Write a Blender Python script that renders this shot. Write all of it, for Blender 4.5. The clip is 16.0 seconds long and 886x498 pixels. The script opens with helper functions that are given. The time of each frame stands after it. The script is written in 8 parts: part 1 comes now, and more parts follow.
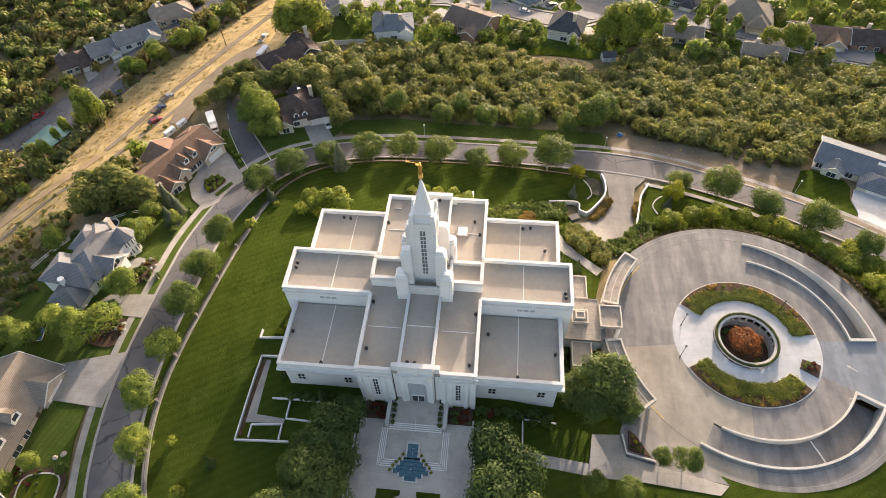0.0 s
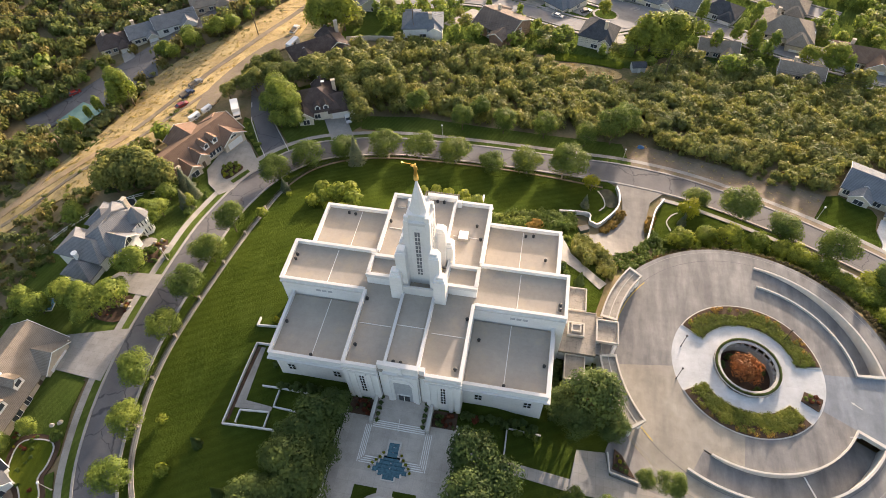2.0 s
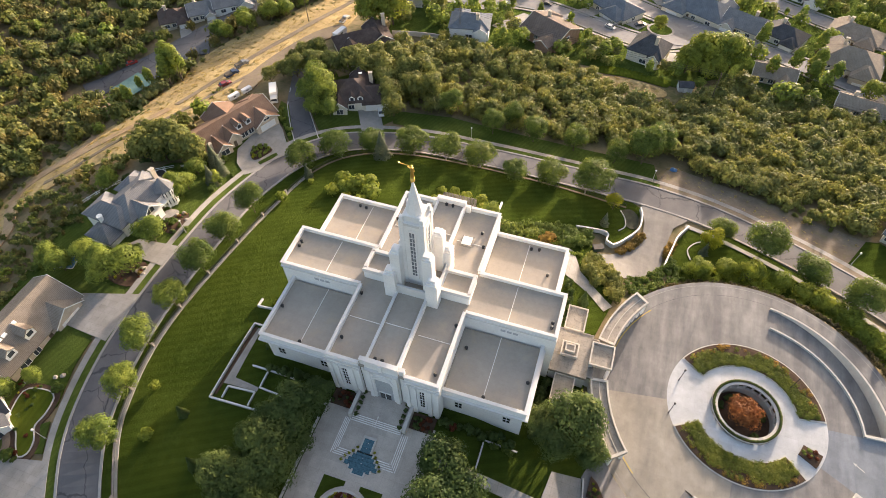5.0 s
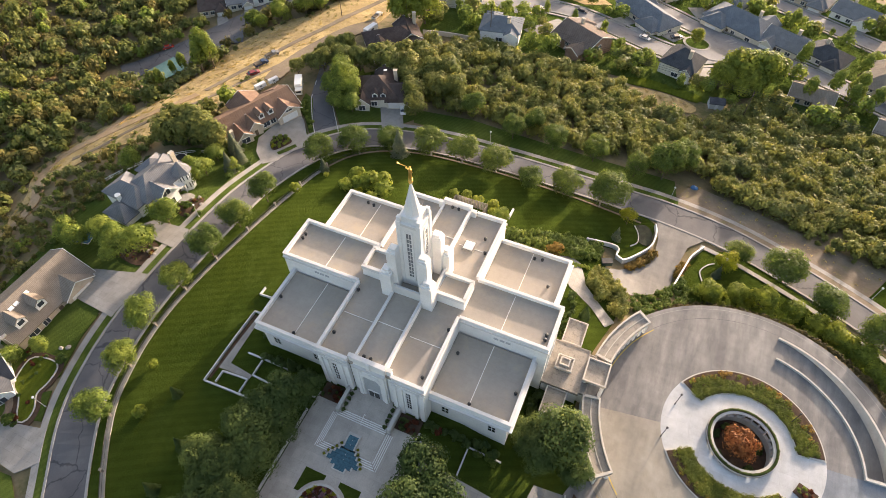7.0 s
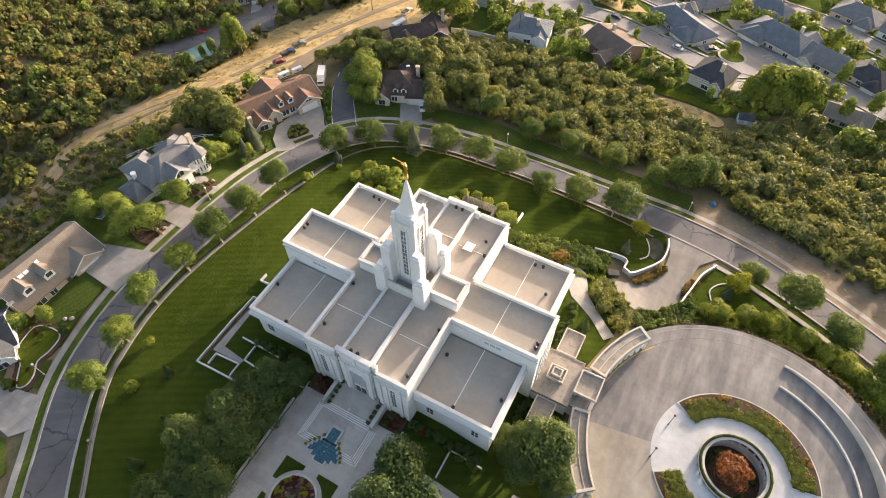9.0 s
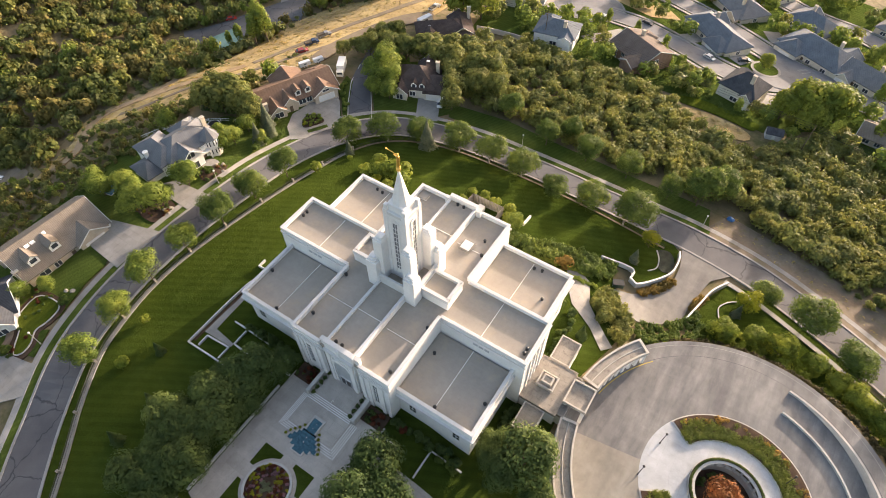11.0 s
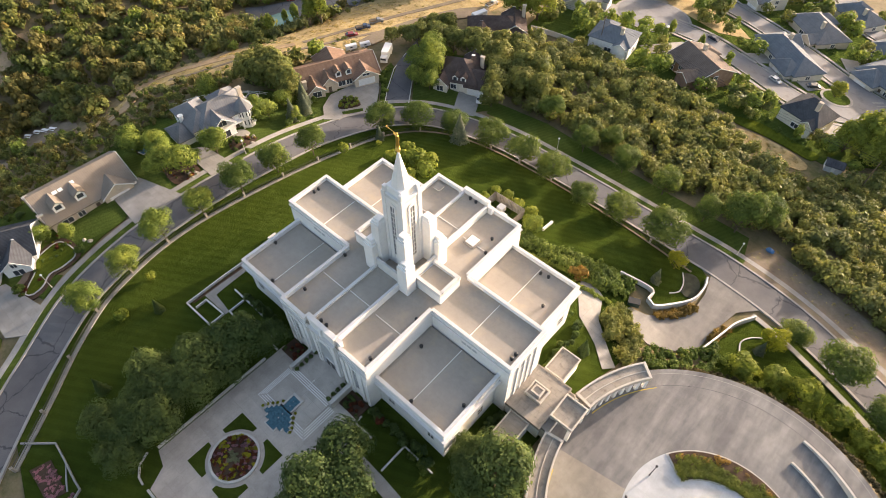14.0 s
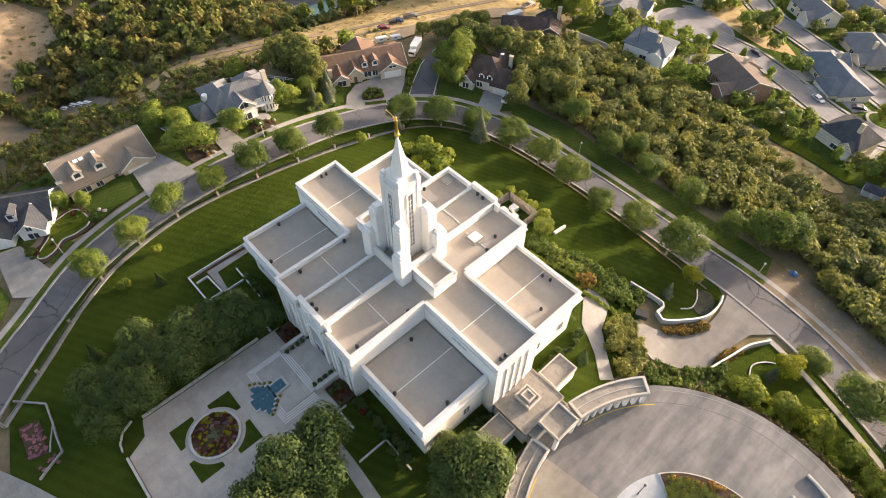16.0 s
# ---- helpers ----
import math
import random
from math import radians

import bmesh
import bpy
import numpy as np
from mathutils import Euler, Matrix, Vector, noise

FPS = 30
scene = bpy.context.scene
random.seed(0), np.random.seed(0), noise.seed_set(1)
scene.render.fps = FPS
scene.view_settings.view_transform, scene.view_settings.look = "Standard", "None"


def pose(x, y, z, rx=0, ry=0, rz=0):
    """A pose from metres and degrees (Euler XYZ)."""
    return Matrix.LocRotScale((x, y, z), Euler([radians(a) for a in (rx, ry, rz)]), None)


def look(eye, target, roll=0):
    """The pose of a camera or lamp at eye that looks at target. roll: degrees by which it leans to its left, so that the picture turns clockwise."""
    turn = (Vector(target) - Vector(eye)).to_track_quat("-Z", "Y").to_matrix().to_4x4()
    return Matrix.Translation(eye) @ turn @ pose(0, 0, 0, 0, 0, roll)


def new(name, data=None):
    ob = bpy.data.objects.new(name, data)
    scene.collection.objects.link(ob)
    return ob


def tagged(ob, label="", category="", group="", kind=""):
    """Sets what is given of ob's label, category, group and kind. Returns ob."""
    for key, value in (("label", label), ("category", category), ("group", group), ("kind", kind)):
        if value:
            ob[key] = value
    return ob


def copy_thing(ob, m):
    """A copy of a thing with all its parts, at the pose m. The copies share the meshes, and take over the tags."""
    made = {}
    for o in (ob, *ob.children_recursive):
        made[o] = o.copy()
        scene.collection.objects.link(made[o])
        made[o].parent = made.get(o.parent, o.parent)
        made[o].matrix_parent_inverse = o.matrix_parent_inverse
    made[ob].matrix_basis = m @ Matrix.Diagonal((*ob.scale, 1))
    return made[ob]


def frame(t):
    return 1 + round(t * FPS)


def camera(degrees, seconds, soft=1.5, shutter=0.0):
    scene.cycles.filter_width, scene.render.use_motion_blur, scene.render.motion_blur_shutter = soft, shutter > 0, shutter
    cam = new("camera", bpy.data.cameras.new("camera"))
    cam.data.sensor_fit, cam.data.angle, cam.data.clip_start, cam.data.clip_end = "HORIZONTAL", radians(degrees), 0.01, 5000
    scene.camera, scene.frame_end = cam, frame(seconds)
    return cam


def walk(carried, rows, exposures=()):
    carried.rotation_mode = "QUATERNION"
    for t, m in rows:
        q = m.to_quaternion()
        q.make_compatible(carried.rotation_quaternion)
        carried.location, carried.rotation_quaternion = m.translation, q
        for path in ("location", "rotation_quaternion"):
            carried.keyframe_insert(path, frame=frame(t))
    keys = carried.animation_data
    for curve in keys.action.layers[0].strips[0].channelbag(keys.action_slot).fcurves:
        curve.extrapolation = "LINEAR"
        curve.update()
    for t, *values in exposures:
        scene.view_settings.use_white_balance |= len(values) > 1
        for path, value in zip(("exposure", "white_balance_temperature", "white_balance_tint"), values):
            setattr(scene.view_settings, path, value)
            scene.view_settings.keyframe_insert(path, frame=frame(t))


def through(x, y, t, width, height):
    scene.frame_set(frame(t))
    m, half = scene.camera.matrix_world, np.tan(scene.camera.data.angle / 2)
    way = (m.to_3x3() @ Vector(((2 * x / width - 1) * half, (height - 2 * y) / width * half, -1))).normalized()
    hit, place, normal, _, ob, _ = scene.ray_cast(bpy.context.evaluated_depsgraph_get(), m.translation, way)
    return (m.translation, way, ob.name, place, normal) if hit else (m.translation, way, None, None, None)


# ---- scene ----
from mathutils.geometry import delaunay_2d_cdt as delaunay

cam = camera(74.32, 16.0, 0.5)
ROWS = [
    (0.0, 11.876, -68.618, 116.146, 37.852, 1.341, 5.394),
    (0.5, 13.587, -68.256, 116.163, 37.861, 1.316, 6.776),
    (1.0, 15.266, -67.859, 116.209, 37.859, 1.280, 8.047),
    (1.5, 16.846, -67.393, 116.284, 37.826, 1.227, 9.265),
    (2.0, 18.497, -66.946, 116.298, 37.828, 1.190, 10.533),
    (2.5, 20.067, -66.414, 116.346, 37.807, 1.159, 11.831),
    (3.0, 21.625, -65.838, 116.398, 37.794, 1.105, 13.211),
    (3.5, 23.159, -65.251, 116.416, 37.795, 1.043, 14.572),
    (4.0, 24.670, -64.644, 116.422, 37.779, 0.987, 15.898),
    (6.5, 31.717, -61.066, 116.312, 37.797, 0.701, 22.255),
    (7.0, 33.072, -60.256, 116.323, 37.796, 0.652, 23.602),
    (7.5, 34.411, -59.395, 116.239, 37.762, 0.615, 24.920),
    (8.0, 35.768, -58.558, 116.043, 37.773, 0.551, 26.194),
    (8.5, 37.113, -57.701, 115.693, 37.773, 0.472, 27.338),
    (9.0, 38.403, -56.804, 115.254, 37.800, 0.410, 28.551),
    (11.5, 44.740, -51.917, 112.072, 38.009, 0.179, 34.529),
    (12.0, 45.971, -50.838, 111.283, 38.062, 0.138, 36.123),
    (12.5, 47.204, -49.797, 110.432, 38.175, 0.123, 37.932),
    (13.0, 48.468, -48.727, 109.646, 38.251, 0.062, 39.398),
    (13.5, 49.686, -47.634, 108.898, 38.333, 0.029, 40.640),
    (14.0, 50.904, -46.563, 108.151, 38.404, -0.020, 41.736),
    (14.5, 52.107, -45.505, 107.401, 38.530, -0.076, 42.906),
    (15.0, 53.246, -44.403, 106.594, 38.658, -0.108, 44.413),
    (15.5, 54.465, -43.304, 105.742, 38.771, -0.149, 45.904),
    (16.0, 55.651, -42.215, 104.913, 38.890, -0.206, 47.210),
]
walk(cam, [(t, pose(x, y, z, rx, ry, rz)) for t, x, y, z, rx, ry, rz in ROWS], [(0.0, 1.85, 7250, 18), (16.0, 1.85, 7250, 18)])

# ---- light ----
world = bpy.data.worlds.new("sky")
scene.world = world
world.use_nodes = True
_nt = world.node_tree
_sky = _nt.nodes.new("ShaderNodeTexSky")
_sky.sky_type = "NISHITA"
_sky.sun_disc = False
SUN_EL, SUN_AZ = 9.3, 15.0  # degrees above the horizon; degrees from +y towards +x
_sky.sun_elevation = radians(SUN_EL)
_sky.sun_rotation = radians(SUN_AZ)
_sky.air_density = 1.0
_sky.dust_density = 4.0
_bg = _nt.nodes["Background"]
_nt.links.new(_sky.outputs["Color"], _bg.inputs["Color"])
_bg.inputs["Strength"].default_value = 0.15
sun = new("sun", bpy.data.lights.new("sun", "SUN"))
sun.data.energy = 3.2
sun.data.angle = radians(0.8)
sun.data.color = (1.0, 0.90, 0.79)
_s = Vector((math.sin(radians(SUN_AZ)) * math.cos(radians(SUN_EL)), math.cos(radians(SUN_AZ)) * math.cos(radians(SUN_EL)), math.sin(radians(SUN_EL))))
sun.matrix_world = look(_s * 300, (0, 0, 0))

# ---- materials ----


def material(name, rough=0.8, metal=0.0):
    m = bpy.data.materials.new(name)
    m.use_nodes = True
    b = m.node_tree.nodes["Principled BSDF"]
    b.inputs["Roughness"].default_value = rough
    b.inputs["Metallic"].default_value = metal
    if rough >= 0.6 and not metal:
        b.inputs["Specular IOR Level"].default_value = 0.15
    return m, m.node_tree, b


def nodes_noise(nt, scale, detail=4.0, rough=0.6, coords="Object"):
    tc = nt.nodes.new("ShaderNodeTexCoord")
    n = nt.nodes.new("ShaderNodeTexNoise")
    n.inputs["Scale"].default_value = scale
    n.inputs["Detail"].default_value = detail
    n.inputs["Roughness"].default_value = rough
    nt.links.new(tc.outputs[coords], n.inputs["Vector"])
    return n


def ramp(nt, source, stops):
    r = nt.nodes.new("ShaderNodeValToRGB")
    e = r.color_ramp.elements
    while len(e) < len(stops):
        e.new(0.5)
    for k, (p, c) in enumerate(stops):
        e[k].position = p
        e[k].color = (*c, 1)
    nt.links.new(source, r.inputs["Fac"])
    return r


def mix(nt, kind, fac, a, b):
    m = nt.nodes.new("ShaderNodeMix")
    m.data_type = "RGBA"
    m.blend_type = kind
    for sock, v in ((m.inputs["Factor"], fac), (m.inputs[6], a), (m.inputs[7], b)):
        if isinstance(v, (int, float)):
            sock.default_value = v
        elif isinstance(v, tuple):
            sock.default_value = (*v, 1)
        else:
            nt.links.new(v, sock)
    return m.outputs[2]


def bump(nt, b, height, strength=0.3, distance=0.02):
    n = nt.nodes.new("ShaderNodeBump")
    n.inputs["Strength"].default_value = strength
    n.inputs["Distance"].default_value = distance
    nt.links.new(height, n.inputs["Height"])
    nt.links.new(n.outputs["Normal"], b.inputs["Normal"])


def surface(name, dark, light, big=0.15, fine=4.0, rough=0.85, metal=0.0, bumps=0.25, stain=None, islands=0.0, distance=0.02, grain=0.25, blocks=None, joint=0.93):
    """Colour between two tones by a broad and a fine noise, with relief; stain: a third tone in patches."""
    m, nt, b = material(name, rough, metal)
    n1, n2 = nodes_noise(nt, big, 5), nodes_noise(nt, fine, 6, 0.7)
    c1 = ramp(nt, n1.outputs["Fac"], [(0.3, dark), (0.7, light)])
    c2 = ramp(nt, n2.outputs["Fac"], [(0.25, (1 - grain,) * 3), (0.75, (1 + grain,) * 3)])
    col = mix(nt, "MULTIPLY", 0.8, c1.outputs["Color"], c2.outputs["Color"])
    if stain:
        n3 = nodes_noise(nt, big * 2.7, 6, 0.7)
        f = ramp(nt, n3.outputs["Fac"], [(0.52, (0, 0, 0)), (0.68, (1, 1, 1))])
        col = mix(nt, "MIX", f.outputs["Color"], col, stain)
    if blocks:
        tc = nt.nodes.new("ShaderNodeTexCoord")
        dot = nt.nodes.new("ShaderNodeVectorMath")
        dot.operation = "DOT_PRODUCT"
        dot.inputs[1].default_value = (1, 1, 0)
        sep, cmb = nt.nodes.new("ShaderNodeSeparateXYZ"), nt.nodes.new("ShaderNodeCombineXYZ")
        nt.links.new(tc.outputs["Object"], dot.inputs[0])
        nt.links.new(tc.outputs["Object"], sep.inputs[0])
        if blocks[2]:
            nt.links.new(sep.outputs["X"], cmb.inputs["X"])
            nt.links.new(sep.outputs["Y"], cmb.inputs["Y"])
        else:
            nt.links.new(dot.outputs["Value"], cmb.inputs["X"])
            nt.links.new(sep.outputs["Z"], cmb.inputs["Y"])
        k = nt.nodes.new("ShaderNodeTexBrick")
        k.offset = 0.5
        k.inputs["Scale"].default_value = 1.0
        k.inputs["Brick Width"].default_value = blocks[0]
        k.inputs["Row Height"].default_value = blocks[1]
        k.inputs["Mortar Size"].default_value = 0.03
        k.inputs["Color1"].default_value = (1.01, 1.01, 1.01, 1)
        k.inputs["Color2"].default_value = (0.98, 0.98, 0.98, 1)
        k.inputs["Mortar"].default_value = (joint, joint, joint, 1)
        nt.links.new(cmb.outputs[0], k.inputs["Vector"])
        col = mix(nt, "MULTIPLY", 1.0, col, k.outputs["Color"])
    if islands:
        g = nt.nodes.new("ShaderNodeNewGeometry")
        v = ramp(nt, g.outputs["Random Per Island"], [(0.0, (1 - islands,) * 3), (1.0, (1 + islands,) * 3)])
        col = mix(nt, "MULTIPLY", 1.0, col, v.outputs["Color"])
    nt.links.new(col, b.inputs["Base Color"])
    if bumps:
        bump(nt, b, n2.outputs["Fac"], bumps, distance)
    return m


def leaves(name, dark, light, hue=None, through=0.5):
    """Foliage: tone by leaf clump and by plant, part of the light passes through."""
    m, nt, b = material(name, 0.6)
    g = nt.nodes.new("ShaderNodeNewGeometry")
    o = nt.nodes.new("ShaderNodeObjectInfo")
    mid = tuple((a + c) / 2 for a, c in zip(dark, light))
    soft = lambda c: tuple(0.45 * q + 0.55 * w for q, w in zip(mid, c))
    r = ramp(nt, g.outputs["Random Per Island"], [(0.0, soft(dark)), (0.55, mid), (1.0, soft(light))])
    n0 = nodes_noise(nt, 0.3, 2)
    clump = ramp(nt, n0.outputs["Fac"], [(0.36, (0.72, 0.76, 0.74)), (0.64, (1.26, 1.2, 1.05))])
    r = mix(nt, "MULTIPLY", 1.0, r.outputs["Color"], clump.outputs["Color"])
    n = nodes_noise(nt, 0.09, 3)
    broad = ramp(nt, n.outputs["Fac"], [(0.35, (0.85, 0.9, 0.85)), (0.65, (1.15, 1.1, 0.95))] if hue is None else [(0.42, (0.85, 0.95, 0.9)), (0.62, hue)])
    col = mix(nt, "MULTIPLY", 1.0, r, broad.outputs["Color"])
    each = ramp(nt, o.outputs["Random"], [(0.0, (0.8, 0.85, 0.8)), (1.0, (1.2, 1.12, 1.0))])
    col = mix(nt, "MULTIPLY", 1.0, col, each.outputs["Color"])
    nt.links.new(col, b.inputs["Base Color"])
    t = nt.nodes.new("ShaderNodeBsdfTranslucent")
    nt.links.new(col, t.inputs["Color"])
    s = nt.nodes.new("ShaderNodeMixShader")
    s.inputs["Fac"].default_value = through
    nt.links.new(b.outputs["BSDF"], s.inputs[1])
    nt.links.new(t.outputs["BSDF"], s.inputs[2])
    nt.links.new(s.outputs["Shader"], nt.nodes["Material Output"].inputs["Surface"])
    return m


def lawn_material(name, dark, light, angle=0.0, period=2.2, stripes=0.3):
    m, nt, b = material(name, 0.9)
    b.inputs["Specular IOR Level"].default_value = 0.0
    tc = nt.nodes.new("ShaderNodeTexCoord")
    mp = nt.nodes.new("ShaderNodeMapping")
    mp.inputs["Rotation"].default_value = (0, 0, radians(angle))
    w = nt.nodes.new("ShaderNodeTexWave")
    w.inputs["Scale"].default_value = 0.314 / period
    w.inputs["Distortion"].default_value = 1.6
    w.inputs["Detail Scale"].default_value = 0.3
    nt.links.new(tc.outputs["Object"], mp.inputs["Vector"])
    nt.links.new(mp.outputs["Vector"], w.inputs["Vector"])
    n1, n2 = nodes_noise(nt, 0.07, 5), nodes_noise(nt, 6.0, 5, 0.75)
    c1 = ramp(nt, n1.outputs["Fac"], [(0.3, dark), (0.7, light)])
    c2 = ramp(nt, n2.outputs["Fac"], [(0.25, (0.6, 0.6, 0.6)), (0.75, (1.35, 1.35, 1.3))])
    col = mix(nt, "MULTIPLY", 0.8, c1.outputs["Color"], c2.outputs["Color"])
    n3 = nodes_noise(nt, 0.16, 6, 0.7)
    f3 = ramp(nt, n3.outputs["Fac"], [(0.5, (0, 0, 0)), (0.72, (0.6, 0.6, 0.6))])
    col = mix(nt, "MIX", f3.outputs["Color"], col, tuple(1.35 * a + 0.004 for a in light))
    st = ramp(nt, w.outputs["Fac"], [(0.35, (1 - stripes,) * 3), (0.65, (1 + stripes,) * 3)])
    col = mix(nt, "MULTIPLY", 1.0, col, st.outputs["Color"])
    nt.links.new(col, b.inputs["Base Color"])
    # blades of grass stand at all angles
    lean = nodes_noise(nt, 15.0, 2, 0.6)
    v = lean.outputs["Color"]
    for op, k in (("SUBTRACT", (0.5, 0.5, 0.5)), ("MULTIPLY", (6.0, 6.0, 0.0)), ("ADD", (0.0, 0.0, 0.5)), ("NORMALIZE", None)):
        q = nt.nodes.new("ShaderNodeVectorMath")
        q.operation = op
        nt.links.new(v, q.inputs[0])
        if k:
            q.inputs[1].default_value = k
        v = q.outputs["Vector"]
    nt.links.new(v, b.inputs["Normal"])
    return m


def asphalt_material():
    m, nt, b = material("asphalt", 0.85)
    n1, n2 = nodes_noise(nt, 0.12, 5), nodes_noise(nt, 9.0, 4, 0.7)
    c1 = ramp(nt, n1.outputs["Fac"], [(0.3, (0.092, 0.092, 0.100)), (0.7, (0.146, 0.145, 0.152))])
    c2 = ramp(nt, n2.outputs["Fac"], [(0.25, (0.75, 0.75, 0.75)), (0.75, (1.2, 1.2, 1.2))])
    col = mix(nt, "MULTIPLY", 0.8, c1.outputs["Color"], c2.outputs["Color"])
    tc = nt.nodes.new("ShaderNodeTexCoord")
    wob = nodes_noise(nt, 0.5, 3)
    add = nt.nodes.new("ShaderNodeVectorMath")
    add.operation = "MULTIPLY_ADD"
    add.inputs[1].default_value = (2.5, 2.5, 0)
    nt.links.new(wob.outputs["Color"], add.inputs[0])
    nt.links.new(tc.outputs["Object"], add.inputs[2])
    v = nt.nodes.new("ShaderNodeTexVoronoi")
    v.feature = "DISTANCE_TO_EDGE"
    v.inputs["Scale"].default_value = 0.1
    nt.links.new(add.outputs[0], v.inputs["Vector"])
    # crack seals, drawn wider to paint in thin tree shadows too
    f = ramp(nt, v.outputs["Distance"], [(0.006, (0.75, 0.75, 0.75)), (0.016, (0, 0, 0))])
    col = mix(nt, "MIX", f.outputs["Color"], col, (0.045, 0.046, 0.052))
    nt.links.new(col, b.inputs["Base Color"])
    bump(nt, b, n2.outputs["Fac"], 0.3, 0.01)
    return m


def concrete_material(name, dark, light, tile=3.0, rough=0.8, joint=0.6, shine=None, sweep=0.0):
    """Cast slabs with joints, broad stains and fine grain."""
    m, nt, b = material(name, rough)
    n1, n2, n3 = nodes_noise(nt, 0.1, 6, 0.65), nodes_noise(nt, 5.0, 6, 0.7), nodes_noise(nt, 0.55, 5, 0.6)
    c1 = ramp(nt, n1.outputs["Fac"], [(0.32, dark), (0.66, light)])
    c2 = ramp(nt, n2.outputs["Fac"], [(0.25, (0.86, 0.86, 0.86)), (0.75, (1.1, 1.1, 1.1))])
    c3 = ramp(nt, n3.outputs["Fac"], [(0.3, (0.88, 0.88, 0.87)), (0.7, (1.08, 1.08, 1.08))])
    col = mix(nt, "MULTIPLY", 1.0, mix(nt, "MULTIPLY", 1.0, c1.outputs["Color"], c2.outputs["Color"]), c3.outputs["Color"])
    if sweep:
        tc = nt.nodes.new("ShaderNodeTexCoord")
        mp = nt.nodes.new("ShaderNodeMapping")
        mp.inputs["Scale"].default_value = (0.34, 0.07, 0.1)
        n4 = nodes_noise(nt, 1.0, 5, 0.6)
        nt.links.new(tc.outputs["Object"], mp.inputs["Vector"])
        nt.links.new(mp.outputs["Vector"], n4.inputs["Vector"])
        c4 = ramp(nt, n4.outputs["Fac"], [(0.38, (1 - sweep, 1 - sweep, 1 - sweep * 0.9)), (0.62, (1.08, 1.08, 1.07))])
        col = mix(nt, "MULTIPLY", 1.0, col, c4.outputs["Color"])
    if tile:
        tc = nt.nodes.new("ShaderNodeTexCoord")
        k = nt.nodes.new("ShaderNodeTexBrick")
        k.offset = 0.0
        k.inputs["Scale"].default_value = 1.0
        k.inputs["Brick Width"].default_value = tile
        k.inputs["Row Height"].default_value = tile
        k.inputs["Mortar Size"].default_value = 0.02
        k.inputs["Color1"].default_value = (1.04, 1.04, 1.04, 1)
        k.inputs["Color2"].default_value = (0.95, 0.95, 0.95, 1)
        k.inputs["Mortar"].default_value = (joint, joint, joint, 1)
        nt.links.new(tc.outputs["Object"], k.inputs["Vector"])
        col = mix(nt, "MULTIPLY", 1.0, col, k.outputs["Color"])
    nt.links.new(col, b.inputs["Base Color"])
    if shine:
        rr = ramp(nt, n1.outputs["Fac"], [(0.4, (shine,) * 3), (0.6, (rough,) * 3)])
        nt.links.new(rr.outputs["Color"], b.inputs["Roughness"])
    bump(nt, b, n2.outputs["Fac"], 0.15, 0.01)
    return m


def shingles(name, dark, light):
    m, nt, b = material(name, 0.9)
    n1, n2 = nodes_noise(nt, 0.4, 4), nodes_noise(nt, 7.0, 4, 0.8)
    c1 = ramp(nt, n1.outputs["Fac"], [(0.3, dark), (0.7, light)])
    c2 = ramp(nt, n2.outputs["Fac"], [(0.3, (0.65, 0.65, 0.65)), (0.7, (1.3, 1.3, 1.3))])
    col = mix(nt, "MULTIPLY", 0.9, c1.outputs["Color"], c2.outputs["Color"])
    tc = nt.nodes.new("ShaderNodeTexCoord")
    w = nt.nodes.new("ShaderNodeTexWave")
    w.bands_direction = "Z"
    w.inputs["Scale"].default_value = 1.9
    w.inputs["Distortion"].default_value = 1.0
    nt.links.new(tc.outputs["Object"], w.inputs["Vector"])
    st = ramp(nt, w.outputs["Fac"], [(0.1, (0.78, 0.78, 0.78)), (0.5, (1.06, 1.06, 1.06))])
    col = mix(nt, "MULTIPLY", 1.0, col, st.outputs["Color"])
    nt.links.new(col, b.inputs["Base Color"])
    bump(nt, b, n2.outputs["Fac"], 0.4, 0.02)
    return m


STONE = surface("white_stone", (0.70, 0.70, 0.70), (0.77, 0.77, 0.765), 0.25, 3.0, 0.6, bumps=0.04, grain=0.05, blocks=(1.5, 0.9, False))
COPING = surface("white_coping", (0.555, 0.555, 0.555), (0.62, 0.62, 0.615), 0.4, 3.0, 0.5, bumps=0.03, grain=0.06)
MEMBRANE = surface("roof_membrane", (0.315, 0.285, 0.248), (0.385, 0.35, 0.305), 0.1, 1.2, 0.9, bumps=0.08, stain=(0.40, 0.345, 0.275), grain=0.1, blocks=(14.0, 1.9, True), joint=0.95)
JOINT = surface("joint_cover", (0.70, 0.68, 0.65), (0.78, 0.76, 0.72), 0.5, 4, 0.7, grain=0.06)
BUFF = surface("buff_stone", (0.255, 0.232, 0.205), (0.345, 0.315, 0.275), 0.4, 3.0, 0.75, stain=(0.20, 0.178, 0.155), grain=0.14, blocks=(1.2, 1.2, True), joint=0.8)
GRILLE = surface("stone_grille", (0.34, 0.36, 0.38), (0.42, 0.44, 0.46), 1.0, 6.0, 0.5)
TOWER_GLASS = surface("tower_window", (0.11, 0.12, 0.135), (0.17, 0.18, 0.20), 1.0, 6.0, 0.35)
GLASS, _nt, _b = material("dark_glass", 0.08)
_b.inputs["Base Color"].default_value = (0.03, 0.04, 0.05, 1)
GOLD, _nt, _b = material("gold_leaf", 0.3, 1.0)
_b.inputs["Base Color"].default_value = (0.85, 0.55, 0.16, 1)
DRIVE_TAN = concrete_material("tan_drive_concrete", (0.235, 0.218, 0.188), (0.315, 0.295, 0.26), 4.5, 0.75, 0.93, 0.5, 0.1)
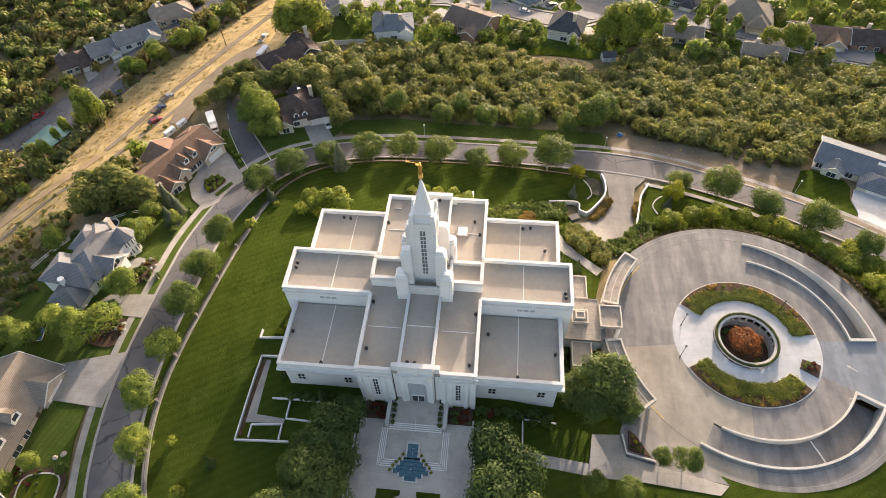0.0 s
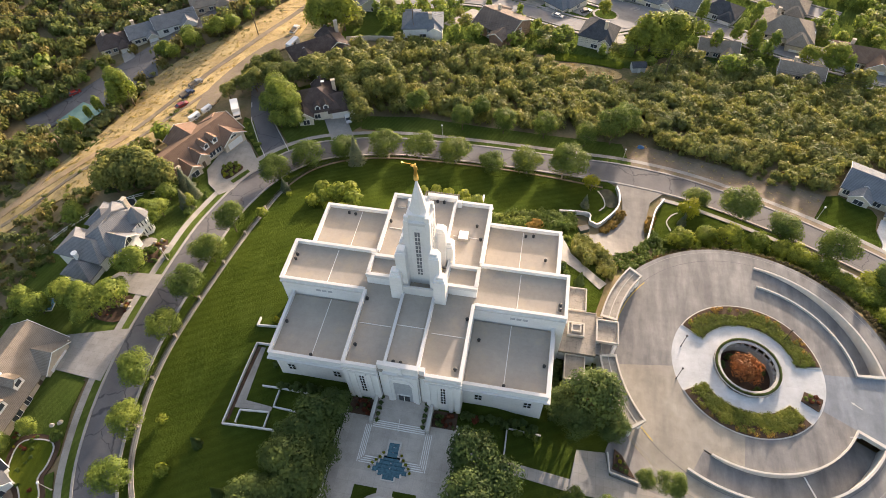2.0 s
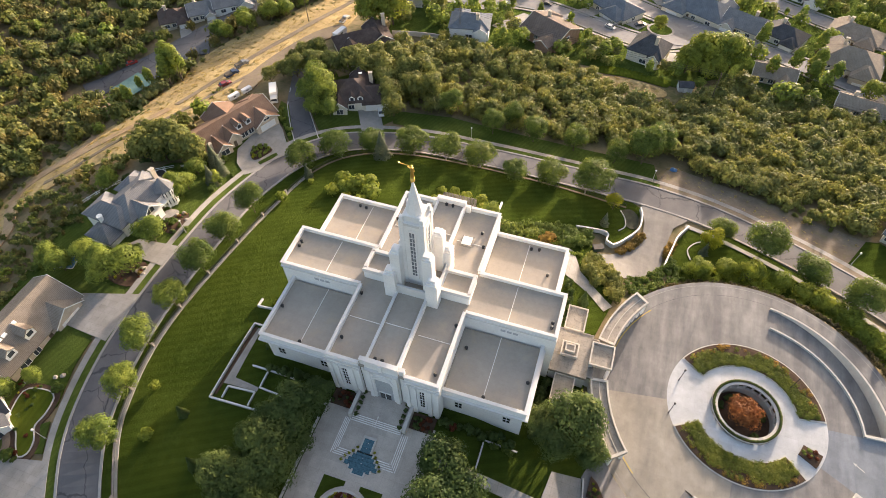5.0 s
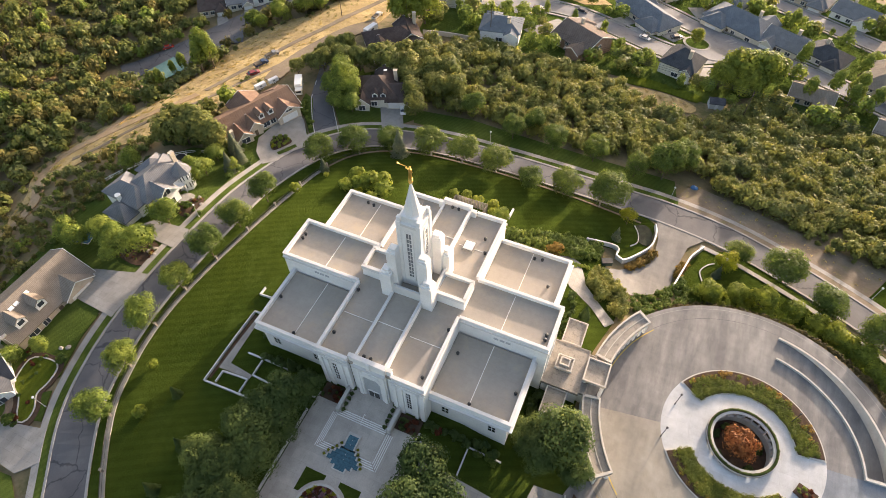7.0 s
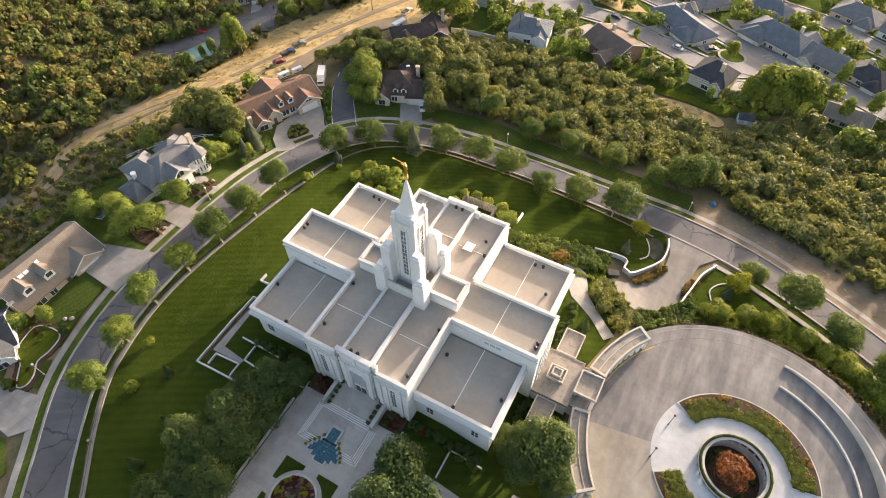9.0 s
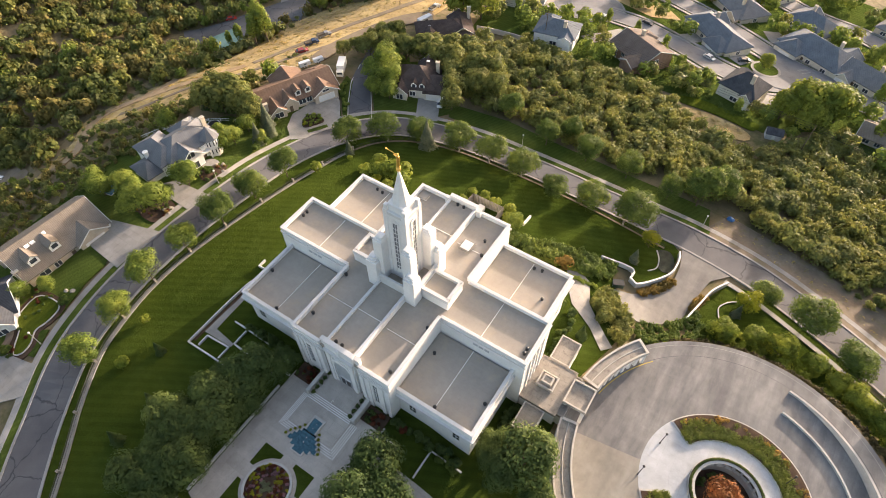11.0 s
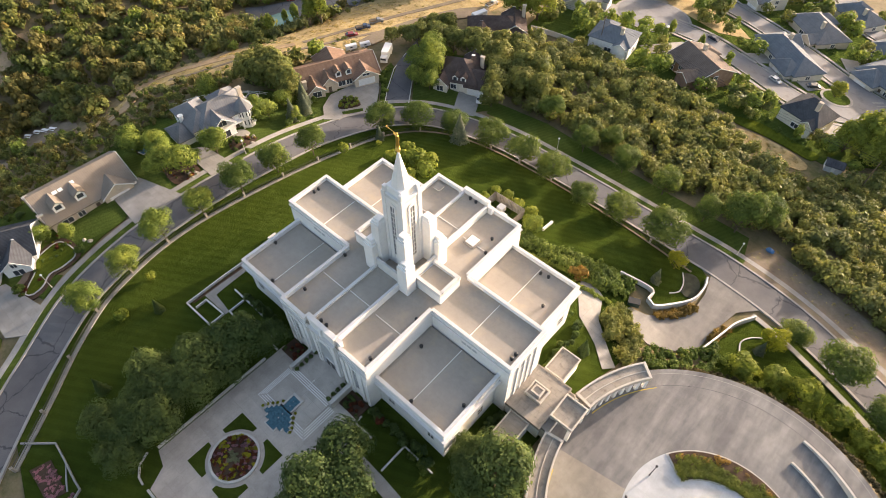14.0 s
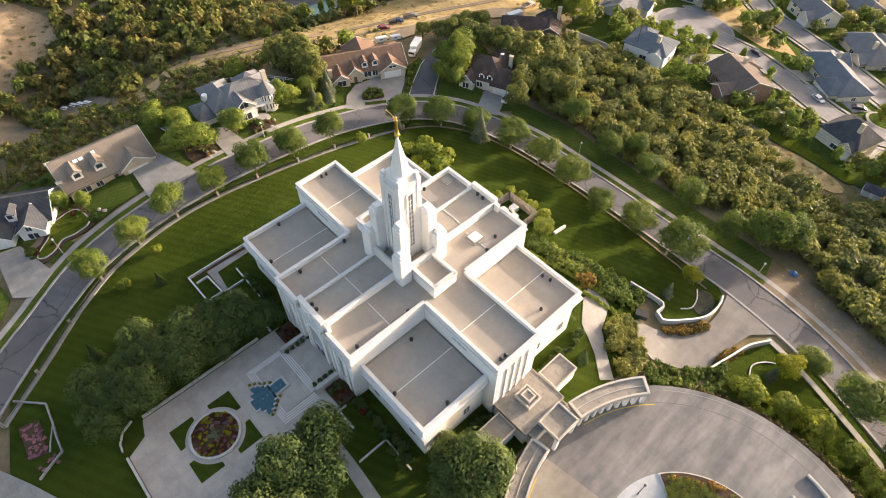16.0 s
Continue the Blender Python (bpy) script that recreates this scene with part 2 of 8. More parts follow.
DRIVE = concrete_material("drive_concrete", (0.182, 0.180, 0.180), (0.258, 0.253, 0.245), 4.5, 0.75, 0.93, 0.42, 0.30)
PALE = concrete_material("pale_concrete", (0.385, 0.405, 0.43), (0.50, 0.52, 0.54), 2.5, 0.6, 0.85, 0.4)
WALKWAY = concrete_material("walk_concrete", (0.245, 0.237, 0.225), (0.335, 0.323, 0.306), 1.6, 0.85, 0.7)
PLAZA = concrete_material("plaza_paving", (0.39, 0.35, 0.32), (0.49, 0.45, 0.405), 2.4, 0.8, 0.82)
PAVCOPE = surface("buff_coping", (0.43, 0.405, 0.365), (0.54, 0.51, 0.465), 0.5, 4.0, 0.7, grain=0.1)
KERB = surface("kerb_concrete", (0.43, 0.42, 0.395), (0.54, 0.525, 0.495), 0.6, 5.0, 0.85, grain=0.12)
MOW = surface("weathered_strip", (0.20, 0.195, 0.18), (0.32, 0.31, 0.285), 0.5, 4.0, 0.9, grain=0.2)
STEP = surface("step_stone", (0.70, 0.69, 0.67), (0.78, 0.77, 0.75), 0.6, 5.0, 0.8, grain=0.08)
# concrete with the sky's blue reflection put into its colour
EXIT = concrete_material("sky_tinted_concrete", (0.165, 0.192, 0.225), (0.232, 0.262, 0.298), 6.0, 0.75, 0.9, 0.5, 0.2)
CURB = surface("curb_concrete", (0.26, 0.255, 0.245), (0.34, 0.33, 0.315), 0.6, 5.0, 0.85, grain=0.12)
YELLOW = surface("yellow_paint", (0.50, 0.36, 0.05), (0.62, 0.46, 0.08), 0.8, 6, 0.7)
ASPHALT = asphalt_material()
OLD_ASPHALT = surface("worn_asphalt", (0.165, 0.165, 0.172), (0.225, 0.225, 0.232), 0.1, 5.0, 0.85, stain=(0.15, 0.15, 0.155), grain=0.12)
LAWN = lawn_material("mown_lawn", (0.038, 0.062, 0.011), (0.064, 0.092, 0.016), 62, 1.9, 0.06)
YARD = lawn_material("yard_grass", (0.060, 0.096, 0.021), (0.100, 0.138, 0.034), 20, 1.2, 0.05)
LIMELAWN = lawn_material("bright_grass", (0.080, 0.110, 0.014), (0.12, 0.150, 0.022), 0, 1.4, 0.05)
GROUND = surface("dry_ground", (0.12, 0.10, 0.055), (0.25, 0.195, 0.115), 0.04, 0.9, 0.95, bumps=0.5, stain=(0.085, 0.09, 0.035), distance=0.1)
STRAW = surface("straw_grass", (0.29, 0.21, 0.10), (0.50, 0.38, 0.185), 0.12, 1.5, 0.95, bumps=0.8, stain=(0.21, 0.16, 0.085), distance=0.12, grain=0.35)
DIRT = surface("dirt", (0.15, 0.12, 0.09), (0.24, 0.195, 0.145), 0.15, 1.5, 0.95, bumps=0.5, stain=(0.17, 0.15, 0.08), distance=0.06)
TAN = surface("tan_earth", (0.24, 0.17, 0.10), (0.42, 0.31, 0.20), 0.12, 1.3, 0.95, bumps=0.6, stain=(0.20, 0.16, 0.07), distance=0.1)
# grey-green bed soil, darkened in colour for the shade lying on it
DARKBED = surface("shaded_bed_soil", (0.038, 0.042, 0.030), (0.075, 0.078, 0.055), 0.6, 5.0, 0.95, bumps=0.6, distance=0.05)
MULCH = surface("bed_mulch", (0.05, 0.032, 0.022), (0.10, 0.065, 0.045), 0.6, 5.0, 0.95, bumps=0.6, distance=0.05)
BARK = surface("bark", (0.09, 0.07, 0.05), (0.17, 0.13, 0.095), 1.5, 10.0, 0.9, bumps=0.6)
LEAF = leaves("street_leaves", (0.070, 0.114, 0.036), (0.185, 0.25, 0.072))
LEAF_DARK = leaves("shade_leaves", (0.080, 0.124, 0.054), (0.134, 0.190, 0.076))
LEAF_LIME = leaves("lime_leaves", (0.18, 0.21, 0.025), (0.42, 0.42, 0.05))
LEAF_OLIVE = leaves("scrub_leaves", (0.156, 0.166, 0.064), (0.268, 0.280, 0.108), (1.06, 1.05, 0.86))
LEAF_BLUE = leaves("spruce_needles", (0.115, 0.145, 0.118), (0.25, 0.29, 0.245))
LEAF_RED = leaves("red_leaves", (0.10, 0.03, 0.024), (0.25, 0.085, 0.055))
LEAF_PINK = leaves("pink_flowers", (0.26, 0.10, 0.20), (0.62, 0.36, 0.50))
LEAF_HEDGE = leaves("hedge_leaves", (0.13, 0.185, 0.050), (0.30, 0.37, 0.100))
LEAF_BRIGHT = leaves("bright_leaves", (0.15, 0.20, 0.045), (0.32, 0.36, 0.09))
LEAF_COVER = leaves("ground_cover", (0.115, 0.150, 0.040), (0.20, 0.24, 0.065))
LEAF_SAGE = leaves("sage_leaves", (0.14, 0.160, 0.078), (0.265, 0.285, 0.14))
LEAF_STRAW = leaves("straw_tufts", (0.34, 0.25, 0.11), (0.58, 0.45, 0.22))
LEAF_BROWN = leaves("brownish_leaves", (0.075, 0.062, 0.040), (0.150, 0.125, 0.070))
LEAF_BANK = leaves("bank_leaves", (0.165, 0.215, 0.045), (0.36, 0.41, 0.085))
LEAF_VALLEY = leaves("valley_leaves", (0.125, 0.120, 0.052), (0.215, 0.200, 0.088))
LEAF_MAPLE = leaves("maple_leaves", (0.20, 0.075, 0.04), (0.38, 0.17, 0.085))
LEAF_RUST = leaves("autumn_leaves", (0.19, 0.125, 0.045), (0.38, 0.26, 0.09))

# ---- mesh helpers ----


def box(bm, x0, x1, y0, y1, z0, z1, m=None):
    v = [bm.verts.new((m @ Vector(p)) if m else p) for p in ((x0, y0, z0), (x1, y0, z0), (x1, y1, z0), (x0, y1, z0), (x0, y0, z1), (x1, y0, z1), (x1, y1, z1), (x0, y1, z1))]
    for f in ((3, 2, 1, 0), (4, 5, 6, 7), (0, 1, 5, 4), (1, 2, 6, 5), (2, 3, 7, 6), (3, 0, 4, 7)):
        bm.faces.new([v[i] for i in f])


def prism(bm, outline, z0, z1):
    """An upright prism over a list of (x, y), anticlockwise."""
    lo = [bm.verts.new((x, y, z0)) for x, y in outline]
    hi = [bm.verts.new((x, y, z1)) for x, y in outline]
    bm.faces.new(lo[::-1]), bm.faces.new(hi)
    for i in range(len(lo)):
        j = (i + 1) % len(lo)
        bm.faces.new((lo[i], lo[j], hi[j], hi[i]))


def tube(bm, x, y, z0, z1, r0, r1, n=10):
    lo = [bm.verts.new((x + r0 * math.cos(a), y + r0 * math.sin(a), z0)) for a in (math.tau * i / n for i in range(n))]
    hi = [bm.verts.new((x + r1 * math.cos(a), y + r1 * math.sin(a), z1)) for a in (math.tau * i / n for i in range(n))]
    bm.faces.new(lo[::-1]), bm.faces.new(hi)
    for i in range(n):
        bm.faces.new((lo[i], lo[(i + 1) % n], hi[(i + 1) % n], hi[i]))


def finish(name, bm, mat, bevel=0.0):
    if bevel:
        bmesh.ops.bevel(bm, geom=bm.edges[:], offset=bevel, segments=1, affect="EDGES")
    me = bpy.data.meshes.new(name)
    bm.to_mesh(me)
    bm.free()
    me.materials.append(mat)
    return new(name, me)


def part(name, bm, mat, parent, label="", bevel=0.0):
    ob = finish(name, bm, mat, bevel)
    ob.parent = parent
    if label:
        ob["label"] = label
    return ob


def part_box(name, x0, x1, y0, y1, z0, z1, mat, parent, label="", bevel=0.0):
    bm = bmesh.new()
    box(bm, x0, x1, y0, y1, z0, z1)
    return part(name, bm, mat, parent, label, bevel)


def thing(name, label, category, m=None, group=""):
    ob = new(name)
    if m:
        ob.matrix_basis = m
    return tagged(ob, label, category, group)


def mesh_quads(name, quads, mat):
    """A mesh of loose quads from an array (n, 4, 3)."""
    n = len(quads)
    me = bpy.data.meshes.new(name)
    me.vertices.add(4 * n), me.loops.add(4 * n), me.polygons.add(n)
    me.vertices.foreach_set("co", np.ascontiguousarray(quads, dtype=np.float32).ravel())
    me.loops.foreach_set("vertex_index", np.arange(4 * n, dtype=np.int32))
    me.polygons.foreach_set("loop_start", np.arange(0, 4 * n, 4, dtype=np.int32))
    me.update(calc_edges=True)
    me.materials.append(mat)
    return me


# ---- terrain ----
GARDEN = [(-28, -24, 3.8), (-37, -31, 2.2), (-40, -50, 2.2), (-10, -70, 3.6), (25, -30, 3), (32, -50, 2), (-29, 0, 2.6), (-46, 0, 1.3), (-30, 22, 0.2), (0, 30, -1.2), (28, 26, -0.5), (0, 48, -4.5), (34, 44, -6), (36, 0, 0.1), (36, -16, 0.8), (34, 14, 0)]
ROAD_LEVELS = [(-62, -2, 0.2), (-67, -26, 0.6), (-66, -47, -0.3), (-55, -62, -1), (-67, 25, -3.4), (-62, 45, -6.3), (-42, 62, -8.3), (-8, 69, -8.2), (48, 67, -9.2), (85, 55, -8.5), (125, 25, -6), (42, 38, -7), (52, 52, -8.5)]
HILLS = [(-84, 12, 0.2), (-88, -26, 0), (-82, -70, -2), (-80, 66, -5), (-43, 82, -9.5), (-95, 126, -14), (-30, 134, -13), (-23, 167, -18), (60, 110, -15), (110, 100, -15), (0, 300, -34), (220, 260, -34), (250, 0, -6)]
WEST = [(-115, 40, -8), (-120, -20, -10), (-160, 72, -26), (-165, -30, -28), (-240, 140, -24), (-260, 0, 6), (-300, -150, 20), (-420, 60, 40), (-420, 300, -20), (-100, 220, -24), (0, -250, 10), (200, -200, 8), (-150, -150, -8), (0, 900, -90), (500, 600, -70), (-700, 700, -30)]
LEVELS = np.array(GARDEN + ROAD_LEVELS + HILLS + WEST, float)


def _solve_levels():
    n = len(LEVELS)
    d = np.linalg.norm(LEVELS[:, None, :2] - LEVELS[None, :, :2], axis=2)
    m = np.zeros((n + 3, n + 3))
    m[:n, :n] = -np.sqrt(d * d + 36)
    p = np.column_stack([np.ones(n), LEVELS[:, 0] / 100, LEVELS[:, 1] / 100])
    m[:n, n:], m[n:, :n] = p, p.T
    return np.linalg.solve(m, np.r_[LEVELS[:, 2], 0, 0, 0])


WEIGHTS = _solve_levels()


def smooth(a, b, v):
    t = np.clip((v - a) / (b - a), 0, 1)
    return t * t * (3 - 2 * t)


def gz(x, y):
    """Height of the ground."""
    x, y = np.asarray(x, float), np.asarray(y, float)
    n = len(LEVELS)
    d = np.hypot(x[..., None] - LEVELS[:, 0], y[..., None] - LEVELS[:, 1])
    z = -(np.sqrt(d * d + 36) @ WEIGHTS[:n]) + WEIGHTS[n] + WEIGHTS[n + 1] * x / 100 + WEIGHTS[n + 2] * y / 100
    w = 1 - smooth(0, 6, np.maximum(np.abs(x) - 17.0, np.maximum(y + 19, -68 - y)))
    z = z * (1 - w) + PLAZA_Z * w
    w = 1 - smooth(30, 38, np.hypot(x - 72, y - 1))
    return z * (1 - w)


PLAZA_Z = 4.0


def gh(x, y):
    return float(gz(x, y))


def ground_sheet():
    near = np.arange(-200, 201, 2.5)
    far = np.array([240, 300, 380, 500, 700, 1000, 1500, 2400, 4000], float)
    ax = np.r_[-far[::-1], near, far]
    ay = ax + 20
    gx, gy = np.meshgrid(ax, ay)
    z = gz(gx, gy) - 0.18
    r = np.hypot(gx - 70, gy)
    z = np.where(r < 30, -6.0, z)
    z = np.where((np.abs(gx) < 26) & (np.abs(gy) < 18), z - 3, z)
    keep = np.hypot(gx, gy - 20) > 700
    z = np.where(keep, np.clip(z, -120, 60), z)
    nx, ny = len(ax), len(ay)
    idx = np.arange(nx * ny).reshape(ny, nx)
    faces = np.stack([idx[:-1, :-1], idx[:-1, 1:], idx[1:, 1:], idx[1:, :-1]], -1).reshape(-1, 4)
    me = bpy.data.meshes.new("ground")
    me.from_pydata(np.stack([gx, gy, z], -1).reshape(-1, 3).tolist(), [], faces.tolist())
    me.materials.append(GROUND)
    me.polygons.foreach_set("use_smooth", [True] * len(me.polygons))
    tagged(new("ground", me), "dry hillside ground with thin grass and bare soil", "ground", kind="structure")


ground_sheet()


def inside(px, py, poly):
    hit = np.zeros(np.shape(px), bool)
    for (x0, y0), (x1, y1) in zip(poly, poly[1:] + poly[:1]):
        if y0 != y1:
            hit ^= ((y0 > py) != (y1 > py)) & (px < (x1 - x0) * (py - y0) / (y1 - y0) + x0)
    return hit


def spline(points, step=2.0, closed=False):
    """A smooth line (Catmull-Rom) through points, in steps of about so many metres."""
    p = [np.array(q, float) for q in points]
    if closed:
        p = [p[-1], *p, p[0], p[1]]
    else:
        p = [2 * p[0] - p[1], *p, 2 * p[-1] - p[-2]]
    out = []
    for a, b, c, d in zip(p, p[1:], p[2:], p[3:]):
        n = max(1, int(np.linalg.norm(c - b) / step))
        for k in range(n):
            t = k / n
            out.append(0.5 * (2 * b + (c - a) * t + (2 * a - 5 * b + 4 * c - d) * t * t + (3 * b - a - 3 * c + d) * t ** 3))
    if not closed:
        out.append(p[-2])
    return [tuple(float(v) for v in q) for q in out]


def dense(poly, step):
    out = []
    for a, b in zip(poly, poly[1:] + poly[:1]):
        n = max(1, int(math.dist(a, b) / step))
        out += [(a[0] + (b[0] - a[0]) * k / n, a[1] + (b[1] - a[1]) * k / n) for k in range(n)]
    return out


def sheet_mesh(name, poly, lift, mat, step=2.5, level=None, skirt=0.25):
    """A sheet over an outline that follows the ground, lifted a little, with a skirt down its edge."""
    rim = dense(poly, step)
    xs, ys = [p[0] for p in rim], [p[1] for p in rim]
    gx, gy = np.meshgrid(np.arange(min(xs), max(xs), step), np.arange(min(ys), max(ys), step))
    ok = inside(gx, gy, rim)
    pts = [Vector(p) for p in rim] + [Vector((x, y)) for x, y in zip(gx[ok], gy[ok])]
    n = len(rim)
    vs, _, fs, _, _, _ = delaunay(pts, [], [list(range(n))], 1, 1e-4)
    arr = np.array([(v.x, v.y) for v in vs])
    z = np.full(len(arr), level + 0.0) if level is not None else gz(arr[:, 0], arr[:, 1]) + lift
    co = [(x, y, h) for (x, y), h in zip(arr.tolist(), z.tolist())]
    faces = [list(f) for f in fs]
    if skirt:
        seen = {}
        for f in faces:
            for a, b in zip(f, f[1:] + f[:1]):
                seen[(a, b)] = 1
        edge = [(a, b) for a, b in seen if (b, a) not in seen]
        low = {}
        for a, b in edge:
            for v in (a, b):
                if v not in low:
                    low[v] = len(co)
                    co.append((co[v][0], co[v][1], co[v][2] - skirt))
            faces.append([b, a, low[a], low[b]])
    me = bpy.data.meshes.new(name)
    me.from_pydata(co, [], faces)
    me.materials.append(mat)
    return me


def sheet(name, poly, lift, mat, label, category, step=2.5, level=None, skirt=0.25):
    return tagged(new(name, sheet_mesh(name, poly, lift, mat, step, level, skirt)), label, category, kind="structure")


def offset(line, d):
    """The line shifted to its left by d."""
    out = []
    for i, p in enumerate(line):
        a, b = line[max(i - 1, 0)], line[min(i + 1, len(line) - 1)]
        dx, dy = b[0] - a[0], b[1] - a[1]
        n = math.hypot(dx, dy)
        out.append((p[0] - dy / n * d, p[1] + dx / n * d))
    return out


def band_mesh(name, line, d0, d1, lift, mat, thick=0.25, level=None, lift1=None):
    """A strip between two offsets of a line (d0 < d1 to the left), draped on the ground, with closed sides."""
    a, b = np.array(offset(line, d0)), np.array(offset(line, d1))
    za = gz(a[:, 0], a[:, 1]) + lift if level is None else np.full(len(a), level)
    zb = gz(b[:, 0], b[:, 1]) + (lift if lift1 is None else lift1) if level is None else np.full(len(a), level)
    co, faces = [], []
    for (p, q), h, k in zip(zip(a, b), za, zb):
        co += [(p[0], p[1], h), (q[0], q[1], k), (q[0], q[1], k - thick), (p[0], p[1], h - thick)]
    for i in range(len(line) - 1):
        s, e = 4 * i, 4 * i + 4
        for u, v in ((0, 1), (1, 2), (2, 3), (3, 0)):
            faces.append([s + u, e + u, e + v, s + v])
    faces += [[0, 1, 2, 3], [len(co) - 1, len(co) - 2, len(co) - 3, len(co) - 4]]
    me = bpy.data.meshes.new(name)
    me.from_pydata(co, [], faces)
    me.materials.append(mat)
    bm = bmesh.new()
    bm.from_mesh(me)
    bmesh.ops.recalc_face_normals(bm, faces=bm.faces[:])
    bm.to_mesh(me)
    bm.free()
    return me


def band(name, line, d0, d1, lift, mat, label, category, thick=0.25, level=None, kind="structure"):
    return tagged(new(name, band_mesh(name, line, d0, d1, lift, mat, thick, level)), label, category, kind=kind)


def arc(cx, cy, r, a0, a1, step=3.0):
    n = max(2, int(abs(a1 - a0) / step))
    return [(cx + r * math.cos(radians(a0 + (a1 - a0) * i / n)), cy + r * math.sin(radians(a0 + (a1 - a0) * i / n))) for i in range(n + 1)]

# ---- roads and paths ----
STREET = spline([(-26, -84), (-40, -69), (-48, -59.5), (-55.5, -48.5), (-59.3, -38), (-61.6, -25), (-62.4, -9), (-62.4, 8), (-62.6, 25), (-59.5, 41), (-53.5, 52), (-43, 60.5), (-25, 64.6), (-4, 64.9), (16, 64.7), (33, 64.8), (46, 64.8), (62, 62.5), (78, 56.5), (98, 46.5), (115, 35), (140, 12), (165, -15)], 2.0)
band("road", STREET, -4.2, 4.2, 0.16, ASPHALT, "cracked grey asphalt street curving round the hill", "road", 0.5)
for d0, d1 in ((4.2, 4.75), (-4.75, -4.2)):
    band("kerb", STREET, d0, d1, 0.29, CURB, "pale concrete kerb and gutter along the street", "kerb", 0.6)
_bend = next(i for i, p in enumerate(STREET) if p[0] > 47)
band("verge", STREET[:_bend + 1], 4.75, 6.4, 0.24, YARD, "narrow grass verge beside the street", "verge", 0.5)
band("verge", STREET[_bend:], 4.75, 6.4, 0.24, DIRT, "bare earth verge beside the street", "verge", 0.5)
band("pavement", STREET, 6.4, 7.9, 0.27, WALKWAY, "concrete pavement following the street", "pavement", 0.5)

WALL_LINE = spline([(-28, -72), (-36, -62), (-43.6, -53), (-50, -43.7), (-53, -35.1), (-54.6, -27), (-55.0, -18.2), (-54.4, -8.2), (-53.4, 3.0), (-52.6, 14.2), (-51.9, 25.0), (-50.4, 38.0), (-45.8, 48.5), (-37.4, 55.2), (-26, 58.2), (-12, 58.9), (5.4, 58.7), (22, 58.2), (40, 57.4)], 2.0)
_cut = next(i for i, p in enumerate(WALL_LINE) if p[1] > 40)
band("mow_strip", WALL_LINE[:_cut + 1], -0.5, 0.5, 0.30, MOW, "weathered concrete strip under the lawn fence", "paving", 0.6)
band("mow_strip", WALL_LINE[_cut:], -0.3, 0.3, 0.24, DIRT, "narrow earth strip under the lawn fence", "paving", 0.6)
LAWN_OUTLINE = [p for p in offset(STREET, -4.7) if -70 < p[1] and p[0] < 45][0:]
_east = [(44, 58.5), (44, 54.8), (43.4, 49.6), (40.7, 45), (37.6, 42), (35.9, 44.3), (30, 42.6), (34, 37), (38, 31.5), (41, 27), (40, 18), (37.5, 8), (37.5, -8), *[(70.0 + 32.2 * math.cos(radians(a)), 0.5 + 32.2 * math.sin(radians(a))) for a in range(212, 324, 4)], (99, -22), (112, -40), (90, -80), (20, -84)]
LAWN_OUTLINE = [(x, y) for x, y in LAWN_OUTLINE if not (x > 42 and y > 50)] + _east
sheet("lawn", LAWN_OUTLINE, 0.06, LAWN, "mown green lawn with mowing stripes round the temple", "lawn", 2.0)

_east_walk = [p for p in STREET if p[0] > 57]
band("pavement", _east_walk, -8.2, -6.9, 0.3, CURB, "pale concrete strip under the east fence line", "pavement", 0.6)

# ---- round drive ----
CX, CY = 70.0, 0.5


def sector(name, r0, r1, a0, a1, z, mat, label, category, thick=0.4, z1=None, parent=None):
    """A flat or sloping piece of a ring."""
    bm = bmesh.new()
    n = max(3, int(abs(a1 - a0) / 3))
    rows = []
    for i in range(n + 1):
        t = i / n
        a = radians(a0 + (a1 - a0) * t)
        h = z if z1 is None else z + (z1 - z) * t
        rows.append([bm.verts.new((CX + r * math.cos(a), CY + r * math.sin(a), k)) for r, k in ((r0, h), (r1, h), (r1, h - thick), (r0, h - thick))])
    for p, q in zip(rows, rows[1:]):
        for u in range(4):
            v = (u + 1) % 4
            bm.faces.new((p[u], p[v], q[v], q[u]))
    if abs(a1 - a0) < 359:
        bm.faces.new(rows[0][::-1]), bm.faces.new(rows[-1])
    bmesh.ops.recalc_face_normals(bm, faces=bm.faces[:])
    if parent:
        return part(name, bm, mat, parent, label)
    return tagged(finish(name, bm, mat), label, category, kind="structure")


for a0, a1, mat in ((4, 188, DRIVE), (188, 262, DRIVE_TAN), (262, 332, DRIVE)):
    sector("drive", 15.7, 22.3, a0, a1, 0.0, mat, "weathered concrete round drive", "drive")
    sector("drive", 28.0, 32.2, a0, a1, 0.0, mat, "weathered concrete round drive", "drive")
for a0, a1, mat in ((76, 188, DRIVE), (188, 242, DRIVE_TAN)):
    sector("drive", 22.3, 28.0, a0, a1, 0.0, mat, "weathered concrete round drive", "drive")
# lane and exit: the blue is sky reflection painted into the concrete
sector("drive", 15.7, 28.0, -28, 4, 0.0, EXIT, "concrete lane of the round drive, blue sky reflection painted in", "drive")
sector("drive", 10.2, 15.7, 148, 208, 0.0, PALE, "pale concrete apron beside the planting ring", "drive")
sector("drive", 10.2, 15.7, -43, 8.5, 0.0, PALE, "pale concrete apron beside the planting ring", "drive")
sector("pavement", 6.9, 10.2, 0, 360, 0.02, PALE, "pale smooth concrete walk round the ring", "paving")
sector("drive", 28.0, 32.2, -28, 4, 0.0, EXIT, "concrete lane of the round drive, blue sky reflection painted in", "drive")
sheet("drive_exit", [(98, -15), (101.5, -6), (101.9, 3), (140, -2), (140, -32)], 0, EXIT, "concrete exit of the round drive, blue sky reflection painted in", "drive", 4, level=-0.01)
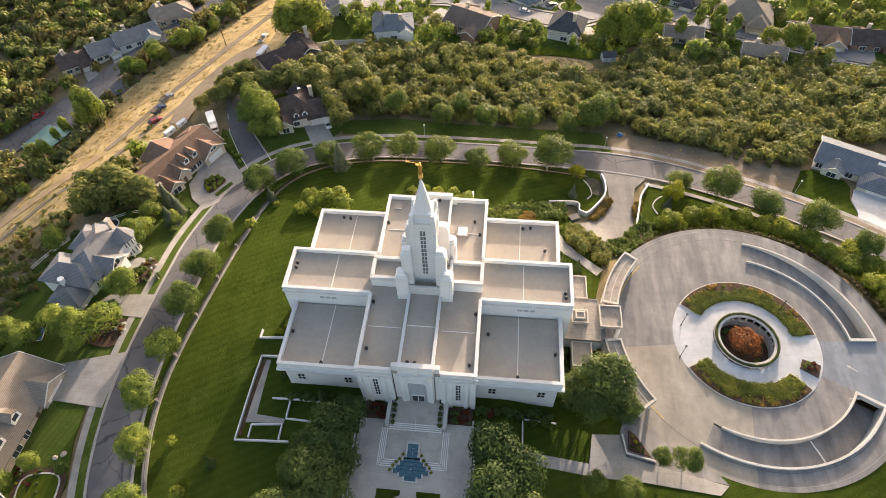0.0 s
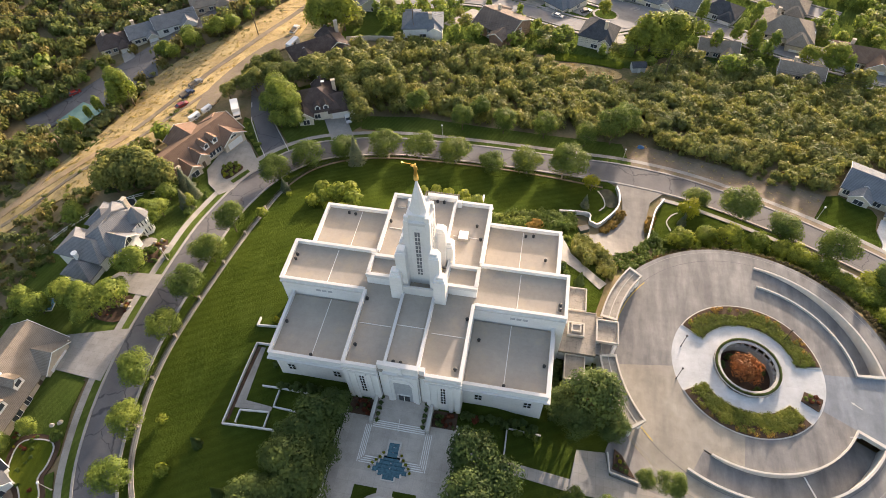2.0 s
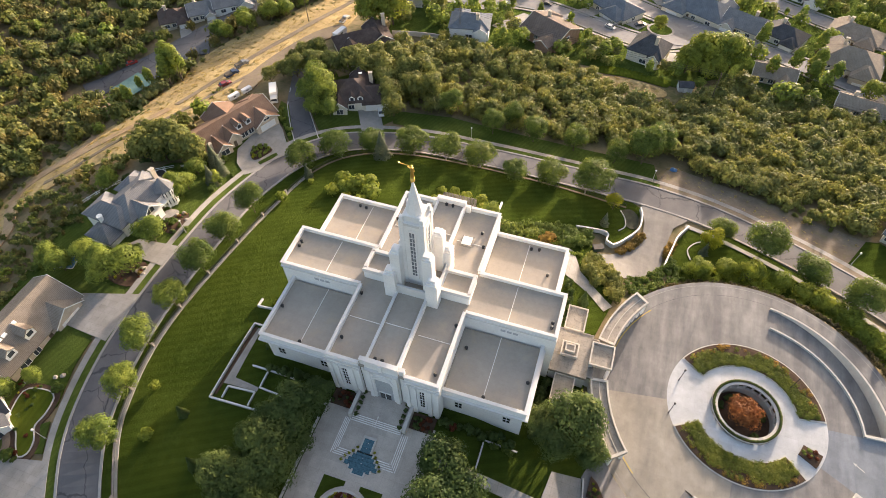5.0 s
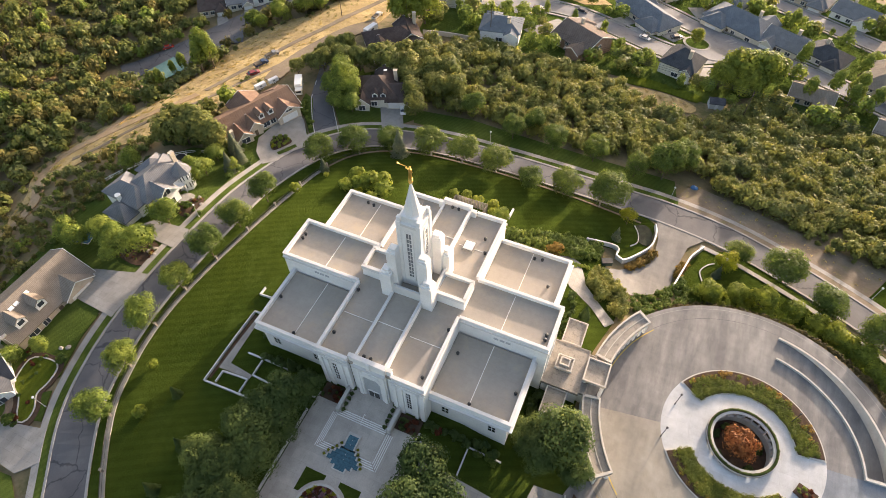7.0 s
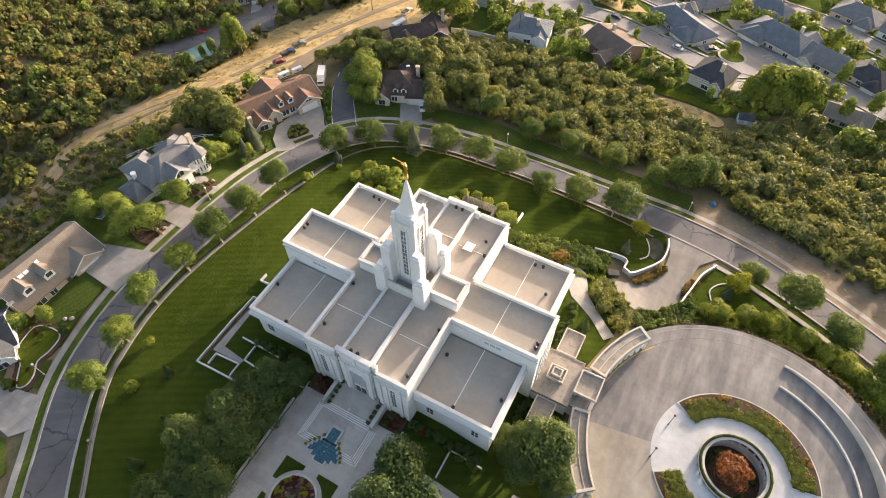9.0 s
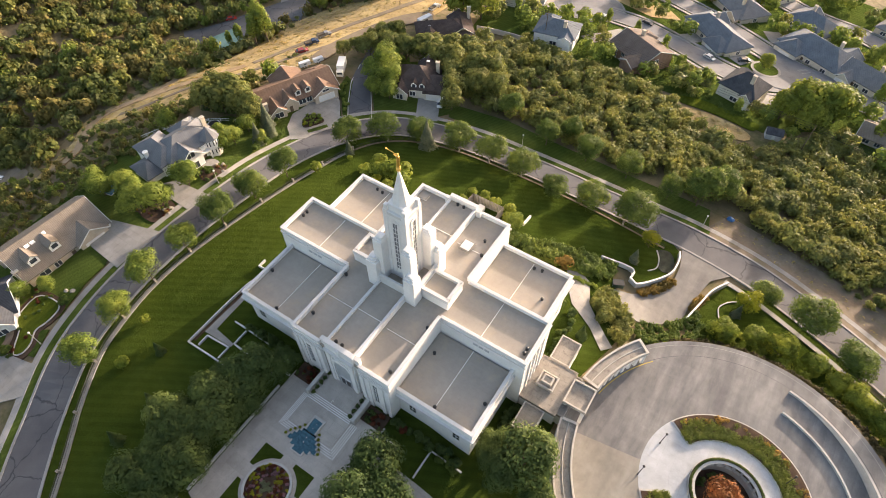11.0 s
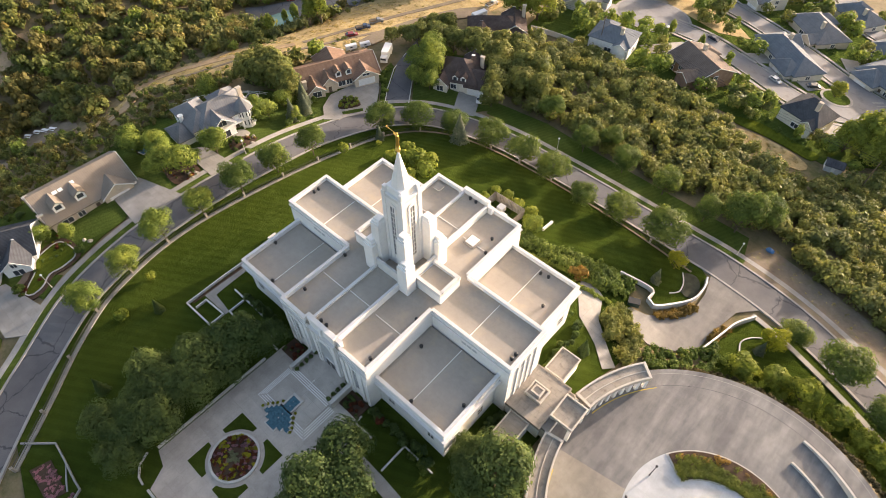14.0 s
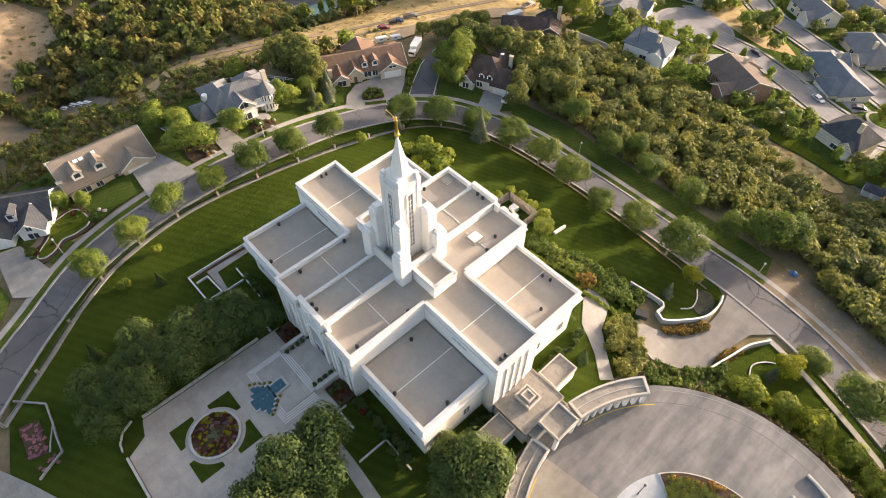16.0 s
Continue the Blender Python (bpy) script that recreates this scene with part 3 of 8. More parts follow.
# ramps down to the garage
sector("ramp", 22.6, 27.7, 76, 4, 0.0, DRIVE, "concrete ramp sloping down along the drive", "ramp", 0.4, -3.2)
sector("ramp", 22.6, 27.7, 242, 332, 0.0, DRIVE, "concrete ramp sloping down into a garage", "ramp", 0.4, -3.4)
for nm, r0, r1, a0, a1 in (("ramp_wall", 22.3, 22.65, 78, 4), ("ramp_wall", 27.65, 28.05, 80, 4), ("ramp_wall", 22.3, 22.65, 246, 332), ("ramp_wall", 27.65, 28.1, 240, 332)):
    sector(nm, r0, r1, a0, a1, 0.55, KERB, "low pale concrete wall along a sunken ramp", "wall", 4.5)
sector("ramp_cover", 22.3, 28.1, 4, 5.4, 0.5, KERB, "concrete head wall over the ramp mouth", "wall", 1.4)
sector("ramp_cover", 22.3, 28.1, 330.5, 332, 0.5, KERB, "concrete head wall over the ramp mouth", "wall", 1.2)
# islands
for a0, a1, nm in ((8.5, 148, "north"), (208, 317, "south")):
    sector("island_kerb", 10.2, 15.7, a0, a1, 0.12, KERB, "concrete kerb of a planted island", "kerb", 0.5)
    sector("island_bed", 10.45, 15.45, a0 + 1.5, a1 - 1.5, 0.2, MULCH, "bark mulch in a planted island", "bed", 0.4)
ring = thing("planter_ring", "round sunken planter with a concrete ring on posts", "planter")
sector("coping", 5.7, 6.9, 0, 360, 0.75, KERB, "", "", 0.3, parent=ring)
sector("trough", 6.25, 6.8, 0, 360, 0.8, MULCH, "soil trough on the ring", "", 0.2, parent=ring)
sector("floor", 0.05, 6.0, 0, 360, -3.2, MULCH, "", "", 0.3, parent=ring)
sector("wall", 5.9, 6.5, 0, 360, -1.4, KERB, "", "", 2.0, parent=ring)
for i in range(24):
    bm = bmesh.new()
    a = math.tau * i / 24
    box(bm, -0.3, 0.3, -0.16, 0.16, -1.5, 0.5, pose(CX + 6.2 * math.cos(a), CY + 6.2 * math.sin(a), 0, 0, 0, math.degrees(a)))
    part("post", bm, KERB, ring)

# markings and joints on the drive
sector("marking", 28.25, 28.4, 196, 224, 0.012, YELLOW, "worn yellow kerb line on the drive", "marking", 0.01)
sector("marking", 28.25, 28.4, 138, 168, 0.012, YELLOW, "worn yellow kerb line on the drive", "marking", 0.01)
for r in (28.6, 31.2):
    sector("joint", r, r + 0.09, 8, 328, 0.01, CURB if r > 30 else ASPHALT, "dark joint in the drive", "joint", 0.008)
sector("planter", 11.5, 15.2, -31, -19, 0.25, MULCH, "small mulched planter in the drive", "bed", 0.4)
sector("marking", 22.8, 27.5, 292.0, 292.6, -1.7, STEP, "white line across the ramp", "marking", 0.5)

WHITE_PAINT = surface("white_paint", (0.34, 0.35, 0.36), (0.48, 0.49, 0.49), 1.0, 8.0, 0.7, bumps=0.0)
for x, y, turn in ((90.8, -4.5, 145), (89.2, -11.5, 5)):
    bm = bmesh.new()
    pts = [pose(x, y, 0, 0, 0, turn) @ Vector(q) for q in ((-1.2, -0.1, 0), (0.4, -0.1, 0), (0.4, -0.32, 0), (1.2, 0, 0), (0.4, 0.32, 0), (0.4, 0.1, 0), (-1.2, 0.1, 0))]
    prism(bm, [(q.x, q.y) for q in pts], -0.05, 0.008)
    tagged(finish("marking", bm, WHITE_PAINT), "worn white arrow painted on the exit lane", "marking", kind="structure")

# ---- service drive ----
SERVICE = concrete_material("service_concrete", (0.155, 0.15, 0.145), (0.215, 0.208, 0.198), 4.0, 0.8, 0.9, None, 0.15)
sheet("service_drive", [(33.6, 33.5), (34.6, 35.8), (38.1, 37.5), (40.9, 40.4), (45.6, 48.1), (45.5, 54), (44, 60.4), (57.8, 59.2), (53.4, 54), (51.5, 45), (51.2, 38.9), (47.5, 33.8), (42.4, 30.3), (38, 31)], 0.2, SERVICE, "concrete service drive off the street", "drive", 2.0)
sheet("path", [(22.9, 32.4), (25.9, 34.0), (28.7, 32.8), (30.6, 28.6), (31.6, 26.0), (35.4, 22.6), (40.4, 18.6), (38.6, 16.2), (34.4, 19.9), (31.2, 21.7), (28.2, 23.2), (24.6, 28.4)], 0.2, WALKWAY, "pale concrete path along the temple", "path", 2.0)
for pts in ([(27.9, 42.3), (35.9, 44.3), (36.3, 41.2), (38.2, 40.6), (41.2, 44.4), (44.2, 49.6), (44.6, 54.8), (43.8, 57.8)], [(51.8, 38.5), (53.4, 45.5), (54.6, 50.4), (57.2, 55.2)]):
    band("garden_wall", spline(pts, 1.0), -0.2, 0.2, 1.5, COPING, "curved white garden wall beside the service drive", "wall", 2.6, kind="structure")

# ---- front plaza ----
sheet("apron", [(58.8, -30.0), (60.2, -31.4), (52, -30.3), (46, -28.9), (41.3, -27.9), (40.2, -23.4), (41.6, -19.4)] + arc(CX, CY, 32.25, 217, 250, 4), 0.14, DRIVE, "concrete apron between the paths and the round drive", "paving", 1.0)
sheet("bed", [(41.6, -26.6), (45.8, -27.6), (43.4, -23.6), (42.0, -22.6)], 0.42, MULCH, "small planted bed beside the round drive", "bed", 1.0, skirt=0.6)
sheet("plaza", [(-11.3, -24.5), (-11.3, -53.0), (-8.2, -54.0), (-6.4, -57.6), (11.3, -57.8), (11.3, -24.5)], 0, PLAZA, "pale paved plaza before the temple", "paving", 3, level=PLAZA_Z + 0.12, skirt=0.4)
terrace = thing("terrace", "paved entrance terrace with broad steps", "terrace")
part_box("paving", -5.2, 5.2, -26.3, -19, PLAZA_Z - 0.5, PLAZA_Z + 1.35, PLAZA, terrace)
part_box("landing", -5.2, 5.2, -33.2, -27.4, PLAZA_Z - 0.5, PLAZA_Z + 0.72, PLAZA, terrace)
def stair(x0, x1, y0, y1, z, edge):
    """One step: a paved tread with a pale nosing along the edge named (s, w or e)."""
    step = part_box("step", x0, x1, y0, y1, PLAZA_Z - 0.5, z, PLAZA, terrace)
    lip = {"s": (x0, x1, y0 - 0.012, y0 + 0.15), "w": (x0 - 0.012, x0 + 0.15, y0, y1), "e": (x1 - 0.15, x1 + 0.012, y0, y1)}[edge]
    part_box("nosing", *lip, z - 0.10, z + 0.012, STEP, step)


for i in range(4):
    e = 0.36 * (i + 1)
    stair(-5.2, 5.2, -26.3 - e, -26.3 - e + 0.36, PLAZA_Z + 1.35 - 0.125 * (i + 1), "s")
    z = PLAZA_Z + 0.72 - 0.13 * (i + 1)
    stair(-5.2 - e, -5.2 - e + 0.36, -33.2 - e, -27.3, z, "w")
    stair(5.2 + e - 0.36, 5.2 + e, -33.2 - e, -27.3, z, "e")
    for x0, x1 in ((-5.2 - e + 0.36, -2.6), (2.6, 5.2 + e - 0.36)):
        stair(x0, x1, -33.2 - e, -33.2 - e + 0.36, z, "s")

# ---- temple ----
temple = thing("temple", "white stone temple with flat stepped roofs and a spired tower", "temple")
W = temple
XF, YF, ZF = 27.5, 20.05, 14.0
XM, YM, ZM = 29.4, 5.2, 18.2
XC, YC, ZC = 11.3, 21.8, 18.3
RF, RM = 12.95, 17.2


def parapet(x0, x1, y0, y1, base, top, mat=STONE):
    """A wall with a coping and a string course under it, along x or y."""
    part_box("wall", x0, x1, y0, y1, base, top - 0.12, mat, W)
    part_box("coping", x0 - 0.09, x1 + 0.09, y0 - 0.09, y1 + 0.09, top - 0.12, top, COPING, W, bevel=0.03)


T = 0.5
for sx in (-1, 1):
    for sy in (-1, 1):
        base = -3.0
        xo, xi = sx * XF, sx * XC
        x0, x1 = sorted((xo, xi))
        y0, y1 = sorted((sy * YF, sy * YM))
        part_box("roof_deck", x0 + 0.3, x1 - 0.3, y0 + 0.3, y1 - 0.3, RF - 0.5, RF, MEMBRANE, W)
        # front or back wall, side wall
        yo = sorted((sy * YF, sy * (YF - T)))
        xs = sorted((xo, xo - sx * T))
        a, b = sorted((xo - sx * T, xi))
        parapet(x0, x1, yo[0], yo[1], ZF - 2.2, ZF)
        parapet(xs[0], xs[1], y0 + (T + 0.1 if sy < 0 else 0), y1 - (T + 0.1 if sy > 0 else 0), ZF - 2.2, ZF - 0.003)
        a, b = sorted((sx * (XF - 0.55), xi))
        c, d = sorted((sy * (YF - 1.1), sy * YM))
        part_box("wall", a, b, *sorted((sy * (YF - 0.55), sy * (YF - 1.1))), base, ZF - 2.2, STONE, W)
        part_box("wall", *sorted((sx * (XF - 0.55), sx * (XF - 1.1))), c, d, base, ZF - 2.203, STONE, W)
        # cornice ledge
        part_box("cornice", *sorted((sx * (XF + 0.5), xi)), *sorted((sy * (YF + 0.5), sy * (YF - 0.6))), ZF - 2.3, ZF - 1.9, COPING, W, bevel=0.05)
        part_box("cornice", *sorted((sx * (XF + 0.497), sx * (XF - 0.6))), *sorted((sy * (YF - 0.6), sy * YM)), ZF - 2.303, ZF - 1.903, COPING, W, bevel=0.05)
        part_box("joint_cover", sx * 19.0 - 0.07, sx * 19.0 + 0.07, y0 + (0.9 if sy < 0 else 0.3), y1 - (0.9 if sy > 0 else 0.3), RF, RF + 0.1, JOINT, W)
        part_box("flashing", *sorted((xi + sx * 0.02, xi + sx * 0.34)), y0 + 0.8, y1 - 0.3, RF, RF + 0.16, BUFF, W)
    # middle tier
    x0, x1 = sorted((sx * XM, sx * (XC - 0.5)))
    part_box("roof_deck", x0 + 0.2, x1 - 0.2, -YM + 0.2, YM - 0.2, RM - 0.6, RM, MEMBRANE, W)
    for sy in (-1, 1):
        yo = sorted((sy * YM, sy * (YM - T)))
        xa, xb = sorted((sx * XM, sx * XC))
        parapet(xa, xb, yo[0], yo[1], -3, ZM)
        part_box("cornice", xa - 0.2, xb, *sorted((sy * (YM + 0.2), sy * (YM - 0.05))), ZM - 1.45, ZM - 1.15, COPING, W)
        for k in range(3):
            part_box("vent", sx * 20.3 - 1.75 + k * 1.25, sx * 20.3 - 0.75 + k * 1.25, *sorted((sy * (YM + 0.03), sy * (YM - 0.1))), RM - 2.3, RM - 1.6, GRILLE, W)
    parapet(*sorted((sx * XM, sx * (XM - T))), -YM + T + 0.1, YM - T - 0.1, -3, ZM - 0.003)
    part_box("cornice", *sorted((sx * (XM + 0.2), sx * (XM - 0.05))), -YM - 0.2, YM + 0.2, ZM - 1.453, ZM - 1.153, COPING, W)
    part_box("joint_cover", sx * 19.6 - 0.07, sx * 19.6 + 0.07, -YM + 0.9, YM - 0.9, RM, RM + 0.1, JOINT, W)
    for k in (-1, 0, 1):
        part_box("grille", *sorted((sx * (XM + 0.05), sx * (XM - 0.1))), k * 1.7 - 0.6, k * 1.7 + 0.6, 7.0, 15.0, GRILLE, W, "tall pale grey window grille")
        for q in range(7):
            part_box("mullion", *sorted((sx * (XM + 0.1), sx * (XM - 0.1))), k * 1.7 - 0.6, k * 1.7 + 0.6, 7.5 + q * 1.1, 7.62 + q * 1.1, STONE, W)
    for k in (-2.7, -0.85, 0.85, 2.7):
        part_box("pilaster", *sorted((sx * (XM + 0.22), sx * (XM - 0.1))), k - 0.25, k + 0.25, -2, 16.0, STONE, W)

for sy in (-1, 1):
    for sx in (-1, 1):
        # side bays of the long body
        x0, x1 = sorted((sx * 3.1, sx * XC))
        part_box("roof_deck", x0, x1 - 0.1 if sx > 0 else x1, *sorted((sy * 2.0, sy * (YC - 0.2))), RM - 0.6, RM - 0.01, MEMBRANE, W)
        ya, yb = sorted((sy * YM, sy * YC))
        parapet(*sorted((sx * XC, sx * (XC - T))), ya, yb, -3, ZC)
        yo = sorted((sy * YC, sy * (YC - T)))
        parapet(*sorted((sx * 4.6, sx * (XC - T - 0.1))), yo[0], yo[1], -3, ZC - 0.003)
        part_box("cornice", *sorted((sx * 4.4, sx * (XC + 0.25))), *sorted((sy * (YC + 0.28), sy * (YC - 0.05))), ZC - 1.7, ZC - 1.3, COPING, W)
        part_box("cornice", *sorted((sx * 4.9, sx * (XC + 0.12))), *sorted((sy * (YC + 0.14), sy * (YC - 0.05))), ZC - 3.0, ZC - 2.75, COPING, W)
        part_box("joint_cover", *sorted((sx * 4.0, sx * (XC - 0.9))), sy * 12.3 - 0.065, sy * 12.3 + 0.065, RM, RM + 0.09, JOINT, W)
        cx = sx * 7.9
        for k in (-2.9, -1.5, 1.5, 2.9):
            part_box("pilaster", cx + k - 0.42, cx + k + 0.42, *sorted((sy * (YC + 0.3), sy * (YC - 0.1))), -2, ZC - 3.0, STONE, W)
        win = part_box("window", cx - 0.42, cx + 0.42, *sorted((sy * (YC + 0.06), sy * (YC - 0.1))), 7.2, 14.4, GLASS, W, "tall narrow dark window")
        for k in range(7):
            part_box("glazing_bar", cx - 0.5, cx + 0.5, *sorted((sy * (YC + 0.1), sy * (YC - 0.1))), 7.2 + k * 1.15, 7.35 + k * 1.15, STONE, win)
        part_box("glazing_bar", cx - 0.06, cx + 0.06, *sorted((sy * (YC + 0.1), sy * (YC - 0.1))), 7.2, 14.4, STONE, win)
        for e in (-0.75, 0.75):
            part_box("surround", cx + e - 0.2, cx + e + 0.2, *sorted((sy * (YC + 0.2), sy * (YC - 0.1))), 6.6, 15.0, STONE, W)
        part_box("surround", cx - 0.95, cx + 0.95, *sorted((sy * (YC + 0.21), sy * (YC - 0.1))), 14.4, 15.2, STONE, W)
    # raised centre strip
    part_box("roof_deck", -3.2, 3.2, *sorted((sy * 5.0, sy * (YC - 0.4))), RM - 0.5, RM + 1.25, MEMBRANE, W)
    for sx in (-1, 1):
        parapet(*sorted((sx * 2.9, sx * 3.3)), *sorted((sy * 5.0, sy * (YC - 1.2))), RM - 0.4, ZC + 0.75)
    part_box("joint_cover", -2.7, 2.7, sy * 12.3 - 0.065, sy * 12.3 + 0.065, RM + 1.25, RM + 1.34, JOINT, W)
    # portal, stepped up above the bays, with recesses beside it
    parapet(-3.3, 3.3, *sorted((sy * (YC - 0.1), sy * (YC - 0.9))), -3, ZC + 1.5)
    for sx in (-1, 1):
        parapet(*sorted((sx * 3.45, sx * 4.45)), *sorted((sy * (YC - 0.5), sy * (YC - 1.2))), -3, ZC + 0.75)
        part_box("pilaster", *sorted((sx * 2.35, sx * 3.1)), *sorted((sy * (YC + 0.3), sy * (YC - 0.2))), -2, ZC - 1.4, STONE, W)
        part_box("pilaster", *sorted((sx * 1.85, sx * 2.35)), *sorted((sy * (YC + 0.12), sy * (YC - 0.2))), -2, ZC - 2.6, STONE, W)
    part_box("keystone", -0.35, 0.35, *sorted((sy * (YC + 0.25), sy * (YC - 0.2))), ZC - 0.9, ZC + 1.2, STONE, W)
    part_box("cornice", -3.4, 3.4, *sorted((sy * (YC + 0.45), sy * (YC - 0.2))), ZC - 1.4, ZC - 1.0, COPING, W)
    bm = bmesh.new()
    outer = [(2.3 * math.cos(a), 13.0 + 2.3 * math.sin(a)) for a in (math.pi * i / 14 for i in range(15))]
    inner = [(1.75 * math.cos(a), 13.0 + 1.75 * math.sin(a)) for a in (math.pi * i / 14 for i in range(15))]
    yy = sorted((sy * (YC + 0.3), sy * (YC - 0.1)))
    rows = [[bm.verts.new((p[0], y, p[1])) for p, y in ((o, yy[0]), (n, yy[0]), (n, yy[1]), (o, yy[1]))] for o, n in zip(outer, inner)]
    for p, q in zip(rows, rows[1:]):
        for u in range(4):
            bm.faces.new((p[u], q[u], q[(u + 1) % 4], p[(u + 1) % 4]))
    bmesh.ops.recalc_face_normals(bm, faces=bm.faces[:])
    part("arch", bm, STONE, W)
part_box("panel", -1.75, 1.75, -YC + 0.06, -YC + 0.3, 5.3, 13.0, GRILLE, W, "pale recessed panel over the entrance")
door = part_box("door", -1.1, 1.1, -YC - 0.0, -YC + 0.3, 5.3, 7.9, GLASS, W, "dark double entrance door")
part_box("frame", -0.06, 0.06, -YC - 0.05, -YC + 0.3, 5.3, 7.9, STONE, door)
part_box("frame", -1.3, 1.3, -YC - 0.07, -YC + 0.3, 7.9, 8.2, STONE, door)


def temple_window(x, y, z, w, h, face):
    """A paned window on a wall; face: the side that it looks to."""
    d = 0.08
    if face in "sn":
        s = -1 if face == "s" else 1
        pane = part_box("window", x - w / 2, x + w / 2, *sorted((y, y + s * d)), z, z + h, GLASS, W, "small dark paned window")
        for k in (-w / 2, 0, w / 2):
            part_box("frame", x + k - 0.07, x + k + 0.07, *sorted((y, y + s * (d + 0.05))), z - 0.07, z + h + 0.07, COPING, pane)
        for k in (0, h / 2, h):
            part_box("frame", x - w / 2, x + w / 2, *sorted((y, y + s * (d + 0.04))), z + k - 0.07, z + k + 0.07, COPING, pane)
    else:
        s = 1 if face == "e" else -1
        pane = part_box("window", *sorted((x, x + s * d)), y - w / 2, y + w / 2, z, z + h, GLASS, W, "small dark paned window")
        for k in (-w / 2, 0, w / 2):
            part_box("frame", *sorted((x, x + s * (d + 0.05))), y + k - 0.07, y + k + 0.07, z - 0.07, z + h + 0.07, COPING, pane)
        for k in (0, h / 2, h):
            part_box("frame", *sorted((x, x + s * (d + 0.04))), y - w / 2, y + w / 2, z + k - 0.07, z + k + 0.07, COPING, pane)


for sx in (-1, 1):
    for x in (14.4, 24.0):
        temple_window(sx * x, -YF + 0.55, 6.6, 1.5, 2.3, "s")
        temple_window(sx * x, YF - 0.55, 8.4, 1.5, 2.3, "n")
    for y in (-16.5, -9.5, 9.5, 16.5):
        temple_window(sx * (XF - 0.55), y, 8.4, 1.5, 2.3, "e" if sx > 0 else "w")
        temple_window(sx * (XF - 0.55), y, 4.2, 1.5, 2.2, "e" if sx > 0 else "w")
    # low side boxes beside the tower
    x0, x1 = sorted((sx * 4.8, sx * 11.3))
    part_box("wall", x0, x1, -2.8, 2.6, RM - 0.3, 19.4, STONE, W)
    part_box("roof_deck", x0 + 0.5, x1 - 0.5, -2.3, 2.1, 19.0, 19.5, MEMBRANE, W)
    for a, b, c, d in ((x0, x1, -2.8, -2.3), (x0, x1, 2.1, 2.6), (*sorted((sx * 11.3, sx * 10.8)), -2.3, 2.1)):
        part_box("coping", a - 0.1, b + 0.1, c - 0.1, d + 0.1, 19.4, 20.3, COPING, W)

# tower
for sx in (-1, 1):
    for sy in (-1, 1):
        for r0, r1, z1 in ((3.1, 5.55, 24.4), (3.35, 5.3, 25.0), (3.6, 5.05, 25.6), (2.2, 4.25, 30.0), (2.26, 4.05, 30.5), (2.36, 3.8, 31.0)):
            part_box("buttress", *sorted((sx * r0, sx * r1)), *sorted((sy * r0, sy * r1)), RM - 0.5, z1, STONE, W, bevel=0.08)
part_box("tower_base", -4.6, 4.6, -4.6, 4.6, RM - 0.5, 18.9, STONE, W)
part_box("roof_deck", -4.4, 4.4, -4.4, 4.4, 18.9, 18.95, MEMBRANE, W)
for sx in (-1, 1):
    part_box("coping", *sorted((sx * 5.0, sx * 4.55)), -3.1, 3.1, RM, 20.9, COPING, W)
    part_box("coping", -3.1, 3.1, *sorted((sx * 5.0, sx * 4.55)), RM, 20.9, COPING, W)
part_box("shaft", -2.3, 2.3, -2.3, 2.3, RM - 0.5, 37.6, STONE, W)
for q in range(4):
    m = pose(0, 0, 0, 0, 0, 90 * q)
    for a, b, z0, z1, d, mat, nm in ((-0.5, 0.5, 22.0, 35.2, 0.04, TOWER_GLASS, "window"), (-0.85, -0.5, 21.0, 35.6, 0.16, STONE, "pilaster"), (0.5, 0.85, 21.0, 35.6, 0.16, STONE, "pilaster"), (-1.53, 1.53, 36.9, 37.4, 0.09, COPING, "string_course")):
        bm = bmesh.new()
        box(bm, a, b, -2.3 - d, -2.25, z0, z1, m)
        ob = part(nm, bm, mat, W)
        if nm == "window":
            for k in range(10):
                bm = bmesh.new()
                box(bm, a, b, -2.3 - d - 0.05, -2.25, 22.8 + k * 1.2, 22.95 + k * 1.2, m)
                part("glazing_bar", bm, STONE, ob)
            bm = bmesh.new()
            box(bm, -0.05, 0.05, -2.3 - d - 0.04, -2.25, 22.0, 35.2, m)
            part("glazing_bar", bm, STONE, ob)
    bm = bmesh.new()
    pts = [(0.85 * math.cos(a), 35.2 + 0.8 * math.sin(a)) for a in (math.pi * i / 10 for i in range(11))]
    f0 = [bm.verts.new(m @ Vector((x, -2.44, z))) for x, z in pts]
    f1 = [bm.verts.new(m @ Vector((x, -2.2, z))) for x, z in pts]
    bm.faces.new(f0)
    for i in range(10):
        bm.faces.new((f0[i], f1[i], f1[i + 1], f0[i + 1]))
    part("arch_head", bm, STONE, W)
for sx in (-1, 1):
    for sy in (-1, 1):
        bm = bmesh.new()
        x0, x1 = sorted((sx * 1.5, sx * 2.3))
        y0, y1 = sorted((sy * 1.5, sy * 2.3))
        box(bm, x0, x1, y0, y1, 37.4, 39.0)
        part("pinnacle", bm, STONE, W, bevel=0.1)
for sx in (-1, 1):
    for sy in (-1, 1):
        part_box("corner_pier", *sorted((sx * 1.55, sx * 2.42)), *sorted((sy * 1.55, sy * 2.42)), 19, 37.9, STONE, W)
part_box("crown", -1.85, 1.85, -1.85, 1.85, 37.4, 39.1, STONE, W, bevel=0.12)
bm = bmesh.new()
n8 = 8
z_sp = [(38.8, 1.8), (39.6, 1.6), (45.9, 0.18), (46.2, 0.18)]
rows = [[bm.verts.new((r * math.cos(math.tau * (i + 0.5) / n8), r * math.sin(math.tau * (i + 0.5) / n8), z)) for i in range(n8)] for z, r in z_sp]
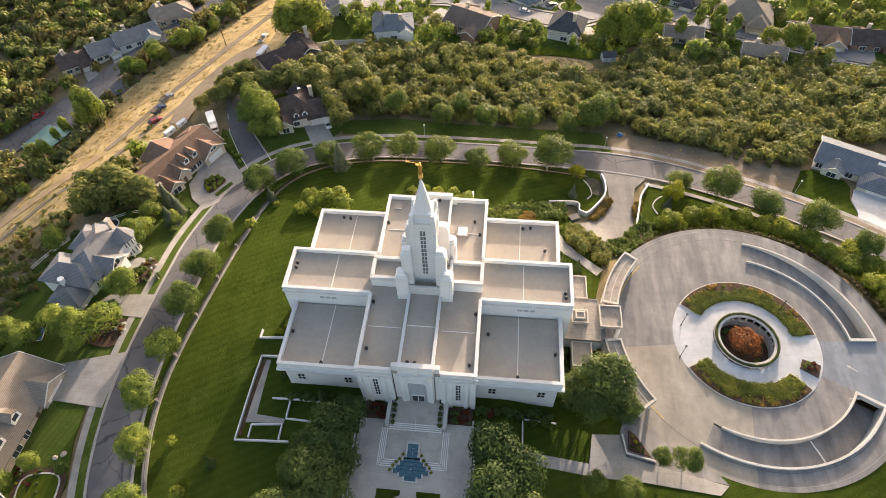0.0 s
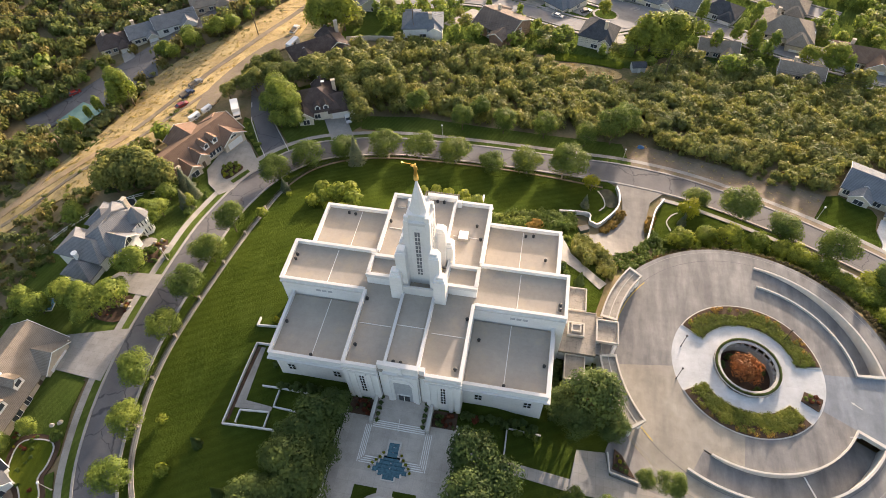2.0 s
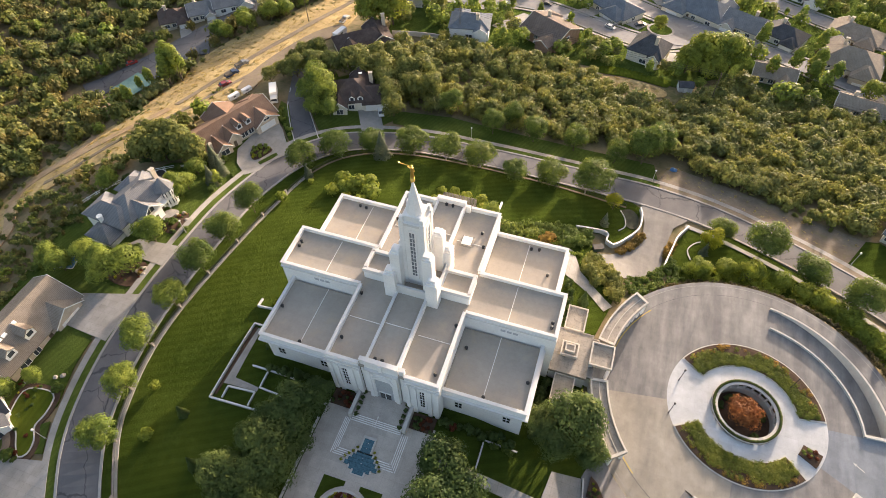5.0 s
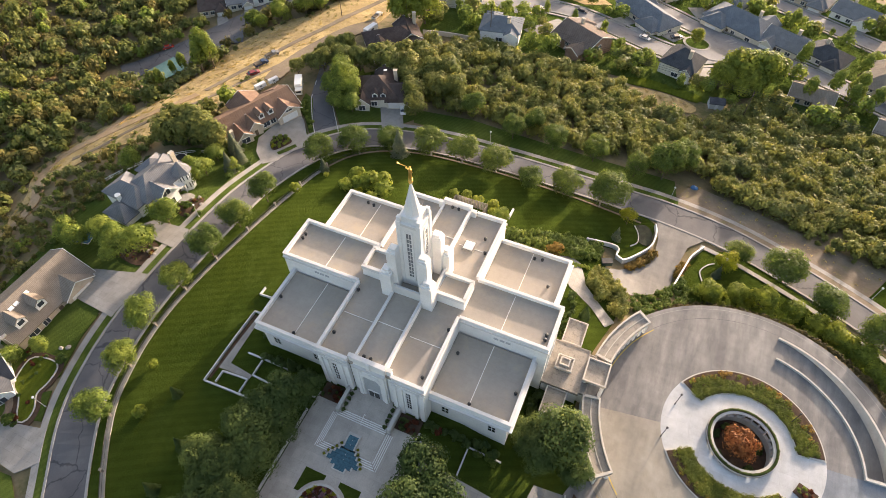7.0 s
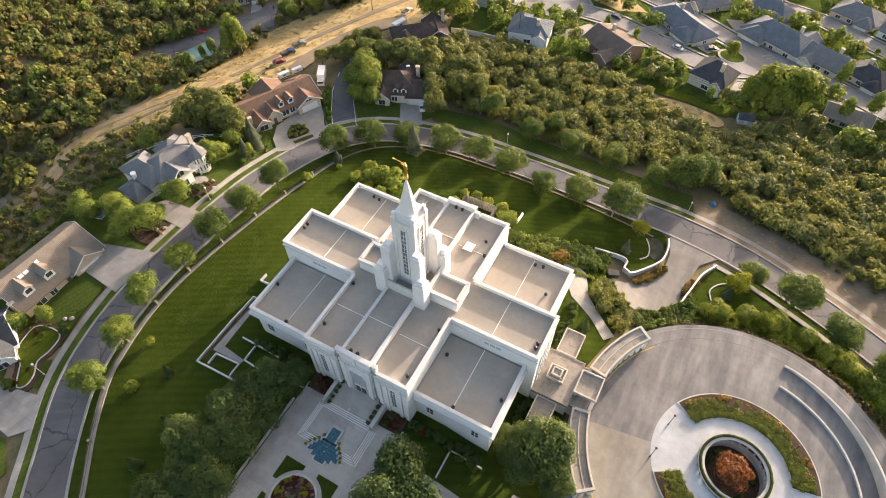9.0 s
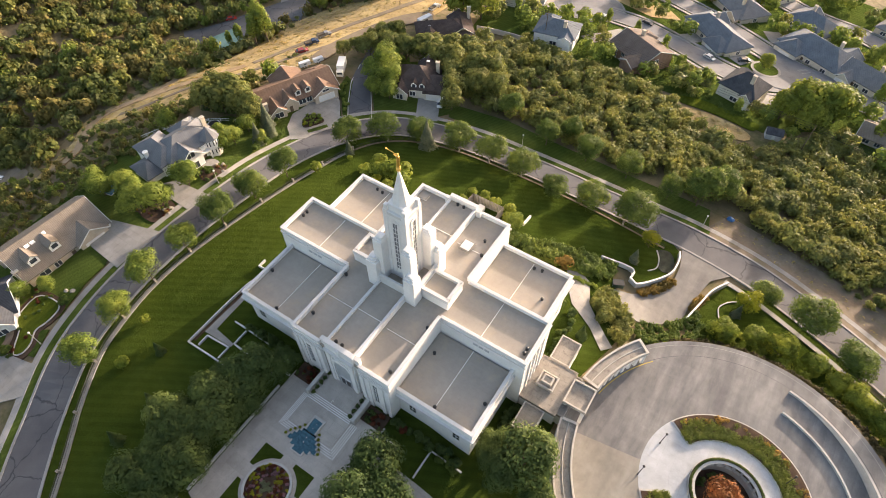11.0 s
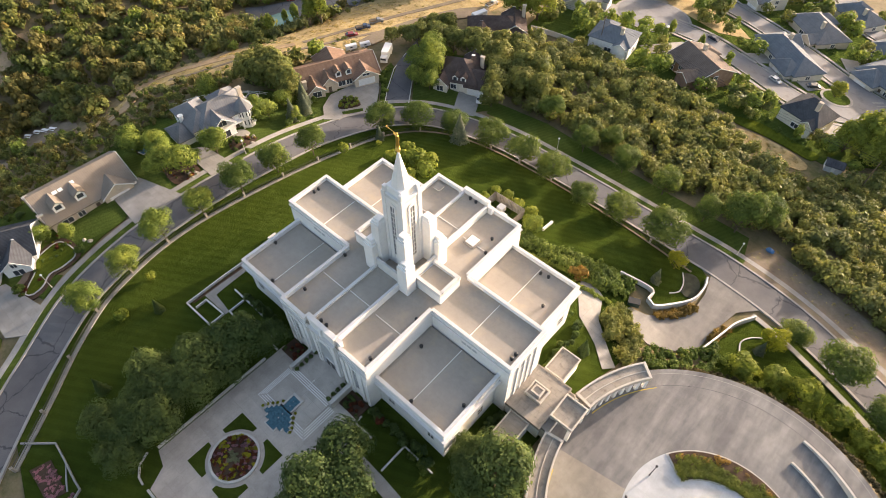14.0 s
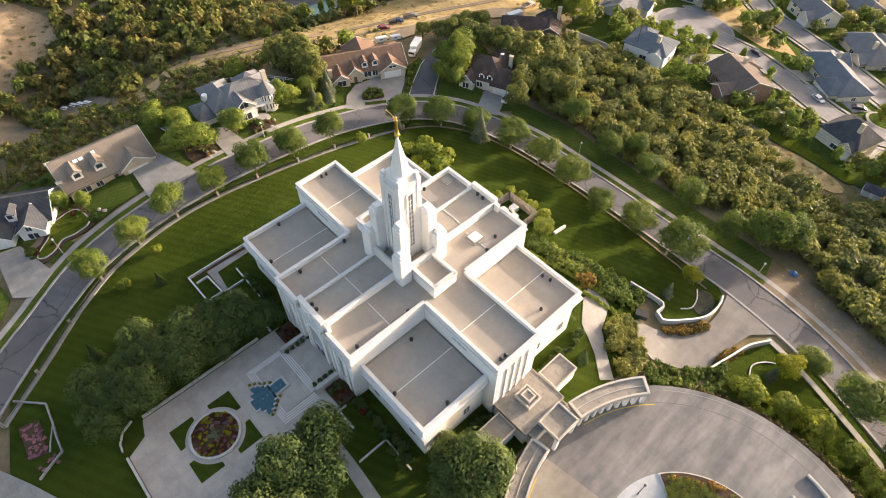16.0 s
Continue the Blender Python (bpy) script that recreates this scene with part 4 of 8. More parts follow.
for p, q in zip(rows, rows[1:]):
    for i in range(n8):
        bm.faces.new((p[i], p[(i + 1) % n8], q[(i + 1) % n8], q[i]))
part("spire", bm, STONE, W)
bm = bmesh.new()
bmesh.ops.create_uvsphere(bm, u_segments=16, v_segments=10, radius=0.45, matrix=pose(0, 0, 46.5))
part("ball", bm, GOLD, W, "gilded ball")

# statue: one plain figure
bm = bmesh.new()
prof = [(47.0, 0.42), (47.15, 0.42), (47.2, 0.36), (47.9, 0.30), (48.5, 0.27), (48.9, 0.31), (49.25, 0.30), (49.38, 0.13), (49.5, 0.12)]
rows = [[bm.verts.new((r * math.cos(math.tau * i / 12), 0.8 * r * math.sin(math.tau * i / 12), z)) for i in range(12)] for z, r in prof]
for p, q in zip(rows, rows[1:]):
    for i in range(12):
        bm.faces.new((p[i], p[(i + 1) % 12], q[(i + 1) % 12], q[i]))
bm.faces.new(rows[0][::-1]), bm.faces.new(rows[-1])
bmesh.ops.create_uvsphere(bm, u_segments=10, v_segments=8, radius=0.21, matrix=pose(0, 0, 49.65))
for (x0, z0), (x1, z1), r0, r1 in (((-0.2, 49.15), (-0.75, 49.35), 0.12, 0.09), ((-0.75, 49.35), (-0.45, 49.62), 0.09, 0.07), ((-0.2, 49.62), (-2.0, 49.85), 0.04, 0.05), ((-2.0, 49.85), (-2.25, 49.88), 0.06, 0.17), ((0.2, 49.15), (0.42, 48.6), 0.12, 0.09)):
    d = Vector((x1 - x0, 0, z1 - z0))
    m = Matrix.Translation((x0, 0, z0)) @ d.to_track_quat("Z", "Y").to_matrix().to_4x4()
    lo = [bm.verts.new(m @ Vector((r0 * math.cos(math.tau * i / 8), r0 * math.sin(math.tau * i / 8), 0))) for i in range(8)]
    hi = [bm.verts.new(m @ Vector((r1 * math.cos(math.tau * i / 8), r1 * math.sin(math.tau * i / 8), d.length))) for i in range(8)]
    bm.faces.new(lo[::-1]), bm.faces.new(hi)
    for i in range(8):
        bm.faces.new((lo[i], lo[(i + 1) % 8], hi[(i + 1) % 8], hi[i]))
tagged(finish("statue", bm, GOLD), "gilded statue with a long horn on the spire", "statue")

# roof fittings
BLACK = surface("black_metal", (0.015, 0.015, 0.016), (0.03, 0.03, 0.032), 1, 8, 0.45)
bm = bmesh.new()
tube(bm, 0, 0, 0, 0.5, 0.3, 0.3, 12)
vent0 = thing("roof_vent", "black round roof drain vent with a domed cap", "vent", group="roof vents")
part("body", bm, BLACK, vent0)
bm = bmesh.new()
tube(bm, 0, 0, 0.5, 0.62, 0.36, 0.3, 12), tube(bm, 0, 0, 0.62, 0.72, 0.3, 0.1, 12)
part("cap", bm, BLACK, vent0)
_vents = [(-28.0, 1.6, RM), (-28.0, 0.4, RM), (28.0, -1.9, RM), (28.0, -3.0, RM), (-1.6, -20.2, RM + 1.25), (-0.2, -20.2, RM + 1.25), (-9.9, -17.3, RM), (-11.9, -17.6, RF), (-26.4, -12.4, RF), (9.8, -19.2, RM), (26.2, -13.5, RF), (13.0, -10.0, RF), (-22, 18.4, RF), (-20.4, 18.2, RF), (-12.0, 16.0, RF), (-10.4, 14.0, RM), (19.6, 18.0, RF), (21.3, 18.3, RF), (10.0, 12.0, RM), (-1.0, 20.3, RM + 1.25), (0.5, 20.3, RM + 1.25), (10.3, -8.2, RM), (-10.3, -6.8, RM), (-19.1, -18.9, RF), (19.0, -18.9, RF), (8.7, 15.6, RM), (24.5, 12.0, RF)]
vent0.matrix_basis = pose(*_vents[0])
for v in _vents[1:]:
    copy_thing(vent0, pose(*v, 0, 0, random.uniform(0, 90)))
hatch = thing("roof_hatch", "tan box skylight on the flat roof", "skylight", pose(6.2, 12.5, RM))
part_box("curb", -1.3, 1.3, -1.4, 1.4, 0, 0.45, BUFF, hatch)
part_box("lid", -1.05, 1.05, -1.15, 1.15, 0.45, 0.6, JOINT, hatch, bevel=0.04)
hatch = thing("roof_hatch", "grey flat roof hatch", "hatch", pose(-9.0, 19.3, RM))
part_box("curb", -0.8, 0.8, -0.8, 0.8, 0, 0.4, JOINT, hatch)
part_box("lid", -0.9, 0.9, -0.9, 0.9, 0.4, 0.5, MEMBRANE, hatch)

# ---- entrance pavilion and curved wings ----
pavilion = thing("entrance_pavilion", "buff flat-roofed entrance pavilion with stepped roof boxes", "pavilion")


def flat_box(x0, x1, y0, y1, top, rim=0.45, drop=0.35, base=-1.0, cap=COPING, posts=False):
    if not posts:
        part_box("wall", x0 + 0.15, x1 - 0.15, y0 + 0.15, y1 - 0.15, base, top - drop - 0.3, STONE, pavilion)
    else:
        for px in (x0 + 0.5, x1 - 0.5):
            for py in (y0 + 0.5, y1 - 0.5):
                part_box("pillar", px - 0.35, px + 0.35, py - 0.35, py + 0.35, base, top - 0.7, STONE, pavilion)
    part_box("roof_deck", x0 + 0.2, x1 - 0.2, y0 + 0.2, y1 - 0.2, top - drop - 0.3, top - drop, BUFF, pavilion)
    part_box("coping", x0, x1, y0, y0 + rim, top - 0.8, top, cap, pavilion, bevel=0.02)
    part_box("coping", x0, x1, y1 - rim, y1, top - 0.8, top, cap, pavilion, bevel=0.02)
    part_box("coping", x0, x0 + rim, y0 + rim, y1 - rim, top - 0.8, top - 0.002, cap, pavilion)
    part_box("coping", x1 - rim, x1, y0 + rim, y1 - rim, top - 0.8, top - 0.002, cap, pavilion)


flat_box(29.4, 37.2, -5.0, 5.6, 5.0, 0.25, 0.12, cap=BUFF)
flat_box(31.0, 34.6, -1.3, 2.1, 5.9, 0.3, 0.3, 4.5, PAVCOPE)
flat_box(31.75, 33.85, -0.55, 1.35, 6.4, 0.3, 0.2, 5.3, PAVCOPE)
flat_box(30.6, 35.0, 6.0, 12.2, 4.5, 0.25, cap=PAVCOPE)
flat_box(30.9, 35.2, -11.0, -5.1, 4.5, 0.25, cap=PAVCOPE)
flat_box(37.1, 41.9, -1.7, 3.9, 5.6, 0.3, 0.5, cap=PAVCOPE, posts=True)
flat_box(36.2, 38.6, -4.2, 5.2, 4.4, 0.3, 0.3, cap=BUFF)
for a0, a1 in ((142, 171), (188, 218)):
    wing = thing("curved_colonnade", "curved white colonnade with a flat buff roof", "colonnade")
    sector("roof_deck", 28.9, 31.9, a0, a1, 3.95, BUFF, "", "", 0.5, parent=wing)
    sector("coping", 28.6, 28.95, a0, a1, 4.35, PAVCOPE, "", "", 1.1, parent=wing)
    sector("coping", 31.85, 32.2, a0, a1, 4.35, PAVCOPE, "", "", 1.1, parent=wing)
    sector("rib", 30.3, 30.45, a0 + 1, a1 - 1, 4.05, PAVCOPE, "", "", 0.1, parent=wing)
    for e in (a0, a1 - 1):
        sector("coping", 28.6, 32.2, e, e + 1, 4.348, PAVCOPE, "", "", 1.1, parent=wing)
    sector("back_wall", 31.75, 32.15, a0, a1, 3.3, STONE, "", "", 4.3, parent=wing)
    n = 9
    for i in range(n):
        a = radians(a0 + 1.2 + (a1 - a0 - 2.4) * i / (n - 1))
        bm = bmesh.new()
        box(bm, -0.32, 0.32, -0.32, 0.32, -0.3, 3.4, pose(CX + 29.0 * math.cos(a), CY + 29.0 * math.sin(a), 0, 0, 0, math.degrees(a)))
        part("column", bm, STONE, wing)

# ---- fountain, flower circle, plaza garden ----
POOL, _nt, _b = material("fountain_water", 0.06)
_n = nodes_noise(_nt, 2.5, 3)
_c = ramp(_nt, _n.outputs["Fac"], [(0.35, (0.02, 0.085, 0.12)), (0.65, (0.045, 0.15, 0.20))])
_nt.links.new(_c.outputs["Color"], _b.inputs["Base Color"])
bump(_nt, _b, _n.outputs["Fac"], 0.3, 0.02)
fountain = thing("fountain", "stepped blue-tiled cascade fountain in a stone rim", "fountain")
PZ = PLAZA_Z + 0.12
for x, y0, y1, z in ((1.3, -32.0, -30.4, 1.0), (1.3, -32.9, -32.0, 0.85), (1.9, -33.6, -32.9, 0.7), (2.5, -34.3, -33.6, 0.55), (3.1, -35.0, -34.3, 0.4), (3.6, -35.7, -35.0, 0.28), (2.4, -36.3, -35.7, 0.24), (1.4, -37.1, -36.3, 0.2)):
    part_box("water", -x + 0.3, x - 0.3, y0, y1, PZ - 0.3, PZ + z - 0.1, POOL, fountain, "shallow blue water")
    for s in (-1, 1):
        part_box("rim", *sorted((s * (x - 0.3), s * x)), y0, y1, PZ - 0.3, PZ + z + 0.08, KERB, fountain)
    part_box("sill", -x + 0.3, x - 0.3, y0 - 0.12, y0, PZ - 0.3, PZ + z - 0.06, POOL, fountain)
part_box("rim", -1.3, 1.3, -30.4, -29.9, PZ - 0.3, PZ + 1.1, KERB, fountain)
part_box("rim", -1.4, 1.4, -37.3, -37.1, PZ - 0.3, PZ + 0.3, KERB, fountain)
for k in range(5):
    bm = bmesh.new()
    tube(bm, 0, -31.2 - k * 0.95, PZ + 0.3, PZ + 1.0 - k * 0.14, 0.1, 0.06, 8)
    part("jet", bm, JOINT, fountain)

FX, FY, FR = 0.0, -44.7, 4.5
circle = thing("flower_circle", "round flower bed with a pale stone rim", "flower bed")
bm = bmesh.new()
ro = [bm.verts.new((FX + r * math.cos(math.tau * i / 48), FY + r * math.sin(math.tau * i / 48), z)) for r, z in ((FR, PZ - 0.2), (FR, PZ + 0.5), (FR - 0.45, PZ + 0.5), (FR - 0.45, PZ + 0.2)) for i in range(48)]
for k in range(3):
    for i in range(48):
        bm.faces.new((ro[48 * k + i], ro[48 * k + (i + 1) % 48], ro[48 * k + 48 + (i + 1) % 48], ro[48 * k + 48 + i]))
part("rim", bm, KERB, circle)
bm = bmesh.new()
tube(bm, FX, FY, PZ - 0.2, PZ + 0.34, FR - 0.45, FR - 0.45, 40)
part("soil", bm, MULCH, circle)
for sx in (-1, 1):
    for sy in (-1, 1):
        pts = [(1.5, 5.9), (5.9, 5.9), (5.9, 1.5), (5.0, 1.5)] + [(5.2 * math.cos(radians(a)), 5.2 * math.sin(radians(a))) for a in (25, 35, 45, 55, 65)] + [(1.5, 5.0)]
        pts = [(FX + sx * x, FY + sy * y) for x, y in pts]
        if sx * sy > 0:
            pts = pts[::-1]
        bm = bmesh.new()
        prism(bm, pts, PZ - 0.1, PZ + 0.06)
        bmesh.ops.recalc_face_normals(bm, faces=bm.faces[:])
        tagged(finish("lawn_corner", bm, LAWN), "small corner of lawn beside the flower circle", "lawn", kind="structure")
for sx in (-1, 1):
    part_box("flank_wall", *sorted((sx * 5.25, sx * 6.0)), -27.2, -21.0, PLAZA_Z - 0.5, PLAZA_Z + 2.0, KERB, terrace)
    part_box("bed", *sorted((sx * 6.1, sx * 10.9)), -25.6, -22.3, PLAZA_Z - 0.5, PLAZA_Z + 0.4, MULCH, terrace, "mulched flower bed")
    bm = bmesh.new()
    for i in range(2):
        box(bm, sx * 11.7 - 0.2, sx * 11.7 + 0.2, -52.8, -29, PLAZA_Z - 0.5, PLAZA_Z + 0.55) if i == 0 else box(bm, sx * 13.5 - 2.0, sx * 13.5 + 2.0, -26.4, -26.0, PLAZA_Z - 0.5, PLAZA_Z + 0.55)
    tagged(finish("plaza_wall", bm, KERB), "low stone wall along the plaza edge", "wall", kind="structure")


def low_wall(pts, lift=0.8, mat=COPING, label="low white garden wall", half=0.14, thick=1.6):
    band("garden_wall", dense_line(pts, 1.0), -half, half, lift, mat, label, "wall", thick)


def dense_line(pts, step):
    out = []
    for a, b in zip(pts, pts[1:]):
        n = max(1, int(math.dist(a, b) / step))
        out += [(a[0] + (b[0] - a[0]) * k / n, a[1] + (b[1] - a[1]) * k / n) for k in range(n)]
    return out + [pts[-1]]


paint_green = surface("green_steel", (0.02, 0.05, 0.04), (0.03, 0.07, 0.055), 1, 6, 0.5)
# terraced garden at the front corner of the temple
low_wall([(-27.8, -13.6), (-35.2, -13.6), (-35.6, -31.8), (-24.4, -31.8)])
low_wall([(-27.8, -8.8), (-37.0, -9.1), (-37.0, -7.0)])
low_wall([(-33.0, -28.6), (-33.0, -31.2)], 0.6)
low_wall([(-33.0, -28.6), (-26.6, -28.4), (-26.6, -31.4)], 0.6)
low_wall([(-30.1, -23.1), (-19.9, -23.3)], 0.6)
low_wall([(-26.1, -23.6), (-26.1, -27.2), (-21, -27.5)], 0.6)
low_wall([(-14.4, -22.5), (-14.8, -28.5)], 0.6)
sheet("path", [(-34.0, -14.3), (-33.0, -14.3), (-32.6, -26.4), (-26.4, -27.2), (-26.4, -28.1), (-34.6, -28.1)], 0.12, WALKWAY, "narrow concrete garden path", "path", 1.5)
sheet("bed", [(-34.9, -14.2), (-35.3, -30.8), (-34.7, -30.8), (-34.1, -14.2)], 0.14, MULCH, "dark mulched strip bed along the garden wall", "bed", 1.5)
# walks on the east side of the plaza
sheet("path", [(11.5, -31.6), (21.4, -31.7), (33.8, -32.7), (44, -32.6), (58, -33.6), (60, -31.6), (46, -29), (41, -28), (40.2, -23.7), (34.6, -24.3), (33.6, -30.3), (22, -29.5), (11.5, -29.3)], 0.2, WALKWAY, "concrete walk from the drive to the plaza", "path", 2.0)
low_wall([(20.8, -29.0), (20.8, -23.1), (27.5, -23.1)], 0.5, KERB, "low concrete garden kerb wall")
low_wall([(40.6, -23.6), (41.0, -27.4), (46.6, -28.4)], 0.7, KERB, "low concrete planter wall by the drive")

low_wall([(-6.5, -57.9), (11.6, -58.1), (11.6, -46)], 0.5, KERB, "low stone wall along the plaza edge", 0.2)
low_wall([(-12.4, -54.5), (-11.4, -56.6), (-9.6, -57.8), (-8.0, -58.0)], 0.4, KERB, "curved stone edge of a planting bed", 0.15)
# garden corner by the street
low_wall([(-32.3, -69.2), (-27.1, -64.8), (-15.2, -65.6), (-13.0, -70.2)], 0.55, CURB, "grey garden wall with a fence", 0.14)
low_wall([(-22.0, -65.2), (-16.6, -67.2)], 0.3, CURB, "thin garden path edging", 0.12)
sheet("bed", [(-26.0, -70.3), (-17.6, -70.4), (-16.6, -67.4), (-24.8, -66.8)], 0.2, MULCH, "flower bed in the corner lawn", "bed", 1.5)
sheet("pavement", [(-34, -84), (-20.5, -75.2), (-13.5, -71.6), (-7.6, -68.9), (0, -66.4), (3, -70), (-10, -78), (-24, -90)], 0.25, WALKWAY, "concrete entrance walk by the garden corner", "pavement", 2.0)
bin0 = thing("waste_container", "dark green waste container on the service drive", "container", pose(34.6, 37.3, gh(34.6, 37.3) + 0.2, 0, 0, 25))
part_box("bin", -1.3, 1.3, -0.8, 0.8, 0, 1.3, paint_green, bin0, bevel=0.04)
part_box("lid", -1.35, 1.35, -0.85, 0.85, 1.3, 1.4, BLACK, bin0)

bm = bmesh.new()
for a, b in (((0, -26.0, PLAZA_Z + 2.2), (0, -27.9, PLAZA_Z + 1.6)), ((0, -26.0, PLAZA_Z + 1.3), (0, -26.0, PLAZA_Z + 2.2)), ((0, -27.9, PLAZA_Z + 0.7), (0, -27.9, PLAZA_Z + 1.6))):
    d = Vector(b) - Vector(a)
    box(bm, -0.05, 0.05, -0.05, 0.05, 0, d.length, Matrix.Translation(a) @ d.to_track_quat("Z", "Y").to_matrix().to_4x4())
part("handrail", bm, JOINT, terrace, "pale metal handrail")

# ---- houses ----
FRAME = surface("white_trim", (0.74, 0.74, 0.73), (0.82, 0.82, 0.81), 1, 5, 0.5, bumps=0.05)
PANE, _nt, _b = material("window_glass", 0.06)
_b.inputs["Base Color"].default_value = (0.05, 0.06, 0.075, 1)
BRICK = surface("brick_wall", (0.26, 0.16, 0.12), (0.36, 0.24, 0.18), 0.8, 6, 0.9)
STUCCO = surface("stucco_tan", (0.48, 0.41, 0.33), (0.58, 0.51, 0.42), 0.6, 5, 0.9)
SIDING = surface("siding_grey", (0.52, 0.53, 0.54), (0.62, 0.63, 0.64), 0.6, 5, 0.8)
CREAM = surface("stucco_cream", (0.60, 0.56, 0.48), (0.70, 0.66, 0.58), 0.6, 5, 0.85)
ROOF_BROWN = shingles("shingle_brown", (0.165, 0.105, 0.075), (0.235, 0.155, 0.115))
ROOF_TAN = shingles("shingle_tan", (0.20, 0.168, 0.138), (0.27, 0.232, 0.192))
ROOF_UMBER = shingles("shingle_umber", (0.115, 0.092, 0.08), (0.165, 0.135, 0.118))
ROOF_GREY = shingles("shingle_grey", (0.15, 0.155, 0.165), (0.21, 0.215, 0.225))
ROOF_BLUE = shingles("shingle_slate_blue", (0.115, 0.135, 0.16), (0.165, 0.19, 0.22))
ROOF_DARK = shingles("shingle_dark_brown", (0.06, 0.045, 0.042), (0.10, 0.08, 0.075))
ROOF_BLACK = shingles("shingle_charcoal", (0.045, 0.05, 0.06), (0.085, 0.09, 0.10))
DOORWHITE = surface("garage_white", (0.70, 0.70, 0.70), (0.78, 0.78, 0.78), 1, 5, 0.6, bumps=0.05)


def roof_shell(bm, cx, cy, lx, ly, h, axis, pitch, hip, over=0.55, thick=0.22):
    a, b = (lx / 2, ly / 2) if axis == "x" else (ly / 2, lx / 2)
    top = h + pitch * b
    z0 = h - pitch * over
    a2, b2 = a + over, b + over
    r = a2 - (b2 if hip else 0)
    r = max(r, 0.05)
    pts = [(-a2, -b2, z0), (a2, -b2, z0), (a2, b2, z0), (-a2, b2, z0), (-r, 0, top), (r, 0, top)]
    pts = [(x, y, z) if axis == "x" else (-y, x, z) for x, y, z in pts]
    up = [bm.verts.new((cx + x, cy + y, z + 0.12)) for x, y, z in pts]
    lo = [bm.verts.new((cx + x, cy + y, z + 0.12 - thick)) for x, y, z in pts]
    faces = [(0, 1, 5, 4), (2, 3, 4, 5)] + ([(1, 2, 5), (3, 0, 4)] if hip else [])
    for f in faces:
        bm.faces.new([up[i] for i in f])
        bm.faces.new([lo[i] for i in reversed(f)])
    rim = [(0, 1), (1, 2), (2, 3), (3, 0)] if hip else [(0, 1), (1, 5), (5, 2), (2, 3), (3, 4), (4, 0)]
    for i, j in rim:
        bm.faces.new((up[j], up[i], lo[i], lo[j]))


def wall_shell(bm, cx, cy, lx, ly, h, axis, pitch, hip, base=-2.5):
    box(bm, cx - lx / 2, cx + lx / 2, cy - ly / 2, cy + ly / 2, base, h)
    if not hip:
        a, b = (lx / 2, ly / 2) if axis == "x" else (ly / 2, lx / 2)
        pts = [(-a, -b, h), (a, -b, h), (a, b, h), (-a, b, h), (-a, 0, h + pitch * b - 0.1), (a, 0, h + pitch * b - 0.1)]
        v = [bm.verts.new((cx + x, cy + y, z) if axis == "x" else (cx - y, cy + x, z)) for x, y, z in pts]
        for f in ((1, 2, 5), (3, 0, 4), (0, 1, 5, 4), (2, 3, 4, 5), (3, 2, 1, 0)):
            bm.faces.new([v[i] for i in f])


def house_window(parent, x, y, z, w, h, face):
    bm = bmesh.new()
    q = {"s": 0, "e": 90, "n": 180, "w": 270}[face]
    m = pose(x, y, z, 0, 0, q)
    box(bm, -w / 2, w / 2, -0.05, 0.05, 0, h, m)
    win = part("window", bm, PANE, parent, "white-framed window")
    bm = bmesh.new()
    for a, b, c, d in ((-w / 2 - 0.12, -w / 2, -0.12, h + 0.12), (w / 2, w / 2 + 0.12, -0.12, h + 0.12), (-w / 2, w / 2, h, h + 0.12), (-w / 2, w / 2, -0.12, 0), (-0.05, 0.05, 0, h)):
        box(bm, a, b, -0.1, 0.05, c, d, m)
    part("frame", bm, FRAME, win)


